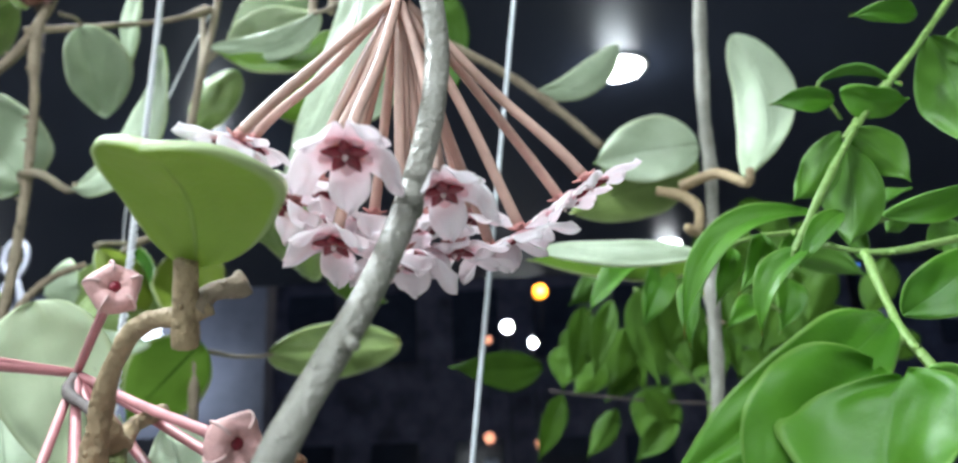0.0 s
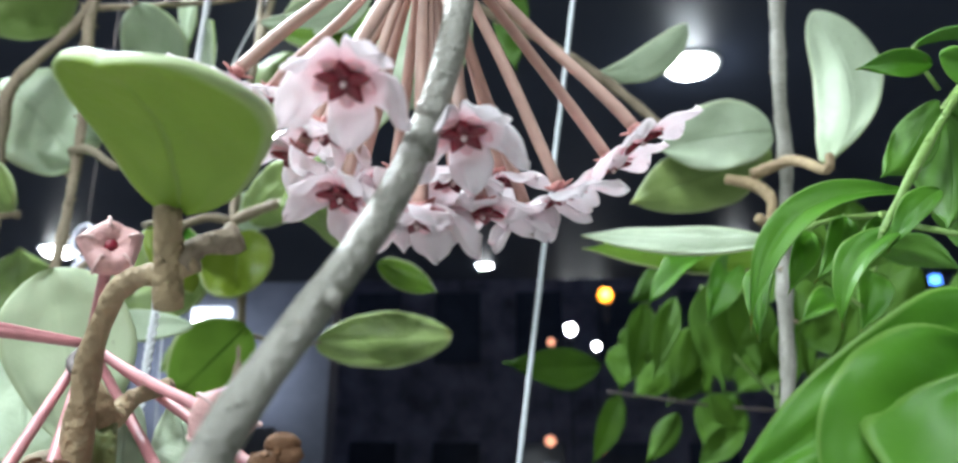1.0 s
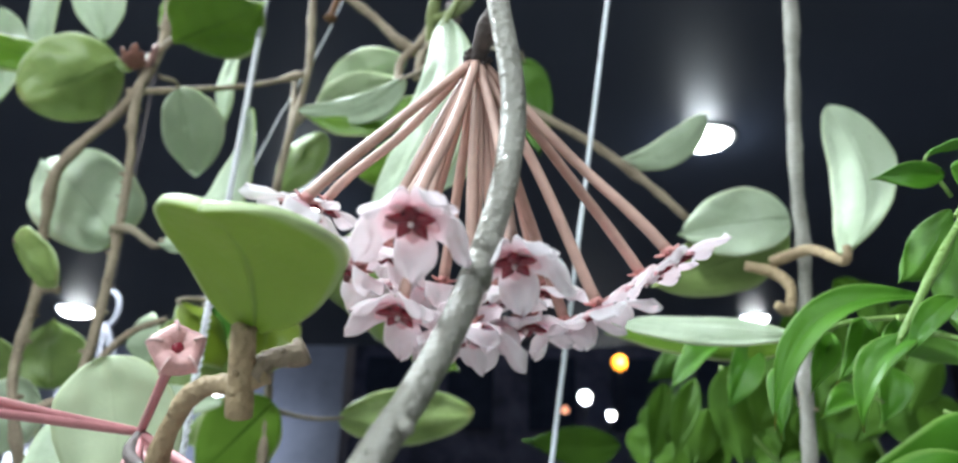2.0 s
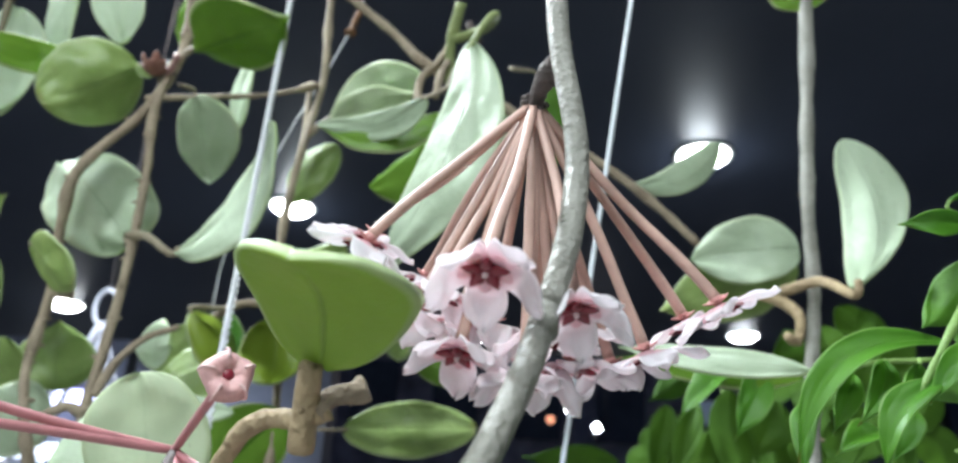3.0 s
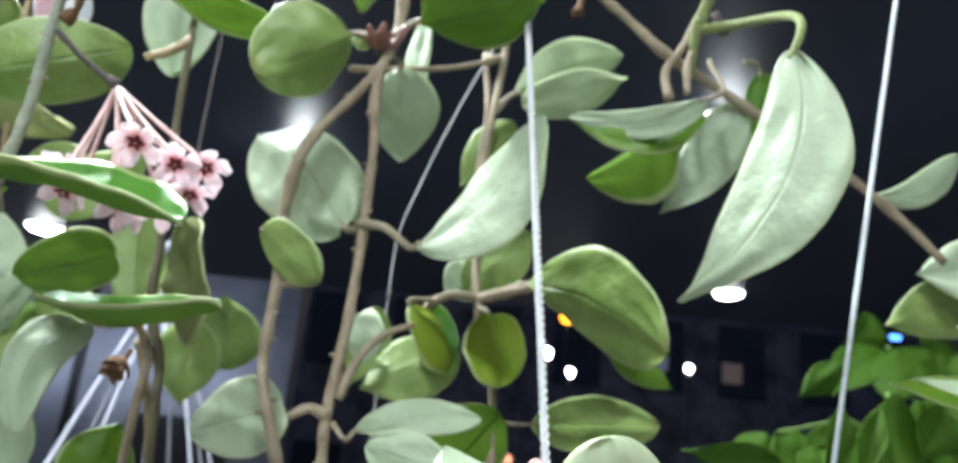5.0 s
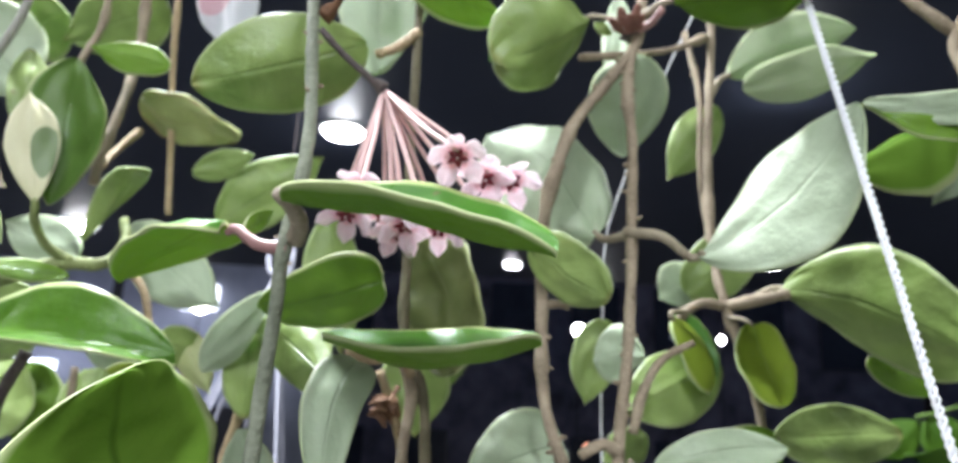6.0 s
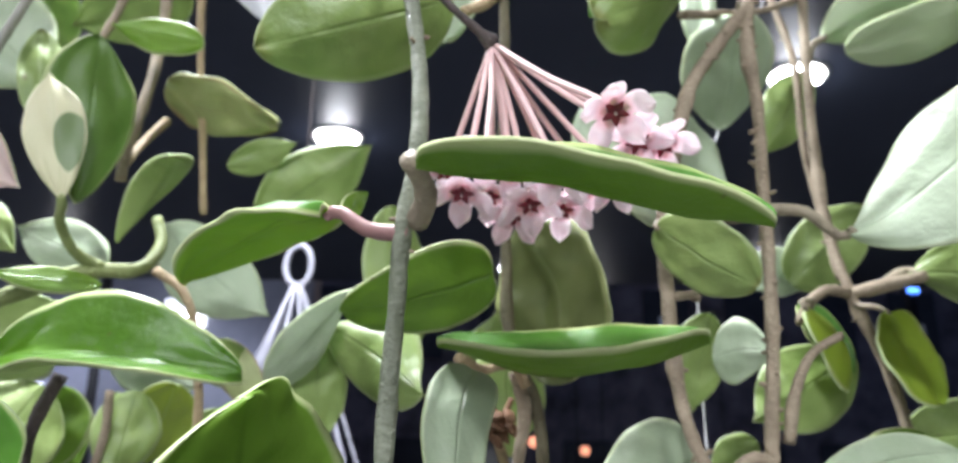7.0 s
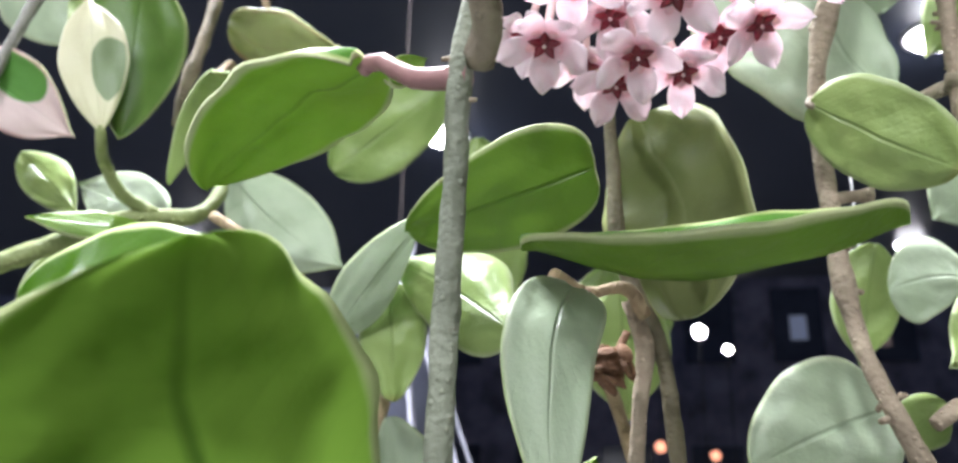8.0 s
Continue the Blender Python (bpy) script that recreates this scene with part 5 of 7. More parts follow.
stem("peduncle", umbel_c, [(-0.2910, 0.2580, 1.7804), (-0.2831, 0.2630, 1.7735), (-0.2751, 0.2680, 1.7685), (-0.2720, 0.2710, 1.7670)], 0.00100, 0.00150, DARKBARK, knots=0.4, wob=0.3)
flower(umbel_c, (-0.2720, 0.2710, 1.7670), (-0.2450, 0.2400, 1.7330), (0.1189, -0.6326, -0.7653), 5, 0.95, PEDBLUSH, 0.00080)
flower(umbel_c, (-0.2720, 0.2710, 1.7670), (-0.2300, 0.2620, 1.7346), (0.3449, -0.5980, -0.7234), 5, 0.95, PEDBLUSH, 0.00080, aim=(0, 1, 0))
flower(umbel_c, (-0.2720, 0.2710, 1.7670), (-0.2376, 0.2550, 1.7324), (0.1895, -0.6256, -0.7568), 4, 0.95, PEDBLUSH, 0.00080)
flower(umbel_c, (-0.2720, 0.2710, 1.7670), (-0.2790, 0.2670, 1.7232), (-0.0659, -0.4208, -0.9048), 5, 0.95, PEDBLUSH, 0.00080, aim=(0, 1, 0))
flower(umbel_c, (-0.2720, 0.2710, 1.7670), (-0.2620, 0.2720, 1.7222), (0.0401, -0.4214, -0.9060), 5, 0.95, PEDBLUSH, 0.00080)
flower(umbel_c, (-0.2720, 0.2710, 1.7670), (-0.2730, 0.2550, 1.7281), (-0.0483, -0.4212, -0.9057), 4, 0.95, PEDBLUSH, 0.00080, aim=(0, 1, 0))
flower(umbel_c, (-0.2720, 0.2710, 1.7670), (-0.2561, 0.2550, 1.7240), (0.0690, -0.4207, -0.9046), 5, 0.95, PEDBLUSH, 0.00080)
flower(umbel_c, (-0.2720, 0.2710, 1.7670), (-0.2668, 0.2720, 1.7310), (0.0000, -0.4217, -0.9067), 5, 0.95, PEDBLUSH, 0.00080, aim=(0, 1, 0))
flower(umbel_c, (-0.2720, 0.2710, 1.7670), (-0.2388, 0.2750, 1.7289), (0.2762, -0.4053, -0.8715), 4, 0.95, PEDBLUSH, 0.00080)
flower(umbel_c, (-0.2720, 0.2710, 1.7670), (-0.2526, 0.2850, 1.7250), (0.0651, -0.4208, -0.9048), 5, 0.95, PEDBLUSH, 0.00080, aim=(0, 1, 0))
flower(umbel_c, (-0.2720, 0.2710, 1.7670), (-0.2659, 0.2850, 1.7231), (0.0000, -0.4217, -0.9067), 5, 0.95, PEDBLUSH, 0.00080)
flower(umbel_c, (-0.2720, 0.2710, 1.7670), (-0.2457, 0.2800, 1.7299), (0.1465, -0.4172, -0.8969), 4, 0.95, PEDBLUSH, 0.00080, aim=(0, 1, 0))
flower(umbel_c, (-0.2720, 0.2710, 1.7670), (-0.2844, 0.2850, 1.7356), (-0.2562, -0.4077, -0.8765), 5, 0.95, PEDBLUSH, 0.00080)
flower(umbel_c, (-0.2720, 0.2710, 1.7670), (-0.2720, 0.2920, 1.7312), (-0.0665, -0.4208, -0.9047), 5, 0.95, PEDBLUSH, 0.00080, aim=(0, 1, 0))
vine_j = thing("hoya_vine", "brown hoya stems with variegated cream and green leaves", "vine", "hanging vines")
stem("stem", vine_j, [(-0.4223, 0.4100, 2.4100), (-0.4223, 0.4000, 1.8974), (-0.4188, 0.4000, 1.8503), (-0.4167, 0.3900, 1.8108), (-0.4206, 0.3850, 1.7765), (-0.4207, 0.3850, 1.7681)], 0.00260, 0.00240, BARK)
stem("stem", vine_j, [(-0.4096, 0.4200, 2.4100), (-0.4096, 0.4100, 1.9046), (-0.4062, 0.4100, 1.8528), (-0.3997, 0.4100, 1.8014), (-0.3948, 0.4100, 1.7623)], 0.00180, 0.00160, TANBARK)
stem("stem", vine_j, [(-0.4457, 0.3700, 2.4100), (-0.4517, 0.3600, 1.8631), (-0.4547, 0.3600, 1.8419), (-0.4678, 0.3600, 1.8069), (-0.4809, 0.3600, 1.7710)], 0.00200, 0.00200, GREYBARK)
stem("stem", vine_j, [(-0.4305, 0.3900, 2.4100), (-0.4295, 0.3800, 1.8770), (-0.4290, 0.3800, 1.8451), (-0.4358, 0.3800, 1.8265), (-0.4429, 0.3800, 1.8026)], 0.00180, 0.00180, BARK)
stem("twig", vine_j, [(-0.4204, 0.3850, 1.7751), (-0.4193, 0.4000, 1.7923), (-0.4157, 0.4100, 1.8056)], 0.00180, 0.00180, TANBARK)
stem("stem", vine_j, [(-0.4539, 0.3400, 1.7024), (-0.4391, 0.3500, 1.7125), (-0.4254, 0.3570, 1.7202), (-0.4110, 0.3640, 1.7260), (-0.4032, 0.3700, 1.7274), (-0.3989, 0.3800, 1.7402), (-0.4037, 0.3850, 1.7520)], 0.00340, 0.00220, GREENSTEM)
stem("stem", vine_j, [(-0.3958, 0.3700, 1.7276), (-0.3850, 0.3700, 1.7205), (-0.3776, 0.3700, 1.7012), (-0.3734, 0.3700, 1.6688), (-0.3726, 0.3700, 1.6445), (-0.3726, 0.3700, 1.2945)], 0.00180, 0.00160, TANBARK)
leaf(vine_j, (-0.4160, 0.3360, 1.7430), (-0.4280, 0.3360, 1.7910), 0.0205, (-0.4207, 0.9040, -0.0762), kind="cream", fold=8, curl=0.03, wide=0.58, petiole=[(-0.4110, 0.3640, 1.7260), (-0.4191, 0.3550, 1.7308), (-0.4218, 0.3480, 1.7386)], pet_r=0.0020, pet_mat=GREENSTEM, full=0.6)
leaf(vine_j, (-0.4160, 0.3450, 1.7450), (-0.4210, 0.3520, 1.8140), 0.0335, (-0.6792, 0.7214, -0.1349), kind="moss", tipped=False, full=0.52, fold=8, curl=0.03, wide=0.6)
leaf(vine_j, (-0.4469, 0.3700, 1.7890), (-0.4574, 0.3750, 1.8300), 0.0204, (-0.3966, 0.8933, -0.2114), kind="under", tipped=False, full=0.5, fold=10, quilt=0.12)
leaf(vine_j, (-0.4148, 0.4012, 1.8190), (-0.3683, 0.4190, 1.8070), 0.0311, (0.4230, 0.6196, 0.6612), kind="faded", quilt=0.2, fold=16.0, cup=-0.1, curl=0.11, wide=0.393, full=0.523, wide_b=0.372, full_b=0.541, skew=-0.096, bend=0.023, point=0, wave=0.035, tipped=False)
leaf(vine_j, (-0.3878, 0.3700, 1.8213), (-0.4260, 0.3700, 1.8299), 0.0166, (-0.0120, 0.9985, -0.0529), kind="green", fold=8)
leaf(vine_j, (-0.3903, 0.4200, 1.7874), (-0.3596, 0.4200, 1.7996), 0.0153, (-0.1492, 0.9145, 0.3760), fold=8)
leaf(vine_j, (-0.3778, 0.4300, 1.7650), (-0.3271, 0.4300, 1.8034), 0.0336, (-0.2233, 0.9291, 0.2947), fold=8)
leaf(vine_j, (-0.4076, 0.3614, 1.7359), (-0.3782, 0.3272, 1.7564), 0.0159, (-0.5717, 0.7707, 0.2814), fold=7.7, cup=0.469, curl=-0.15, wide=0.75, full=0.75, wide_b=0.475, full_b=0.75, skew=0.275, bend=0.107, point=0, wave=0.035, tipped=False)
leaf(vine_j, (-0.4233, 0.3900, 1.7333), (-0.4682, 0.4000, 1.7529), 0.0253, (0.1866, 0.9798, -0.0721), kind="pale", fold=8)
leaf(vine_j, (-0.4111, 0.4100, 1.7575), (-0.3599, 0.4000, 1.7165), 0.0329, (0.0860, 0.9873, -0.1335), kind="pale", fold=8, bend=0.05)
leaf(vine_j, (-0.4100, 0.3600, 1.7196), (-0.4394, 0.3400, 1.7192), 0.0107, (-0.5241, 0.7777, -0.3470), kind="green", fold=6)
leaf(vine_j, (-0.4192, 0.3148, 1.6863), (-0.3451, 0.3213, 1.6839), 0.0370, (0.2094, -0.7268, 0.6541), kind="fresh", thick=0.0015, quilt=0.12, fold=5.4, cup=0.395, curl=-0.063, wide=0.3, full=0.604, wide_b=0.365, full_b=0.662, skew=0.127, bend=0.019, point=0, wave=0.035, tipped=False)
leaf(vine_j, (-0.5203, 0.4000, 1.8674), (-0.4777, 0.4200, 1.8259), 0.0524, (-0.2776, 0.9453, 0.1711), kind="pale", fold=8)
leaf(vine_j, (-0.4179, 0.4200, 1.8823), (-0.4768, 0.4300, 1.8652), 0.0420, (-0.0387, 0.7990, 0.6001), fold=8)
leaf(vine_j, (-0.4798, 0.4300, 1.8831), (-0.5244, 0.4400, 1.8657), 0.0448, (-0.0817, 0.7574, 0.6478), fold=8)
leaf(vine_j, (-0.4918, 0.3600, 1.7877), (-0.4580, 0.3800, 1.7630), 0.0283, (0.2739, -0.8959, -0.3497), kind="pink", fold=10, curl=-0.05)
leaf(vine_j, (-0.4952, 0.4000, 1.7670), (-0.4672, 0.4000, 1.7418), 0.0187, (-0.1484, 0.9750, -0.1654), fold=8)
leaf(vine_j, (-0.4357, 0.3800, 1.6861), (-0.4463, 0.3600, 1.6509), 0.0383, (-0.5920, 0.7645, -0.2551), fold=8)
leaf(vine_j, (-0.4382, 0.4000, 1.6879), (-0.4424, 0.4000, 1.6529), 0.0280, (-0.1150, 0.9933, 0.0138), kind="green", fold=8)
leaf(vine_j, (-0.4051, 0.3900, 1.6855), (-0.4056, 0.3800, 1.6520), 0.0245, (-0.4081, 0.8766, -0.2548), fold=8)
leaf(vine_j, (-0.4132, 0.3000, 1.6721), (-0.3949, 0.3000, 1.6534), 0.0223, (-0.1057, -0.9890, -0.1035), kind="pale", fold=8)
leaf(vine_j, (-0.3875, 0.4000, 1.6998), (-0.3677, 0.4200, 1.6974), 0.0198, (-0.6926, 0.7047, 0.1539), fold=8)
leaf(vine_j, (-0.3940, 0.4000, 1.6893), (-0.4105, 0.4200, 1.6590), 0.0259, (-0.1397, 0.7896, 0.5976), kind="young", fold=8)
stem("stem", vine_j, [(-0.4038, 0.3300, 1.6845), (-0.4096, 0.3300, 1.6702), (-0.4122, 0.3300, 1.6505), (-0.4122, 0.3300, 1.3005)], 0.00220, 0.00220, DARKBARK)
stem("stem", vine_j, [(-0.4107, 0.3800, 1.6845), (-0.4106, 0.3800, 1.6679), (-0.4148, 0.3800, 1.6494), (-0.4148, 0.3800, 1.2994)], 0.00160, 0.00160, BARK)
stem("stem", vine_j, [(-0.3264, 0.3600, 1.6878), (-0.3316, 0.3600, 1.6699), (-0.3362, 0.3600, 1.6483), (-0.3362, 0.3600, 1.2983)], 0.00200, 0.00180, TANBARK)
cord_a = thing("hanging_cord", "taut white braided cord hanging among the vines", "cord", "hanging cords")
braided_cord(cord_a, (-0.1729, 0.4558, 2.4100), (-0.0791, 0.1655, 1.3000))
cord_b = thing("hanging_cord", "thin grey-white thread hanging beside the flowers", "cord", "hanging cords")
stem("cord", cord_b, [(0.1071, 0.2434, 2.4100), (0.0396, 0.3023, 1.9000), (0.0263, 0.3139, 1.8000), (0.0131, 0.3254, 1.7000), (-0.0001, 0.3370, 1.6000), (-0.0398, 0.3717, 1.3000)], 0.00100, 0.00100, TWINE, knots=0, wob=0.03, sides=6)
bush = thing("green_shrub", "bright green shrub with pointed leaflets on thin green stems", "shrub")
stem("stem", bush, [(0.1390, 0.2150, 1.6780), (0.1090, 0.2050, 1.6680), (0.0890, 0.2000, 1.6650), (0.0740, 0.2000, 1.6630), (0.0650, 0.2000, 1.6570)], 0.00090, 0.00055, BUSHSTEM)
stem("stem", bush, [(0.1340, 0.2100, 1.7200), (0.1190, 0.2050, 1.7050), (0.1060, 0.2000, 1.6910)], 0.00090, 0.00070, BUSHSTEM)
leaf(bush, (0.0720, 0.2000, 1.6610), (0.0640, 0.1940, 1.6450), 0.0066, (0.3000, -0.6000, 0.7000), kind="bush", curl=-0.12, point=0.45, bend=0.0, fold=24, wave=0.12, quilt=0.09, full=0.8, wide=0.40, thick=0.0005, petiole=[(0.0740, 0.2020, 1.6640)], pet_r=0.0005, pet_mat=BUSHSTEM)
leaf(bush, (0.0640, 0.2000, 1.6550), (0.0570, 0.1940, 1.6350), 0.0075, (-0.5000, -0.5000, 0.6000), kind="bush", curl=-0.12, point=0.45, bend=0.0, fold=24, wave=0.12, quilt=0.09, full=0.8, wide=0.40, thick=0.0005, petiole=[(0.0660, 0.2020, 1.6580)], pet_r=0.0005, pet_mat=BUSHSTEM)
leaf(bush, (0.0790, 0.1980, 1.6640), (0.0690, 0.1920, 1.6470), 0.0074, (0.2000, -0.8000, 0.5000), kind="bush", curl=-0.12, point=0.45, bend=0.08, fold=24, wave=0.12, quilt=0.09, full=0.8, wide=0.40, thick=0.0005, petiole=[(0.0810, 0.2000, 1.6640)], pet_r=0.0005, pet_mat=BUSHSTEM)
leaf(bush, (0.0870, 0.1970, 1.6630), (0.0760, 0.1910, 1.6480), 0.0065, (0.5000, -0.6000, 0.5000), kind="bush", curl=-0.12, point=0.45, bend=0.0, fold=24, wave=0.12, quilt=0.09, full=0.8, wide=0.40, thick=0.0005, petiole=[(0.0880, 0.1990, 1.6650)], pet_r=0.0005, pet_mat=BUSHSTEM)
leaf(bush, (0.1070, 0.2500, 1.6710), (0.1280, 0.2440, 1.6620), 0.0108, (0.1000, 0.7000, 0.7000), kind="bush", curl=-0.12, point=0.45, bend=0.0, fold=24, wave=0.12, quilt=0.09, full=0.8, wide=0.40, thick=0.0005, petiole=[(0.1060, 0.2520, 1.6700)], pet_r=0.0005, pet_mat=BUSHSTEM)
leaf(bush, (0.1020, 0.2050, 1.6700), (0.1060, 0.1990, 1.6550), 0.0064, (0.5000, 0.6000, 0.4000), kind="bush", curl=-0.12, point=0.45, bend=0.0, fold=24, wave=0.12, quilt=0.09, full=0.8, wide=0.40, thick=0.0005, petiole=[(0.1040, 0.2070, 1.6680)], pet_r=0.0005, pet_mat=BUSHSTEM)
leaf(bush, (0.1020, 0.2000, 1.7080), (0.1210, 0.1940, 1.7030), 0.0092, (0.1000, -0.3000, 0.9500), kind="bush", curl=-0.12, point=0.45, bend=0.16, fold=24, wave=0.12, quilt=0.09, full=0.8, wide=0.40, thick=0.0005, petiole=[(0.1070, 0.2020, 1.6970)], pet_r=0.0005, pet_mat=BUSHSTEM)
leaf(bush, (0.1110, 0.2000, 1.6680), (0.1180, 0.1940, 1.6740), 0.0082, (0.1000, -0.6000, 0.8000), kind="bush", curl=-0.12, point=0.45, bend=0.1, fold=24, wave=0.12, quilt=0.09, full=0.8, wide=0.40, thick=0.0005, petiole=[(0.1090, 0.2020, 1.6670)], pet_r=0.0005, pet_mat=BUSHSTEM)
leaf(bush, (0.0720, 0.3200, 1.6880), (0.0490, 0.3140, 1.6660), 0.0124, (-0.2000, -0.7000, 0.6000), kind="bush", curl=-0.12, point=0.45, bend=0.0, fold=24, wave=0.12, quilt=0.09, full=0.8, wide=0.40, thick=0.0005, petiole=[(0.0870, 0.3220, 1.6910)], pet_r=0.0005, pet_mat=BUSHSTEM)
leaf(bush, (0.0860, 0.3300, 1.6900), (0.0720, 0.3240, 1.6620), 0.0148, (0.2000, -0.8000, 0.4000), kind="bush", curl=-0.12, point=0.45, bend=0.0, fold=24, wave=0.12, quilt=0.09, full=0.8, wide=0.40, thick=0.0005, petiole=[(0.0920, 0.3320, 1.6930)], pet_r=0.0005, pet_mat=BUSHSTEM)
leaf(bush, (0.0930, 0.2400, 1.6540), (0.0780, 0.2340, 1.6460), 0.0086, (-0.1000, -0.8000, 0.5000), kind="bush", curl=-0.12, point=0.45, bend=0.0, fold=24, wave=0.12, quilt=0.09, full=0.8, wide=0.40, thick=0.0005, petiole=[(0.0980, 0.2420, 1.6520)], pet_r=0.0005, pet_mat=BUSHSTEM)
leaf(bush, (0.1090, 0.2600, 1.6660), (0.1010, 0.2540, 1.6470), 0.0116, (0.2000, -0.8000, 0.4000), kind="bush", curl=-0.12, point=0.45, bend=0.0, fold=24, wave=0.12, quilt=0.09, full=0.8, wide=0.40, thick=0.0005, petiole=[(0.1110, 0.2620, 1.6680)], pet_r=0.0005, pet_mat=BUSHSTEM)
leaf(bush, (0.1160, 0.2400, 1.6480), (0.1300, 0.2340, 1.6390), 0.0107, (0.1000, -0.7000, 0.6000), kind="bush", curl=-0.12, point=0.45, bend=0.0, fold=24, wave=0.12, quilt=0.09, full=0.8, wide=0.40, thick=0.0005, petiole=[(0.1140, 0.2420, 1.6500)], pet_r=0.0005, pet_mat=BUSHSTEM)
stem("stem", bush, [(0.1489, 0.2000, 1.7393), (0.1223, 0.1900, 1.7094), (0.1017, 0.1850, 1.6870), (0.0855, 0.1800, 1.6643), (0.0779, 0.1800, 1.6519)], 0.00100, 0.00080, BUSHSTEM)
stem("stem", bush, [(0.1223, 0.1700, 1.6553), (0.1121, 0.1700, 1.6536), (0.0949, 0.1750, 1.6525), (0.0863, 0.1800, 1.6560)], 0.00080, 0.00070, BUSHSTEM)
stem("stem", bush, [(0.0910, 0.1700, 1.6513), (0.0887, 0.1600, 1.6386), (0.0858, 0.1500, 1.6301), (0.0871, 0.1400, 1.6182), (0.0929, 0.1400, 1.6058)], 0.00090, 0.00100, BUSHSTEM)
stem("stem", bush, [(0.0856, 0.1500, 1.6290), (0.0652, 0.1300, 1.6210), (0.0513, 0.1200, 1.6123), (0.0465, 0.1200, 1.6039)], 0.00080, 0.00070, BUSHSTEM)
leaf(bush, (0.0996, 0.1850, 1.6975), (0.1165, 0.1850, 1.6948), 0.0097, (-0.1194, -0.6573, -0.7441), kind="bush", curl=-0.14, point=0.3, bend=-0.05, fold=20, wave=0.14, quilt=0.09, full=0.75, wide=0.42, thick=0.0005)
leaf(bush, (0.0976, 0.1850, 1.6950), (0.0809, 0.1850, 1.6942), 0.0065, (0.0207, -0.9153, -0.4023), kind="bush", curl=-0.14, point=0.3, bend=-0.05, fold=20, wave=0.14, quilt=0.09, full=0.75, wide=0.42, thick=0.0005)
leaf(bush, (0.0987, 0.1870, 1.6872), (0.0841, 0.1870, 1.6693), 0.0100, (0.0879, 0.9935, -0.0719), kind="bush", curl=-0.14, point=0.3, bend=-0.05, fold=20, wave=0.14, quilt=0.09, full=0.75, wide=0.42, thick=0.0005)
leaf(bush, (0.1000, 0.1850, 1.6862), (0.1130, 0.1850, 1.6723), 0.0117, (0.4013, 0.8370, 0.3720), kind="bush", curl=-0.1, point=0.3, bend=-0.05, fold=20, wave=0.14, quilt=0.09, full=0.75, wide=0.42, thick=0.0005)
leaf(bush, (0.0998, 0.1870, 1.6843), (0.0960, 0.1870, 1.6573), 0.0156, (0.3950, 0.9170, -0.0556), kind="bush", curl=-0.14, point=0.3, bend=-0.05, fold=20, wave=0.14, quilt=0.09, full=0.75, wide=0.42, thick=0.0005)
leaf(bush, (0.1345, 0.2000, 1.7202), (0.1384, 0.2000, 1.6855), 0.0193, (0.5656, 0.8224, 0.0622), kind="bush", curl=-0.1, point=0.3, bend=-0.05, fold=20, wave=0.14, quilt=0.09, full=0.75, wide=0.42, thick=0.0005)
leaf(bush, (0.1326, 0.2000, 1.7276), (0.1132, 0.2000, 1.7276), 0.0070, (0.0001, -0.8608, -0.5089), kind="bush", curl=-0.1, point=0.3, bend=-0.05, fold=20, wave=0.14, quilt=0.09, full=0.75, wide=0.42, thick=0.0005)
leaf(bush, (0.0905, 0.1900, 1.6669), (0.0544, 0.1900, 1.6363), 0.0090, (-0.3019, -0.8843, 0.3562), kind="bush", curl=-0.14, point=0.3, bend=-0.2, fold=20, wave=0.14, quilt=0.09, full=0.75, wide=0.42, thick=0.0005)
leaf(bush, (0.0923, 0.1800, 1.6636), (0.0801, 0.1800, 1.6501), 0.0061, (-0.2332, -0.9494, 0.2106), kind="bush", curl=-0.14800000000000002, point=0.3, bend=-0.05, fold=20, wave=0.14, quilt=0.09, full=0.75, wide=0.42, thick=0.0005)
leaf(bush, (0.0844, 0.1800, 1.6558), (0.0695, 0.1800, 1.6349), 0.0075, (-0.4215, -0.8556, 0.3005), kind="bush", curl=-0.132, point=0.3, bend=-0.14, fold=20, wave=0.14, quilt=0.09, full=0.75, wide=0.42, thick=0.0005)
leaf(bush, (0.0939, 0.1650, 1.6581), (0.1177, 0.1650, 1.6666), 0.0071, (0.1483, -0.8979, -0.4144), kind="bush", curl=-0.14, point=0.3, bend=-0.05, fold=20, wave=0.14, quilt=0.09, full=0.75, wide=0.42, thick=0.0005)
leaf(bush, (0.0757, 0.1300, 1.6302), (0.0904, 0.1300, 1.6406), 0.0104, (-0.0948, -0.9866, 0.1330), kind="bush", curl=-0.14800000000000002, point=0.3, bend=-0.05, fold=20, wave=0.14, quilt=0.09, full=0.75, wide=0.42, thick=0.0005)
leaf(bush, (0.0690, 0.1220, 1.6280), (0.0290, 0.1160, 1.6040), 0.0150, (-0.1172, -0.9648, 0.2353), kind="bush", curl=-0.1, point=0.3, bend=0.04, fold=20, wave=0.14, quilt=0.09, full=0.75, wide=0.42, thick=0.0005)
leaf(bush, (0.0620, 0.1140, 1.6200), (0.0400, 0.1100, 1.5990), 0.0200, (-0.3660, -0.9248, 0.1044), kind="bush", curl=-0.1, point=0.3, bend=-0.05, fold=20, wave=0.14, quilt=0.09, full=0.75, wide=0.42, thick=0.0005)
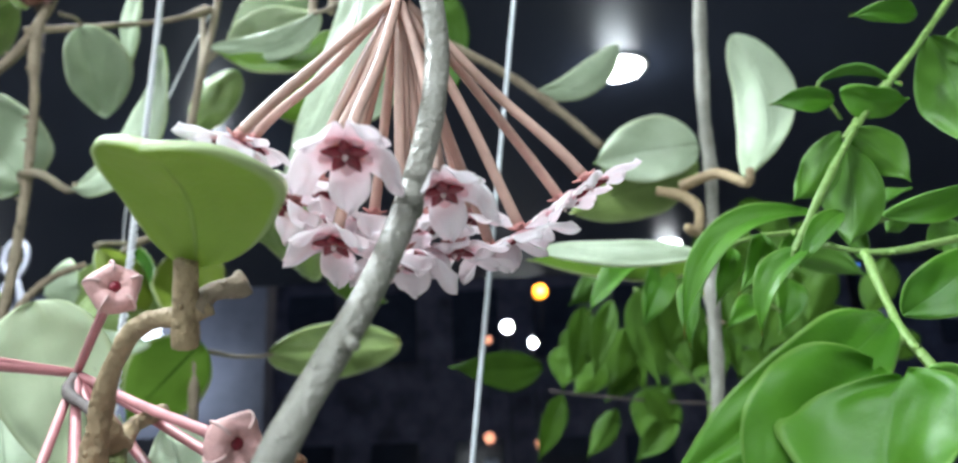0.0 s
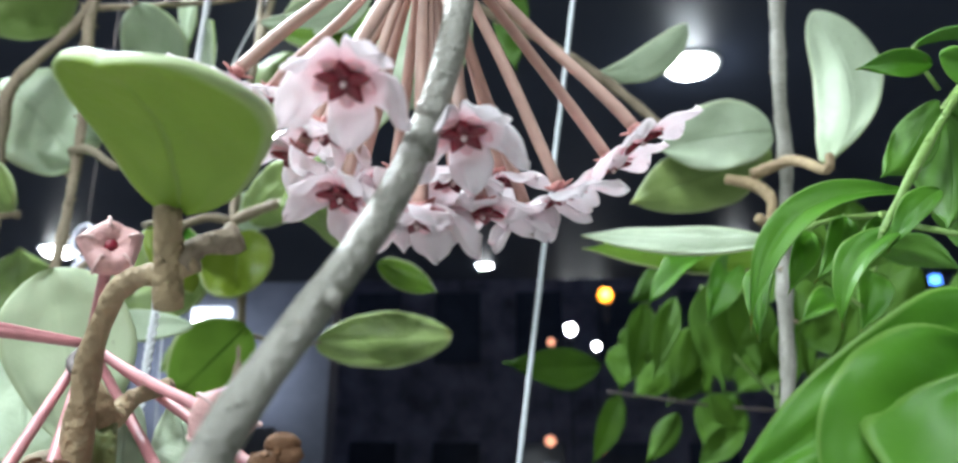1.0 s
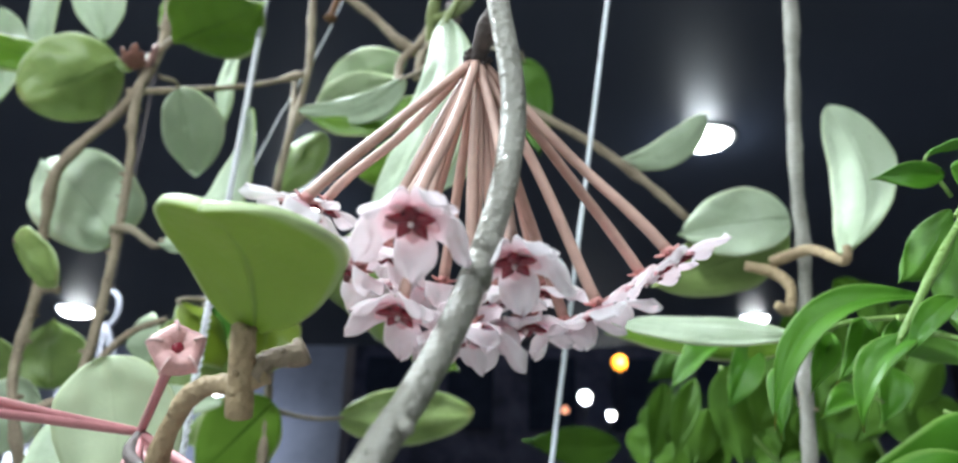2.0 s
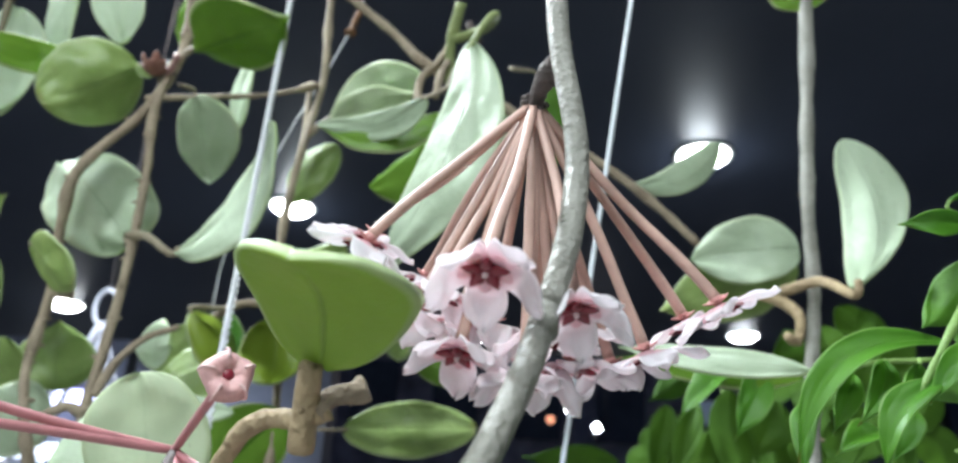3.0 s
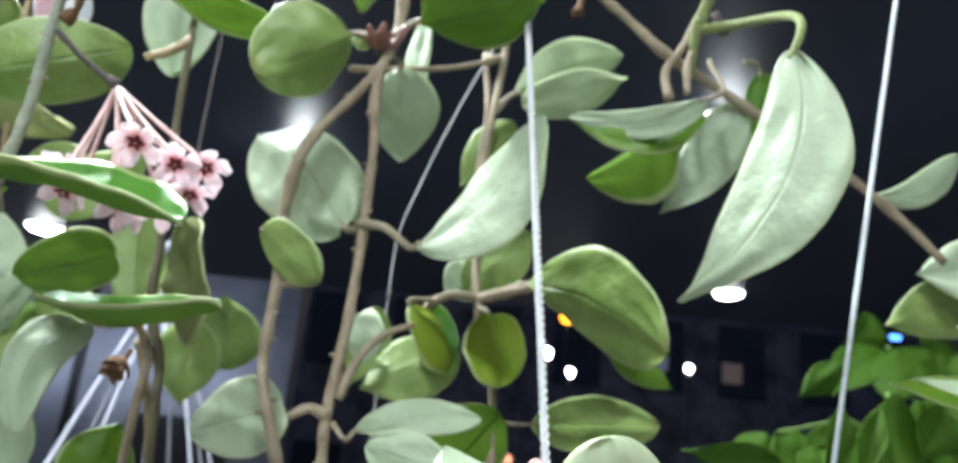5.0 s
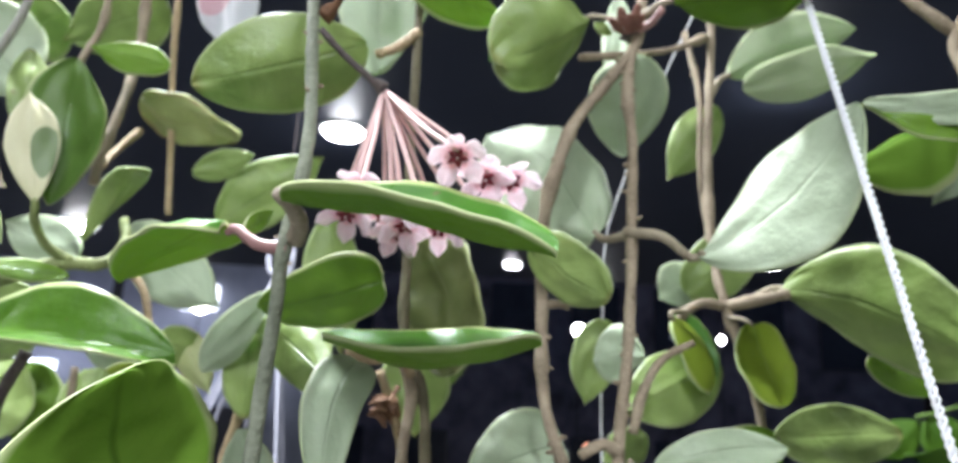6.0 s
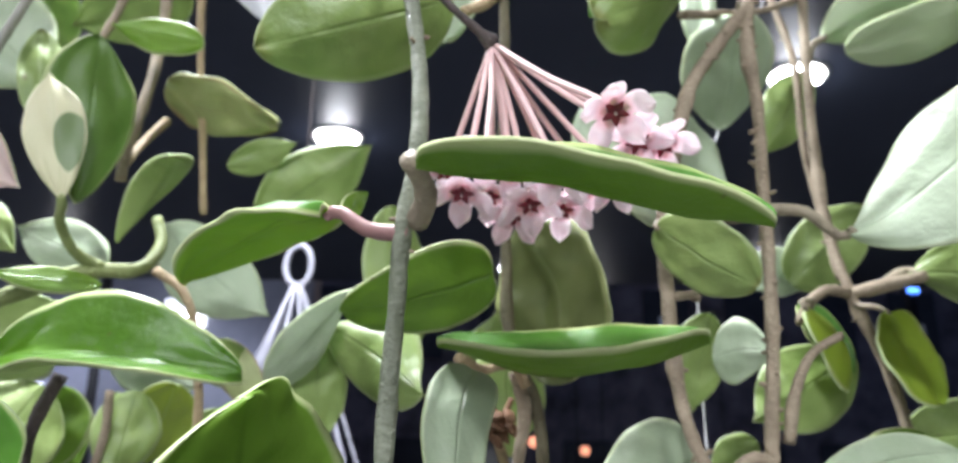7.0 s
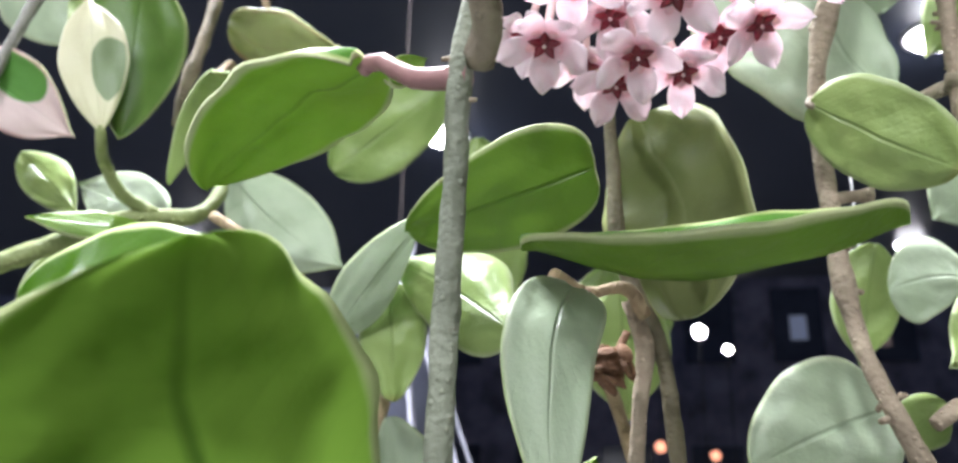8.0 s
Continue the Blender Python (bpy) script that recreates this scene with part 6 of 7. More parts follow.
leaf(bush, (0.0620, 0.1060, 1.6180), (0.0540, 0.1000, 1.5950), 0.0235, (-0.6851, -0.6986, 0.2066), kind="bush", curl=-0.1, point=0.3, bend=-0.05, fold=20, wave=0.14, quilt=0.09, full=0.75, wide=0.42, thick=0.0005)
leaf(bush, (0.0522, 0.1200, 1.6123), (0.0407, 0.1200, 1.6071), 0.0051, (-0.0481, -0.9931, 0.1067), kind="bush", curl=-0.1, point=0.3, bend=-0.05, fold=20, wave=0.14, quilt=0.09, full=0.75, wide=0.42, thick=0.0005)
leaf(bush, (0.0728, 0.1200, 1.6204), (0.0818, 0.1200, 1.6111), 0.0099, (-0.3045, -0.9057, -0.2950), kind="bush", curl=-0.1, point=0.3, bend=-0.05, fold=20, wave=0.14, quilt=0.09, full=0.75, wide=0.42, thick=0.0005)
leaf(bush, (0.1398, 0.2000, 1.7123), (0.1533, 0.2000, 1.7272), 0.0103, (0.1044, 0.99, -0.0947), kind="bush", curl=-0.1, point=0.3, bend=-0.05, fold=20, wave=0.14, quilt=0.09, full=0.75, wide=0.42, thick=0.0005)
leaf(bush, (0.1259, 0.2100, 1.6752), (0.1175, 0.2100, 1.6668), 0.0063, (0.1262, 0.9842, -0.1239), kind="bush", curl=-0.1, point=0.3, bend=-0.05, fold=20, wave=0.14, quilt=0.09, full=0.75, wide=0.42, thick=0.0005)
leaf(bush, (0.1374, 0.2200, 1.6726), (0.1418, 0.2200, 1.6616), 0.0101, (0.5106, 0.8355, 0.2030), kind="bush", curl=-0.1, point=0.3, bend=-0.05, fold=20, wave=0.14, quilt=0.09, full=0.75, wide=0.42, thick=0.0005)
stem("stem", bush, [(0.1808, 0.4800, 1.5944), (0.1454, 0.4800, 1.6431), (0.1137, 0.4800, 1.6799), (0.1023, 0.4800, 1.7136)], 0.00120, 0.00080, BUSHSTEM)
stem("stem", bush, [(0.1454, 0.4800, 1.6431), (0.1031, 0.4800, 1.6464), (0.0820, 0.4800, 1.6490), (0.0468, 0.4800, 1.6539)], 0.00080, 0.00060, DARKBARK)
stem("stem", bush, [(0.1808, 0.4800, 1.5944), (0.3000, 0.5500, 1.2000), (0.3300, 0.7000, 0.5000), (0.3600, 0.7400, 0.0000)], 0.00140, 0.00400, BUSHSTEM)
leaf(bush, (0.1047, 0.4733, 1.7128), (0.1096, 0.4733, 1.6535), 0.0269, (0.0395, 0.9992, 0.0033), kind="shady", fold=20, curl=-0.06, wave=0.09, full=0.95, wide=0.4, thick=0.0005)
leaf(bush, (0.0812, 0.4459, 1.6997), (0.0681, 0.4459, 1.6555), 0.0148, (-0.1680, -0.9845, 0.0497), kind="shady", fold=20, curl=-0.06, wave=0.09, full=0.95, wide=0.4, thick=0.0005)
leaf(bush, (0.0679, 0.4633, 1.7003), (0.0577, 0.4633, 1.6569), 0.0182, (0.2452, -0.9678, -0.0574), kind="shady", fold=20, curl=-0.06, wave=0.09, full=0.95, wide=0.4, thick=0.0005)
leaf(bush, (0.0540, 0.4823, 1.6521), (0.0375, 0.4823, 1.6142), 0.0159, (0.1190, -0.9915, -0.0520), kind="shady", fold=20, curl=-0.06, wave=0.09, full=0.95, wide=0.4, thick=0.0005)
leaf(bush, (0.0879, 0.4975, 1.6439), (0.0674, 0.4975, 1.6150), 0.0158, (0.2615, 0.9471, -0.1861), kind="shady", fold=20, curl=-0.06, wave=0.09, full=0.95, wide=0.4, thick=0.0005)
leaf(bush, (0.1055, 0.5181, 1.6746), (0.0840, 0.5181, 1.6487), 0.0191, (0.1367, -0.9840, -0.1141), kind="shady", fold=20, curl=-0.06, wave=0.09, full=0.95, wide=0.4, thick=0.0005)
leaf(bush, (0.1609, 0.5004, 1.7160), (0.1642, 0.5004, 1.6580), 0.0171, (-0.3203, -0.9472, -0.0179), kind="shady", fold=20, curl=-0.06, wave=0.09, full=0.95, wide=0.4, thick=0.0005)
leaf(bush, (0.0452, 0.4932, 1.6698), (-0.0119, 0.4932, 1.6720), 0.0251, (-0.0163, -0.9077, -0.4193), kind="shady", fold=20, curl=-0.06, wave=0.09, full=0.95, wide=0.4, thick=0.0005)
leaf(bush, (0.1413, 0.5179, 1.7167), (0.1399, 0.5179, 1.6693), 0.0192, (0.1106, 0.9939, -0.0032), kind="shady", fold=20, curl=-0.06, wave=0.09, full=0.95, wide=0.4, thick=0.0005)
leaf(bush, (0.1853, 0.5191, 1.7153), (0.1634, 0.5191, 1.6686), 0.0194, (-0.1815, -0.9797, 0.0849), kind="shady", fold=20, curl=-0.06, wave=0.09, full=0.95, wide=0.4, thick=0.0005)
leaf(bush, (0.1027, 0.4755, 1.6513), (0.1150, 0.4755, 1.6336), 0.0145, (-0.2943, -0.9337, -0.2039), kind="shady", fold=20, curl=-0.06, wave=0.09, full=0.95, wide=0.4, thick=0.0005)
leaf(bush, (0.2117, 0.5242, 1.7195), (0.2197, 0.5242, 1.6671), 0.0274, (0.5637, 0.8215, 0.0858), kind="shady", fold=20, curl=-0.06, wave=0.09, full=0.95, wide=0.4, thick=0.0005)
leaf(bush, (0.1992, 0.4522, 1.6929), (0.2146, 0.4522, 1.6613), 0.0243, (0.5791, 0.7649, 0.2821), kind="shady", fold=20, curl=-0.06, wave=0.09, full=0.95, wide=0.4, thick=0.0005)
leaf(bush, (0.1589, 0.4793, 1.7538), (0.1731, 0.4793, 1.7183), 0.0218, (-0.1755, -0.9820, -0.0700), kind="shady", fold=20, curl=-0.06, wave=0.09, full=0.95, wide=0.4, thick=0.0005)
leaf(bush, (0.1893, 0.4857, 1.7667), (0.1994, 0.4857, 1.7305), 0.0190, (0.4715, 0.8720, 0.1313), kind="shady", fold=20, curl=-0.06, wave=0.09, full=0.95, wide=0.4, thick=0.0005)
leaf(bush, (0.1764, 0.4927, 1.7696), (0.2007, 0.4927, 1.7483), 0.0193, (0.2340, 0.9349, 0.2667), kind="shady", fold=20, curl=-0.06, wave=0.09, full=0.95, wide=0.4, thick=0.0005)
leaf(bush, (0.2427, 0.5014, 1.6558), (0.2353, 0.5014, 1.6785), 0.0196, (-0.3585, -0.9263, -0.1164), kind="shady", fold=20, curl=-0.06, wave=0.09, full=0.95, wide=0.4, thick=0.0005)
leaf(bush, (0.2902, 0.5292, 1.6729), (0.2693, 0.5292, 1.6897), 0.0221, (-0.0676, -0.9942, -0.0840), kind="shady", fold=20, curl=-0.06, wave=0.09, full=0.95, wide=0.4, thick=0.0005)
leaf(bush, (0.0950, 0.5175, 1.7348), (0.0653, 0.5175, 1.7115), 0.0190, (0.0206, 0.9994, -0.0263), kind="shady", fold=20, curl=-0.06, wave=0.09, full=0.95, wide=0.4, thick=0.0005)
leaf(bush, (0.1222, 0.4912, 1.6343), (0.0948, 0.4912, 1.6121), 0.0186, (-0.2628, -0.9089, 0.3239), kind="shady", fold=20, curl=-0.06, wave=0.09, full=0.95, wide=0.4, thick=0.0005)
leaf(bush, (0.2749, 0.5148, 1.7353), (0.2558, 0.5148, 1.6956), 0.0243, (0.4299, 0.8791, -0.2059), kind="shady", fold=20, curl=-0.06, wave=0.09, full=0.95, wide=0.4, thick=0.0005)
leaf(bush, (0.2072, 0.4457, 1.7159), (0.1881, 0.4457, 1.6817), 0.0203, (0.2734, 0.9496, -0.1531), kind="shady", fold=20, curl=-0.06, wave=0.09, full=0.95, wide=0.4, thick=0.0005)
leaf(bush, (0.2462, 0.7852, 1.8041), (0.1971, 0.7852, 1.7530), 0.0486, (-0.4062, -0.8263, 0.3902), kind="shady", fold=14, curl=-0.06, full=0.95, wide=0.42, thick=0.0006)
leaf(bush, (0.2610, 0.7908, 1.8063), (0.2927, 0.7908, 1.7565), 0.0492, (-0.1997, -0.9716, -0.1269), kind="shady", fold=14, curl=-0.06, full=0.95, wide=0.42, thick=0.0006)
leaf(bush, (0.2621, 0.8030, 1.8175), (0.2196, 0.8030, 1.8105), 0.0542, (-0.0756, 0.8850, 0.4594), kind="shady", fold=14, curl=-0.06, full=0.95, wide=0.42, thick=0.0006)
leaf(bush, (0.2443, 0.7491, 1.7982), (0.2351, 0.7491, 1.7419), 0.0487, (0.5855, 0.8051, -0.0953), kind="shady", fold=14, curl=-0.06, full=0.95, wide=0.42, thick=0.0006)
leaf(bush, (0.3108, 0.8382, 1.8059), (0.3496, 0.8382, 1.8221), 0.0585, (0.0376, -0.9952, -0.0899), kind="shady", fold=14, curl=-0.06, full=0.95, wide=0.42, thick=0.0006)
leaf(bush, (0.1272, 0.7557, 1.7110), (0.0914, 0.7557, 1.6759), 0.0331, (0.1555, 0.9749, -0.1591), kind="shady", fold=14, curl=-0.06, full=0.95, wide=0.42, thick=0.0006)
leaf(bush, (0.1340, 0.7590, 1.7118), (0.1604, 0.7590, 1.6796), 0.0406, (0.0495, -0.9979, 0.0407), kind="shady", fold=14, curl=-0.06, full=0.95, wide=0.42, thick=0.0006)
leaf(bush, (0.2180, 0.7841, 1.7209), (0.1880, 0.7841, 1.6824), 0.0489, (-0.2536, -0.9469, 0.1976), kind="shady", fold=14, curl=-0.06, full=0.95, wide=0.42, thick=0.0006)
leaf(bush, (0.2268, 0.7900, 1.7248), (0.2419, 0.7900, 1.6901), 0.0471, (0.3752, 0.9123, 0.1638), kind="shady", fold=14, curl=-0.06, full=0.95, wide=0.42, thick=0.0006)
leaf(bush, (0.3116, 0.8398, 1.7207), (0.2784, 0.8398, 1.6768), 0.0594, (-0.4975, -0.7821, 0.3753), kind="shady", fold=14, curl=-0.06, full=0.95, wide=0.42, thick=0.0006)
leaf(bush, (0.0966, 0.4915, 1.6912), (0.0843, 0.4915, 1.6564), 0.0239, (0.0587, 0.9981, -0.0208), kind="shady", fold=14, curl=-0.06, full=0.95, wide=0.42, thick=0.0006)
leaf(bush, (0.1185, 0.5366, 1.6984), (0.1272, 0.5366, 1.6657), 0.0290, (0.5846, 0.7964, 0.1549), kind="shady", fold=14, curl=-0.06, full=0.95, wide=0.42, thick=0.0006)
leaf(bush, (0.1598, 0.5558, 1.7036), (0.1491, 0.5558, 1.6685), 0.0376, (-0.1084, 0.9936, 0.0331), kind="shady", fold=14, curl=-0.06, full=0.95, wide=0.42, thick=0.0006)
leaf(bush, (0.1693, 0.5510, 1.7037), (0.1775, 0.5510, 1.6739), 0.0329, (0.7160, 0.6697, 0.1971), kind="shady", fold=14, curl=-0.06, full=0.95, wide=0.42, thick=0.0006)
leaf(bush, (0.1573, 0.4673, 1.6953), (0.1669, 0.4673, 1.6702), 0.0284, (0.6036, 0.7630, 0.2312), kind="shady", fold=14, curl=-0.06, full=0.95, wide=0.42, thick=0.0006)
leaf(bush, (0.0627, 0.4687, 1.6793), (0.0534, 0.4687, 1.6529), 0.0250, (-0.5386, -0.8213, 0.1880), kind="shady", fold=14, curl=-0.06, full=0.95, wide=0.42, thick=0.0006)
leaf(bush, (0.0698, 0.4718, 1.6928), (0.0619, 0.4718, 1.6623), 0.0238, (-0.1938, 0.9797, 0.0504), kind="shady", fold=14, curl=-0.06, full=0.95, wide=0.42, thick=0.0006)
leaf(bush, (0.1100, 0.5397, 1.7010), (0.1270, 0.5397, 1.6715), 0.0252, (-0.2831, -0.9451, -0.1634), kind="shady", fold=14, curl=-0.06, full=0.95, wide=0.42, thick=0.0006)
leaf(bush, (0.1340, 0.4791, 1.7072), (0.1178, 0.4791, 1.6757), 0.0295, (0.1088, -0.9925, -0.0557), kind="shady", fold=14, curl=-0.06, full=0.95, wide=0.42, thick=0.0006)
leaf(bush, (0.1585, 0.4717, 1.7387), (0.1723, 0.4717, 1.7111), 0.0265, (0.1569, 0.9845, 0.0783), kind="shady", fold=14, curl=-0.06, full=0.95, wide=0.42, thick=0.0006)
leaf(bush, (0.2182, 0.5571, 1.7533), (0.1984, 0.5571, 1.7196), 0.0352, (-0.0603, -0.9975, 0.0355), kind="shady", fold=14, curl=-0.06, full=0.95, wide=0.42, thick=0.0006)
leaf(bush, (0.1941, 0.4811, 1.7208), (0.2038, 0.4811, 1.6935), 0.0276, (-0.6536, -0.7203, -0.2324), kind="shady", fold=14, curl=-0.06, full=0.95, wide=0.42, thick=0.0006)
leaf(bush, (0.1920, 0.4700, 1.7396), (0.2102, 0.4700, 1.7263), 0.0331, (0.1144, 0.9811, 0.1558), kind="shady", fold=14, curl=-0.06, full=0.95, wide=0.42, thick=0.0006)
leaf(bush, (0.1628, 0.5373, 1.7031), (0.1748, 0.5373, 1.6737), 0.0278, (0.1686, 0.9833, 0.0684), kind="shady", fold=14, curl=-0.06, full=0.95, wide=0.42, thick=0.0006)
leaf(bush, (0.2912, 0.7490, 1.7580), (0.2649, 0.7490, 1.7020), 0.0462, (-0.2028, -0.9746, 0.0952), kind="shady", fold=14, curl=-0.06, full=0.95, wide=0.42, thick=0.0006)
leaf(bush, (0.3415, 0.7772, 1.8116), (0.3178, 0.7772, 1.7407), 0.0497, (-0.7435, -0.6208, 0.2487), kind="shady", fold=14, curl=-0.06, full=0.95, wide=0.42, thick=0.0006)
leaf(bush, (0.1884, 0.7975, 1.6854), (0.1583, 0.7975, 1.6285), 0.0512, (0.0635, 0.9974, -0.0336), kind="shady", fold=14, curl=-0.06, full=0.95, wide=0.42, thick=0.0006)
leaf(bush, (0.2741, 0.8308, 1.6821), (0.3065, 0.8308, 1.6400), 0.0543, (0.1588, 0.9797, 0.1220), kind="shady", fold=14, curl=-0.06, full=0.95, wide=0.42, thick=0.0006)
stem("stem", bush, [(0.3495, 0.8000, 1.5729), (0.2958, 0.8000, 1.7289), (0.2601, 0.8000, 1.8108)], 0.00200, 0.00140, BUSHSTEM)
stem("stem", bush, [(0.2384, 0.8200, 1.5602), (0.2337, 0.8200, 1.6898), (0.2387, 0.8200, 1.7307), (0.1579, 0.8200, 1.7203)], 0.00200, 0.00140, BUSHSTEM)
stem("stem", bush, [(0.3495, 0.8000, 1.5729), (0.3100, 0.8000, 1.3824), (0.3400, 0.7800, 0.7000), (0.3600, 0.7600, 0.0000)], 0.00300, 0.00500, BUSHSTEM)
stem("stem", bush, [(0.0929, 0.1400, 1.6058), (0.1700, 0.2400, 1.5000), (0.2600, 0.4500, 1.1000), (0.3300, 0.7000, 0.5000), (0.3500, 0.7400, 0.0000)], 0.00120, 0.00400, BUSHSTEM)
dry_bud(vine_i, (-0.2650, 0.3160, 1.6780), (-0.2690, 0.3140, 1.6700), 0.0060, DRY)
stem("node", vine_i, [(-0.2800, 0.2980, 1.6870), (-0.2740, 0.3060, 1.6850), (-0.2640, 0.3140, 1.6870), (-0.2610, 0.3180, 1.6820)], 0.00110, 0.00180, TANBARK, knots=0.5, wob=0.3)
leaf(vine_i, (-0.2657, 0.3720, 1.7022), (-0.2639, 0.3750, 1.6629), 0.0292, (-0.2171, 0.9740, 0.0644), fold=10)
stem("stem", vine_i, [(-0.2760, 0.3450, 1.6862), (-0.2685, 0.3450, 1.6670), (-0.2606, 0.3450, 1.6346), (-0.2606, 0.3450, 1.2846)], 0.00170, 0.00170, TANBARK)
stem("stub", vine_c, [(-0.0977, 0.3300, 1.8631), (-0.1003, 0.3300, 1.8548), (-0.1009, 0.3300, 1.8507)], 0.00160, 0.00200, DRY, knots=0.8, wob=0.5)
stem("stub", vine_c, [(-0.0364, 0.3200, 1.8381), (-0.0397, 0.3180, 1.8441), (-0.0415, 0.3180, 1.8485)], 0.00140, 0.00180, DARKBARK, knots=0.8, wob=0.5)
stem("stub", vine_h, [(-0.2918, 0.2620, 1.7867), (-0.2873, 0.2600, 1.7906), (-0.2857, 0.2580, 1.7955)], 0.00160, 0.00200, DRY, knots=0.8, wob=0.5)
cord_c = thing("hanging_cord", "very thin pale thread looping between the vines", "cord", "hanging cords")
stem("cord", cord_c, [(-0.1411, 0.4300, 2.4100), (-0.1385, 0.4200, 1.8862), (-0.1490, 0.4200, 1.8618), (-0.1604, 0.4200, 1.8325), (-0.1737, 0.4200, 1.7934), (-0.1811, 0.4200, 1.7684), (-0.1831, 0.4200, 1.7252), (-0.1828, 0.4200, 1.6636), (-0.1795, 0.4200, 1.6073)], 0.00040, 0.00040, STRING, knots=0, wob=0, sides=5)
hanging_pot = thing("plant_pot", "dark plastic hanging plant pot on white cords", "plant pot")
for k in range(10):
    a = 2 * math.pi * k / 10 + 0.2
    way = Vector((math.cos(a), math.sin(a), 0))
    top = Vector((-0.436, 0.760, 1.808))
    stem("cord", hanging_pot, [top + way * 0.004, top + way * 0.052 + Vector((0, 0, -0.126)), top + way * 0.110 + Vector((0, 0, -0.296)), top + way * 0.158 + Vector((0, 0, -0.446))], 0.00150, 0.00150, HANGER, knots=0, wob=0.03, sides=6)
stem("loop", hanging_pot, [(-0.4360, 0.7600, 1.8090), (-0.4295, 0.7600, 1.8124), (-0.4255, 0.7600, 1.8214), (-0.4255, 0.7600, 1.8326), (-0.4295, 0.7600, 1.8416), (-0.4360, 0.7600, 1.8450), (-0.4425, 0.7600, 1.8416), (-0.4465, 0.7600, 1.8326), (-0.4465, 0.7600, 1.8214), (-0.4425, 0.7600, 1.8124), (-0.4360, 0.7600, 1.8090)], 0.00260, 0.00260, HANGER, knots=0, wob=0.05)
stem("hook", hanging_pot, [(-0.4360, 0.7600, 1.8420), (-0.4360, 0.7600, 2.1000), (-0.4360, 0.7600, 2.4100)], 0.00040, 0.00040, DARKBARK, knots=0, wob=0, sides=5)
pot(hanging_pot, (-0.436, 0.760, 1.362))
stem("stub", vine_a, [(-0.2166, 0.3258, 1.7105), (-0.2106, 0.3258, 1.7113), (-0.2067, 0.3258, 1.7112)], 0.00160, 0.00140, BARK, knots=0.6)
leaf(vine_a, (-0.2616, 0.4200, 1.6853), (-0.2679, 0.4200, 1.7242), 0.0419, (-0.4008, 0.9139, -0.0649), fold=8)
leaf(vine_i, (-0.3135, 0.4000, 1.7636), (-0.3019, 0.4000, 1.6980), 0.0282, (-0.4791, 0.8737, -0.0843), fold=8)
leaf(vine_j, (-0.3834, 0.4150, 1.7094), (-0.3622, 0.4100, 1.6783), 0.0170, (-0.0929, 0.9712, -0.2195), kind="faded", fold=18, curl=0.08)
leaf(vine_j, (-0.4679, 0.3800, 1.6985), (-0.4334, 0.3850, 1.7167), 0.0316, (-0.2669, 0.9308, 0.2497), fold=10)
leaf(vine_i, (-0.2059, 0.3400, 1.6246), (-0.2334, 0.3300, 1.6358), 0.0166, (0.3419, -0.9397, -0.0003), kind="fresh", fold=8)
leaf(vine_i, (-0.2799, 0.3300, 1.6212), (-0.2735, 0.3400, 1.6517), 0.0298, (-0.5896, 0.7959, -0.1377), kind="green", fold=8)
stem("node", vine_a, [(-0.1878, 0.3250, 1.8282), (-0.1854, 0.3220, 1.8226), (-0.1840, 0.3220, 1.8183)], 0.00300, 0.00260, DARKBARK, knots=0.8, wob=0.5)
stem("petiole", vine_a, [(-0.1849, 0.3200, 1.8202), (-0.1793, 0.3160, 1.8205), (-0.1754, 0.3100, 1.8240)], 0.00170, 0.00150, PETIOLE)
leaf(vine_b, (-0.1207, 0.3700, 1.6715), (-0.1485, 0.3600, 1.6363), 0.0370, (-0.4013, 0.9142, 0.0567), kind="deep", fold=8)
leaf(vine_j, (-0.4687, 0.4400, 1.7182), (-0.5128, 0.4500, 1.7004), 0.0410, (0.0481, 0.9170, 0.3960), fold=8)
leaf(vine_j, (-0.4459, 0.4500, 1.7160), (-0.4020, 0.4500, 1.6922), 0.0340, (-0.0450, 0.9955, -0.0833), kind="pale", fold=8)
leaf(vine_j, (-0.4724, 0.4300, 1.6868), (-0.4416, 0.4300, 1.6554), 0.0350, (-0.2314, 0.9460, -0.2273), kind="deep", fold=8)
leaf(vine_j, (-0.4271, 0.4200, 1.6874), (-0.4161, 0.4200, 1.6640), 0.0118, (0.1541, 0.9854, 0.0722), kind="fresh", fold=20)
leaf(vine_j, (-0.3797, 0.4400, 1.6794), (-0.4038, 0.4400, 1.6553), 0.0276, (-0.1669, 0.9718, 0.1667), fold=8)
stem("stem", vine_j, [(-0.4094, 0.4100, 1.6871), (-0.4128, 0.4100, 1.6740), (-0.4150, 0.4100, 1.6538), (-0.4150, 0.4100, 1.3038)], 0.00180, 0.00180, BARK)
plant_tag = thing("plant_tag", "small frosted white plastic plant tag hanging on a thread", "plant tag")
leaf(plant_tag, (-0.3741, 0.3800, 1.8883), (-0.3666, 0.3800, 1.8388), 0.0294, (-0.2181, 0.9754, -0.0330), kind="tag", fold=3, cup=0.3, full=0.5, tipped=False, thick=0.0008, wave=0.02, quilt=0.01, name='tag_body')
stem("thread", plant_tag, [(-0.3739, 0.3800, 1.8870), (-0.3741, 0.3900, 2.4100)], 0.00050, 0.00050, TWINE, knots=0, wob=0, sides=5)

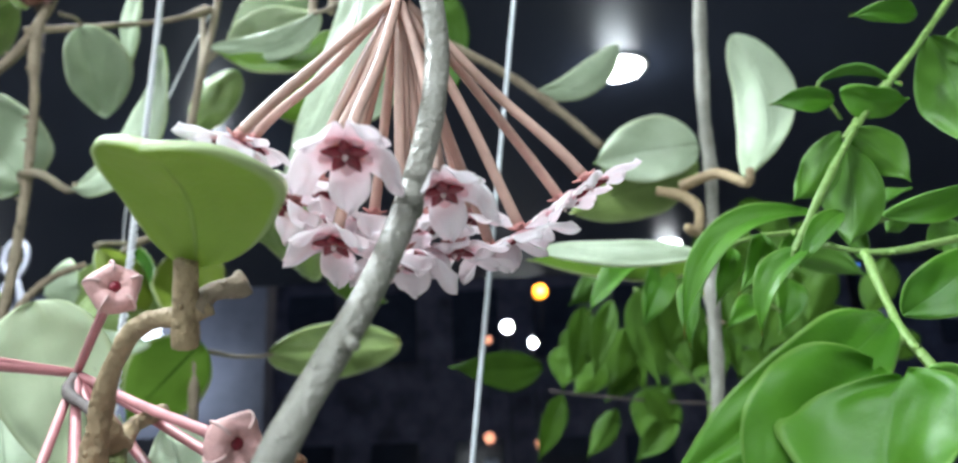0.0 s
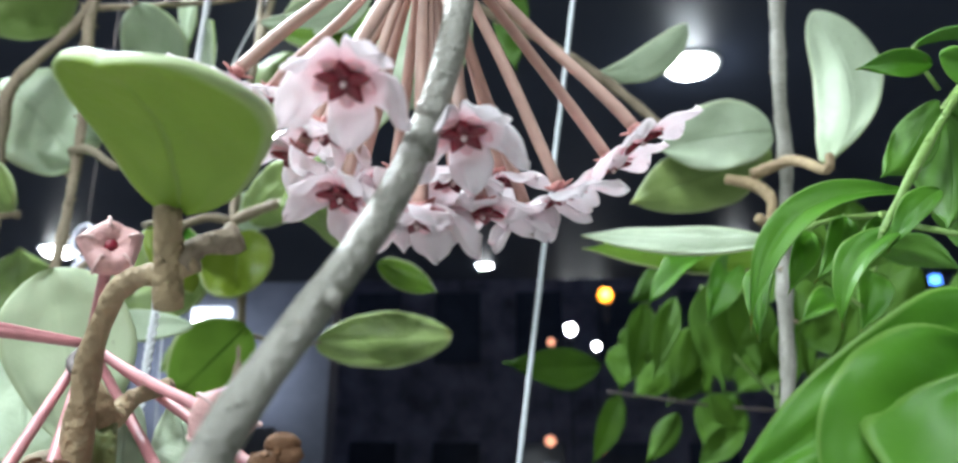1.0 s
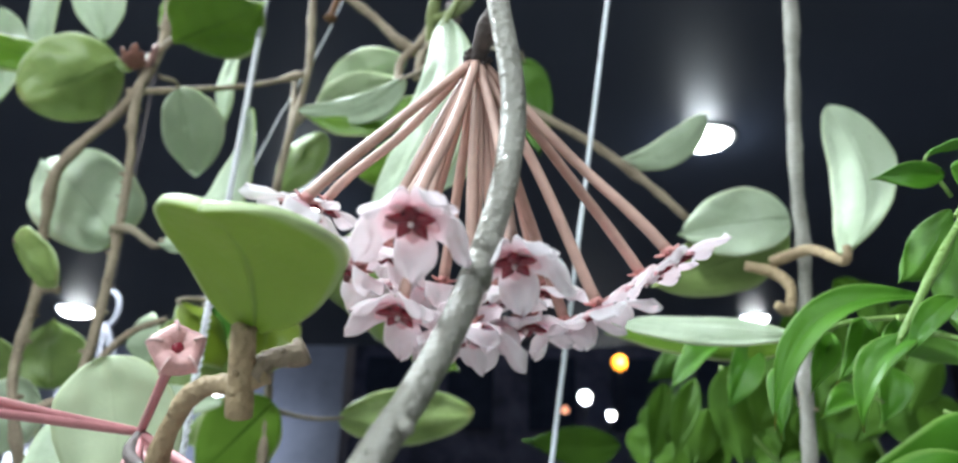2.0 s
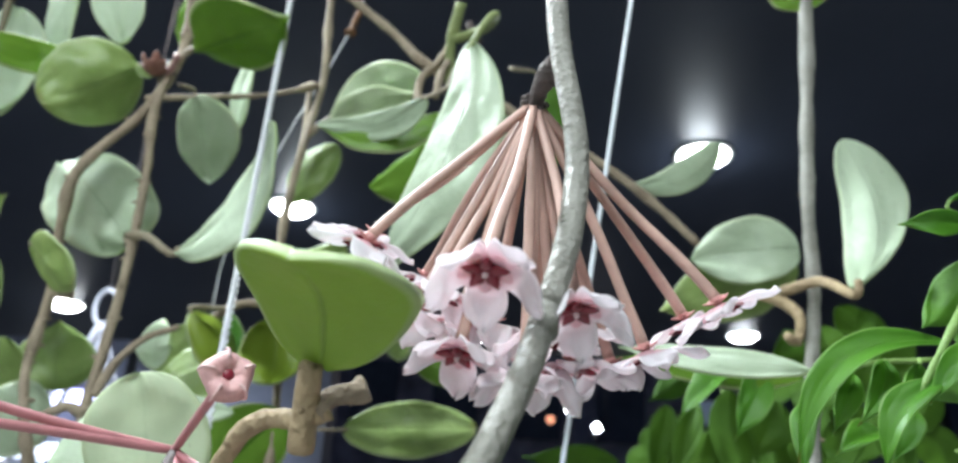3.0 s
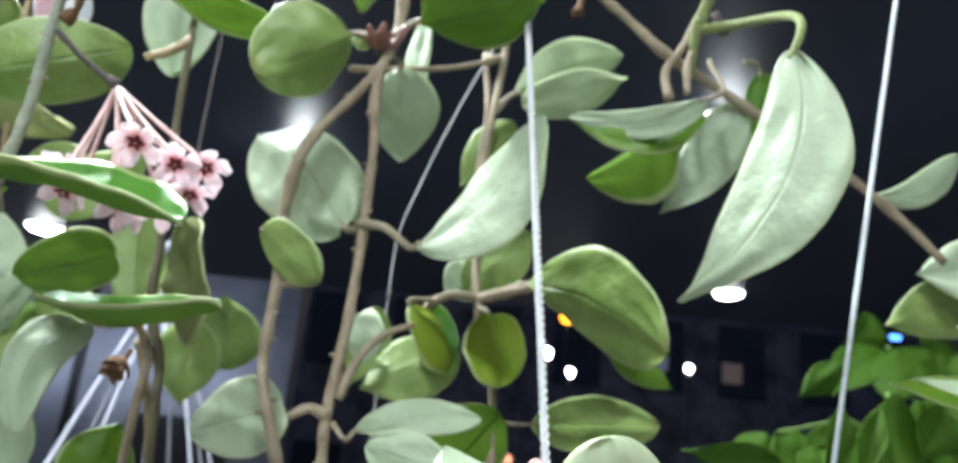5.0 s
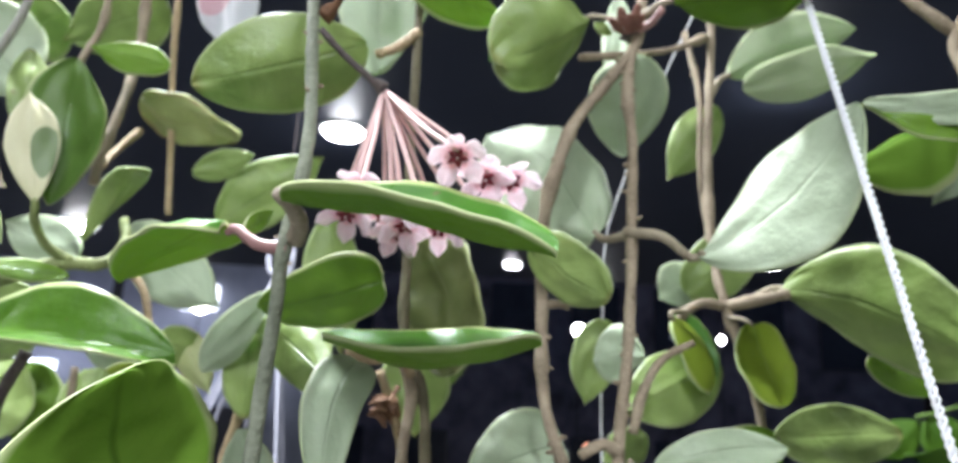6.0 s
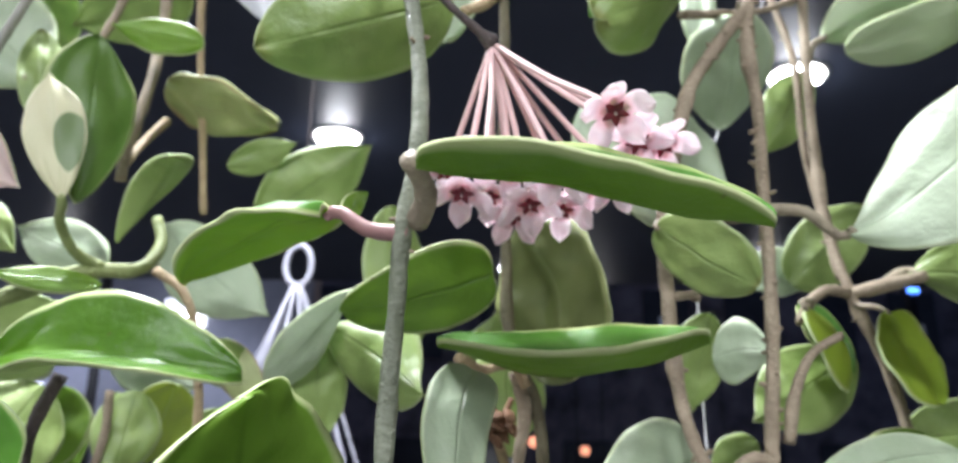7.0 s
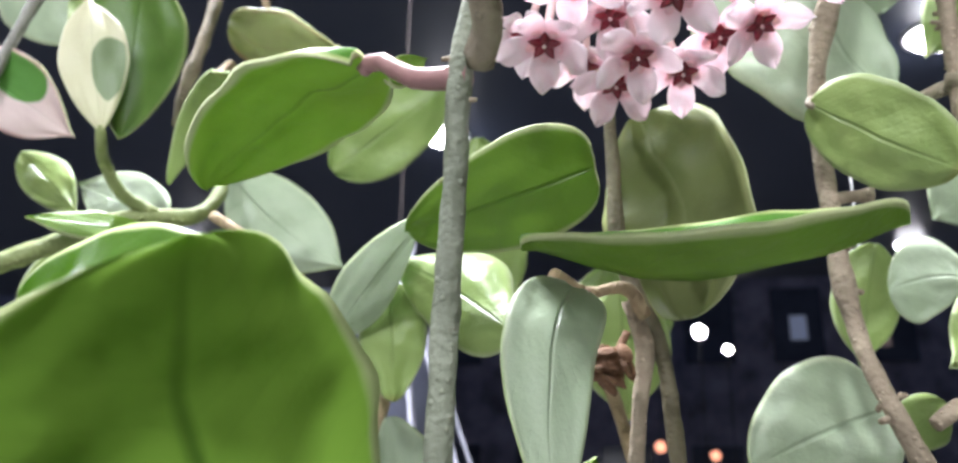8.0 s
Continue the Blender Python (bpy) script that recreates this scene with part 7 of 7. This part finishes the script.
def root_nubs(parent, pts, radius, count, seed):
    """Short blunt aerial roots that stand off a stem in small groups."""
    rng = random.Random(seed)
    line = spline(pts)
    for _ in range(count):
        k = rng.randrange(2, len(line) - 2)
        ahead = (line[k + 1] - line[k - 1]).normalized()
        out = Matrix.Rotation(rng.random() * 6.28, 3, ahead) @ ahead.orthogonal().normalized()
        p = line[k]
        reach = radius + rng.uniform(0.0008, 0.0020)
        stem("root_nub", parent, [p, p + out * radius * 0.8, p + out * reach + ahead * rng.uniform(-0.0007, 0.0007)], radius * 0.42, radius * 0.22, BARK, knots=0.2, wob=0.3, sides=6)


root_nubs(vine_a, [(-0.1820, 0.3250, 1.8642), (-0.1805, 0.3250, 1.8391), (-0.1850, 0.3210, 1.8120), (-0.1955, 0.3243, 1.7977), (-0.2063, 0.3201, 1.7807), (-0.2132, 0.3146, 1.7610), (-0.2167, 0.3204, 1.7452), (-0.2166, 0.3258, 1.7105), (-0.2141, 0.3198, 1.6721), (-0.2079, 0.3178, 1.6540), (-0.2017, 0.3178, 1.6372)], 0.0024, 26, 3)
root_nubs(vine_a, [(-0.1850, 0.3210, 1.8120), (-0.1867, 0.3220, 1.7950), (-0.1848, 0.3230, 1.7759), (-0.1845, 0.3250, 1.7441), (-0.1847, 0.3250, 1.7181), (-0.1861, 0.3250, 1.6908), (-0.1887, 0.3250, 1.6623), (-0.1871, 0.3250, 1.6290)], 0.0022, 34, 4)
root_nubs(vine_b, [(-0.1354, 0.4000, 1.9133), (-0.1334, 0.4000, 1.8657), (-0.1365, 0.3950, 1.8304), (-0.1395, 0.3900, 1.7889), (-0.1382, 0.3850, 1.7432), (-0.1358, 0.3800, 1.7243), (-0.1271, 0.3750, 1.6931), (-0.1229, 0.3700, 1.6408)], 0.002, 22, 5)
root_nubs(vine_b, [(-0.1443, 0.4100, 1.8721), (-0.1401, 0.4000, 1.8324), (-0.1417, 0.3950, 1.7906), (-0.1370, 0.3850, 1.7312)], 0.0014, 14, 6)
root_nubs(vine_h, [(-0.2981, 0.2700, 1.8249), (-0.2954, 0.2620, 1.7937), (-0.2919, 0.2560, 1.7687), (-0.2888, 0.2510, 1.7463), (-0.2884, 0.2470, 1.7261), (-0.2910, 0.2470, 1.7069), (-0.2920, 0.2500, 1.6891), (-0.2929, 0.2500, 1.6700), (-0.2934, 0.2500, 1.6520)], 0.0018, 10, 7)
root_nubs(vine_c, [(-0.1304, 0.3400, 1.9093), (-0.0949, 0.3300, 1.8647), (-0.0793, 0.3300, 1.8511), (-0.0626, 0.3250, 1.8314), (-0.0378, 0.3350, 1.8221), (-0.0062, 0.3400, 1.8052), (0.0221, 0.3450, 1.7901), (0.0482, 0.3450, 1.7685), (0.0659, 0.3450, 1.7503)], 0.0022, 12, 8)
root_nubs(vine_d, [(0.1164, 0.3300, 1.8352), (0.1123, 0.3300, 1.7902), (0.1101, 0.3300, 1.7598), (0.1110, 0.3350, 1.7269), (0.1061, 0.3350, 1.6857), (0.1033, 0.3350, 1.6421)], 0.0026, 8, 9)
for k in range(12):
    bm = bmesh.new()
    a, h = 2.4 * k, k / 11
    m = Matrix.Translation((-0.1880, 0.3160, 1.8200)) @ Matrix.Rotation(a, 4, "Z") @ Matrix.Translation((0.0030 + 0.0035 * h, 0, 0.004 * h - 0.002)) @ Matrix.Rotation(-0.5 - 0.6 * h, 4, "Y")
    plump(bm, m, 0.0042, 0.0021, 0.0007)
    part("bract", bm, REDBRACT, vine_a, "dull red-brown bract at the leaf joint")
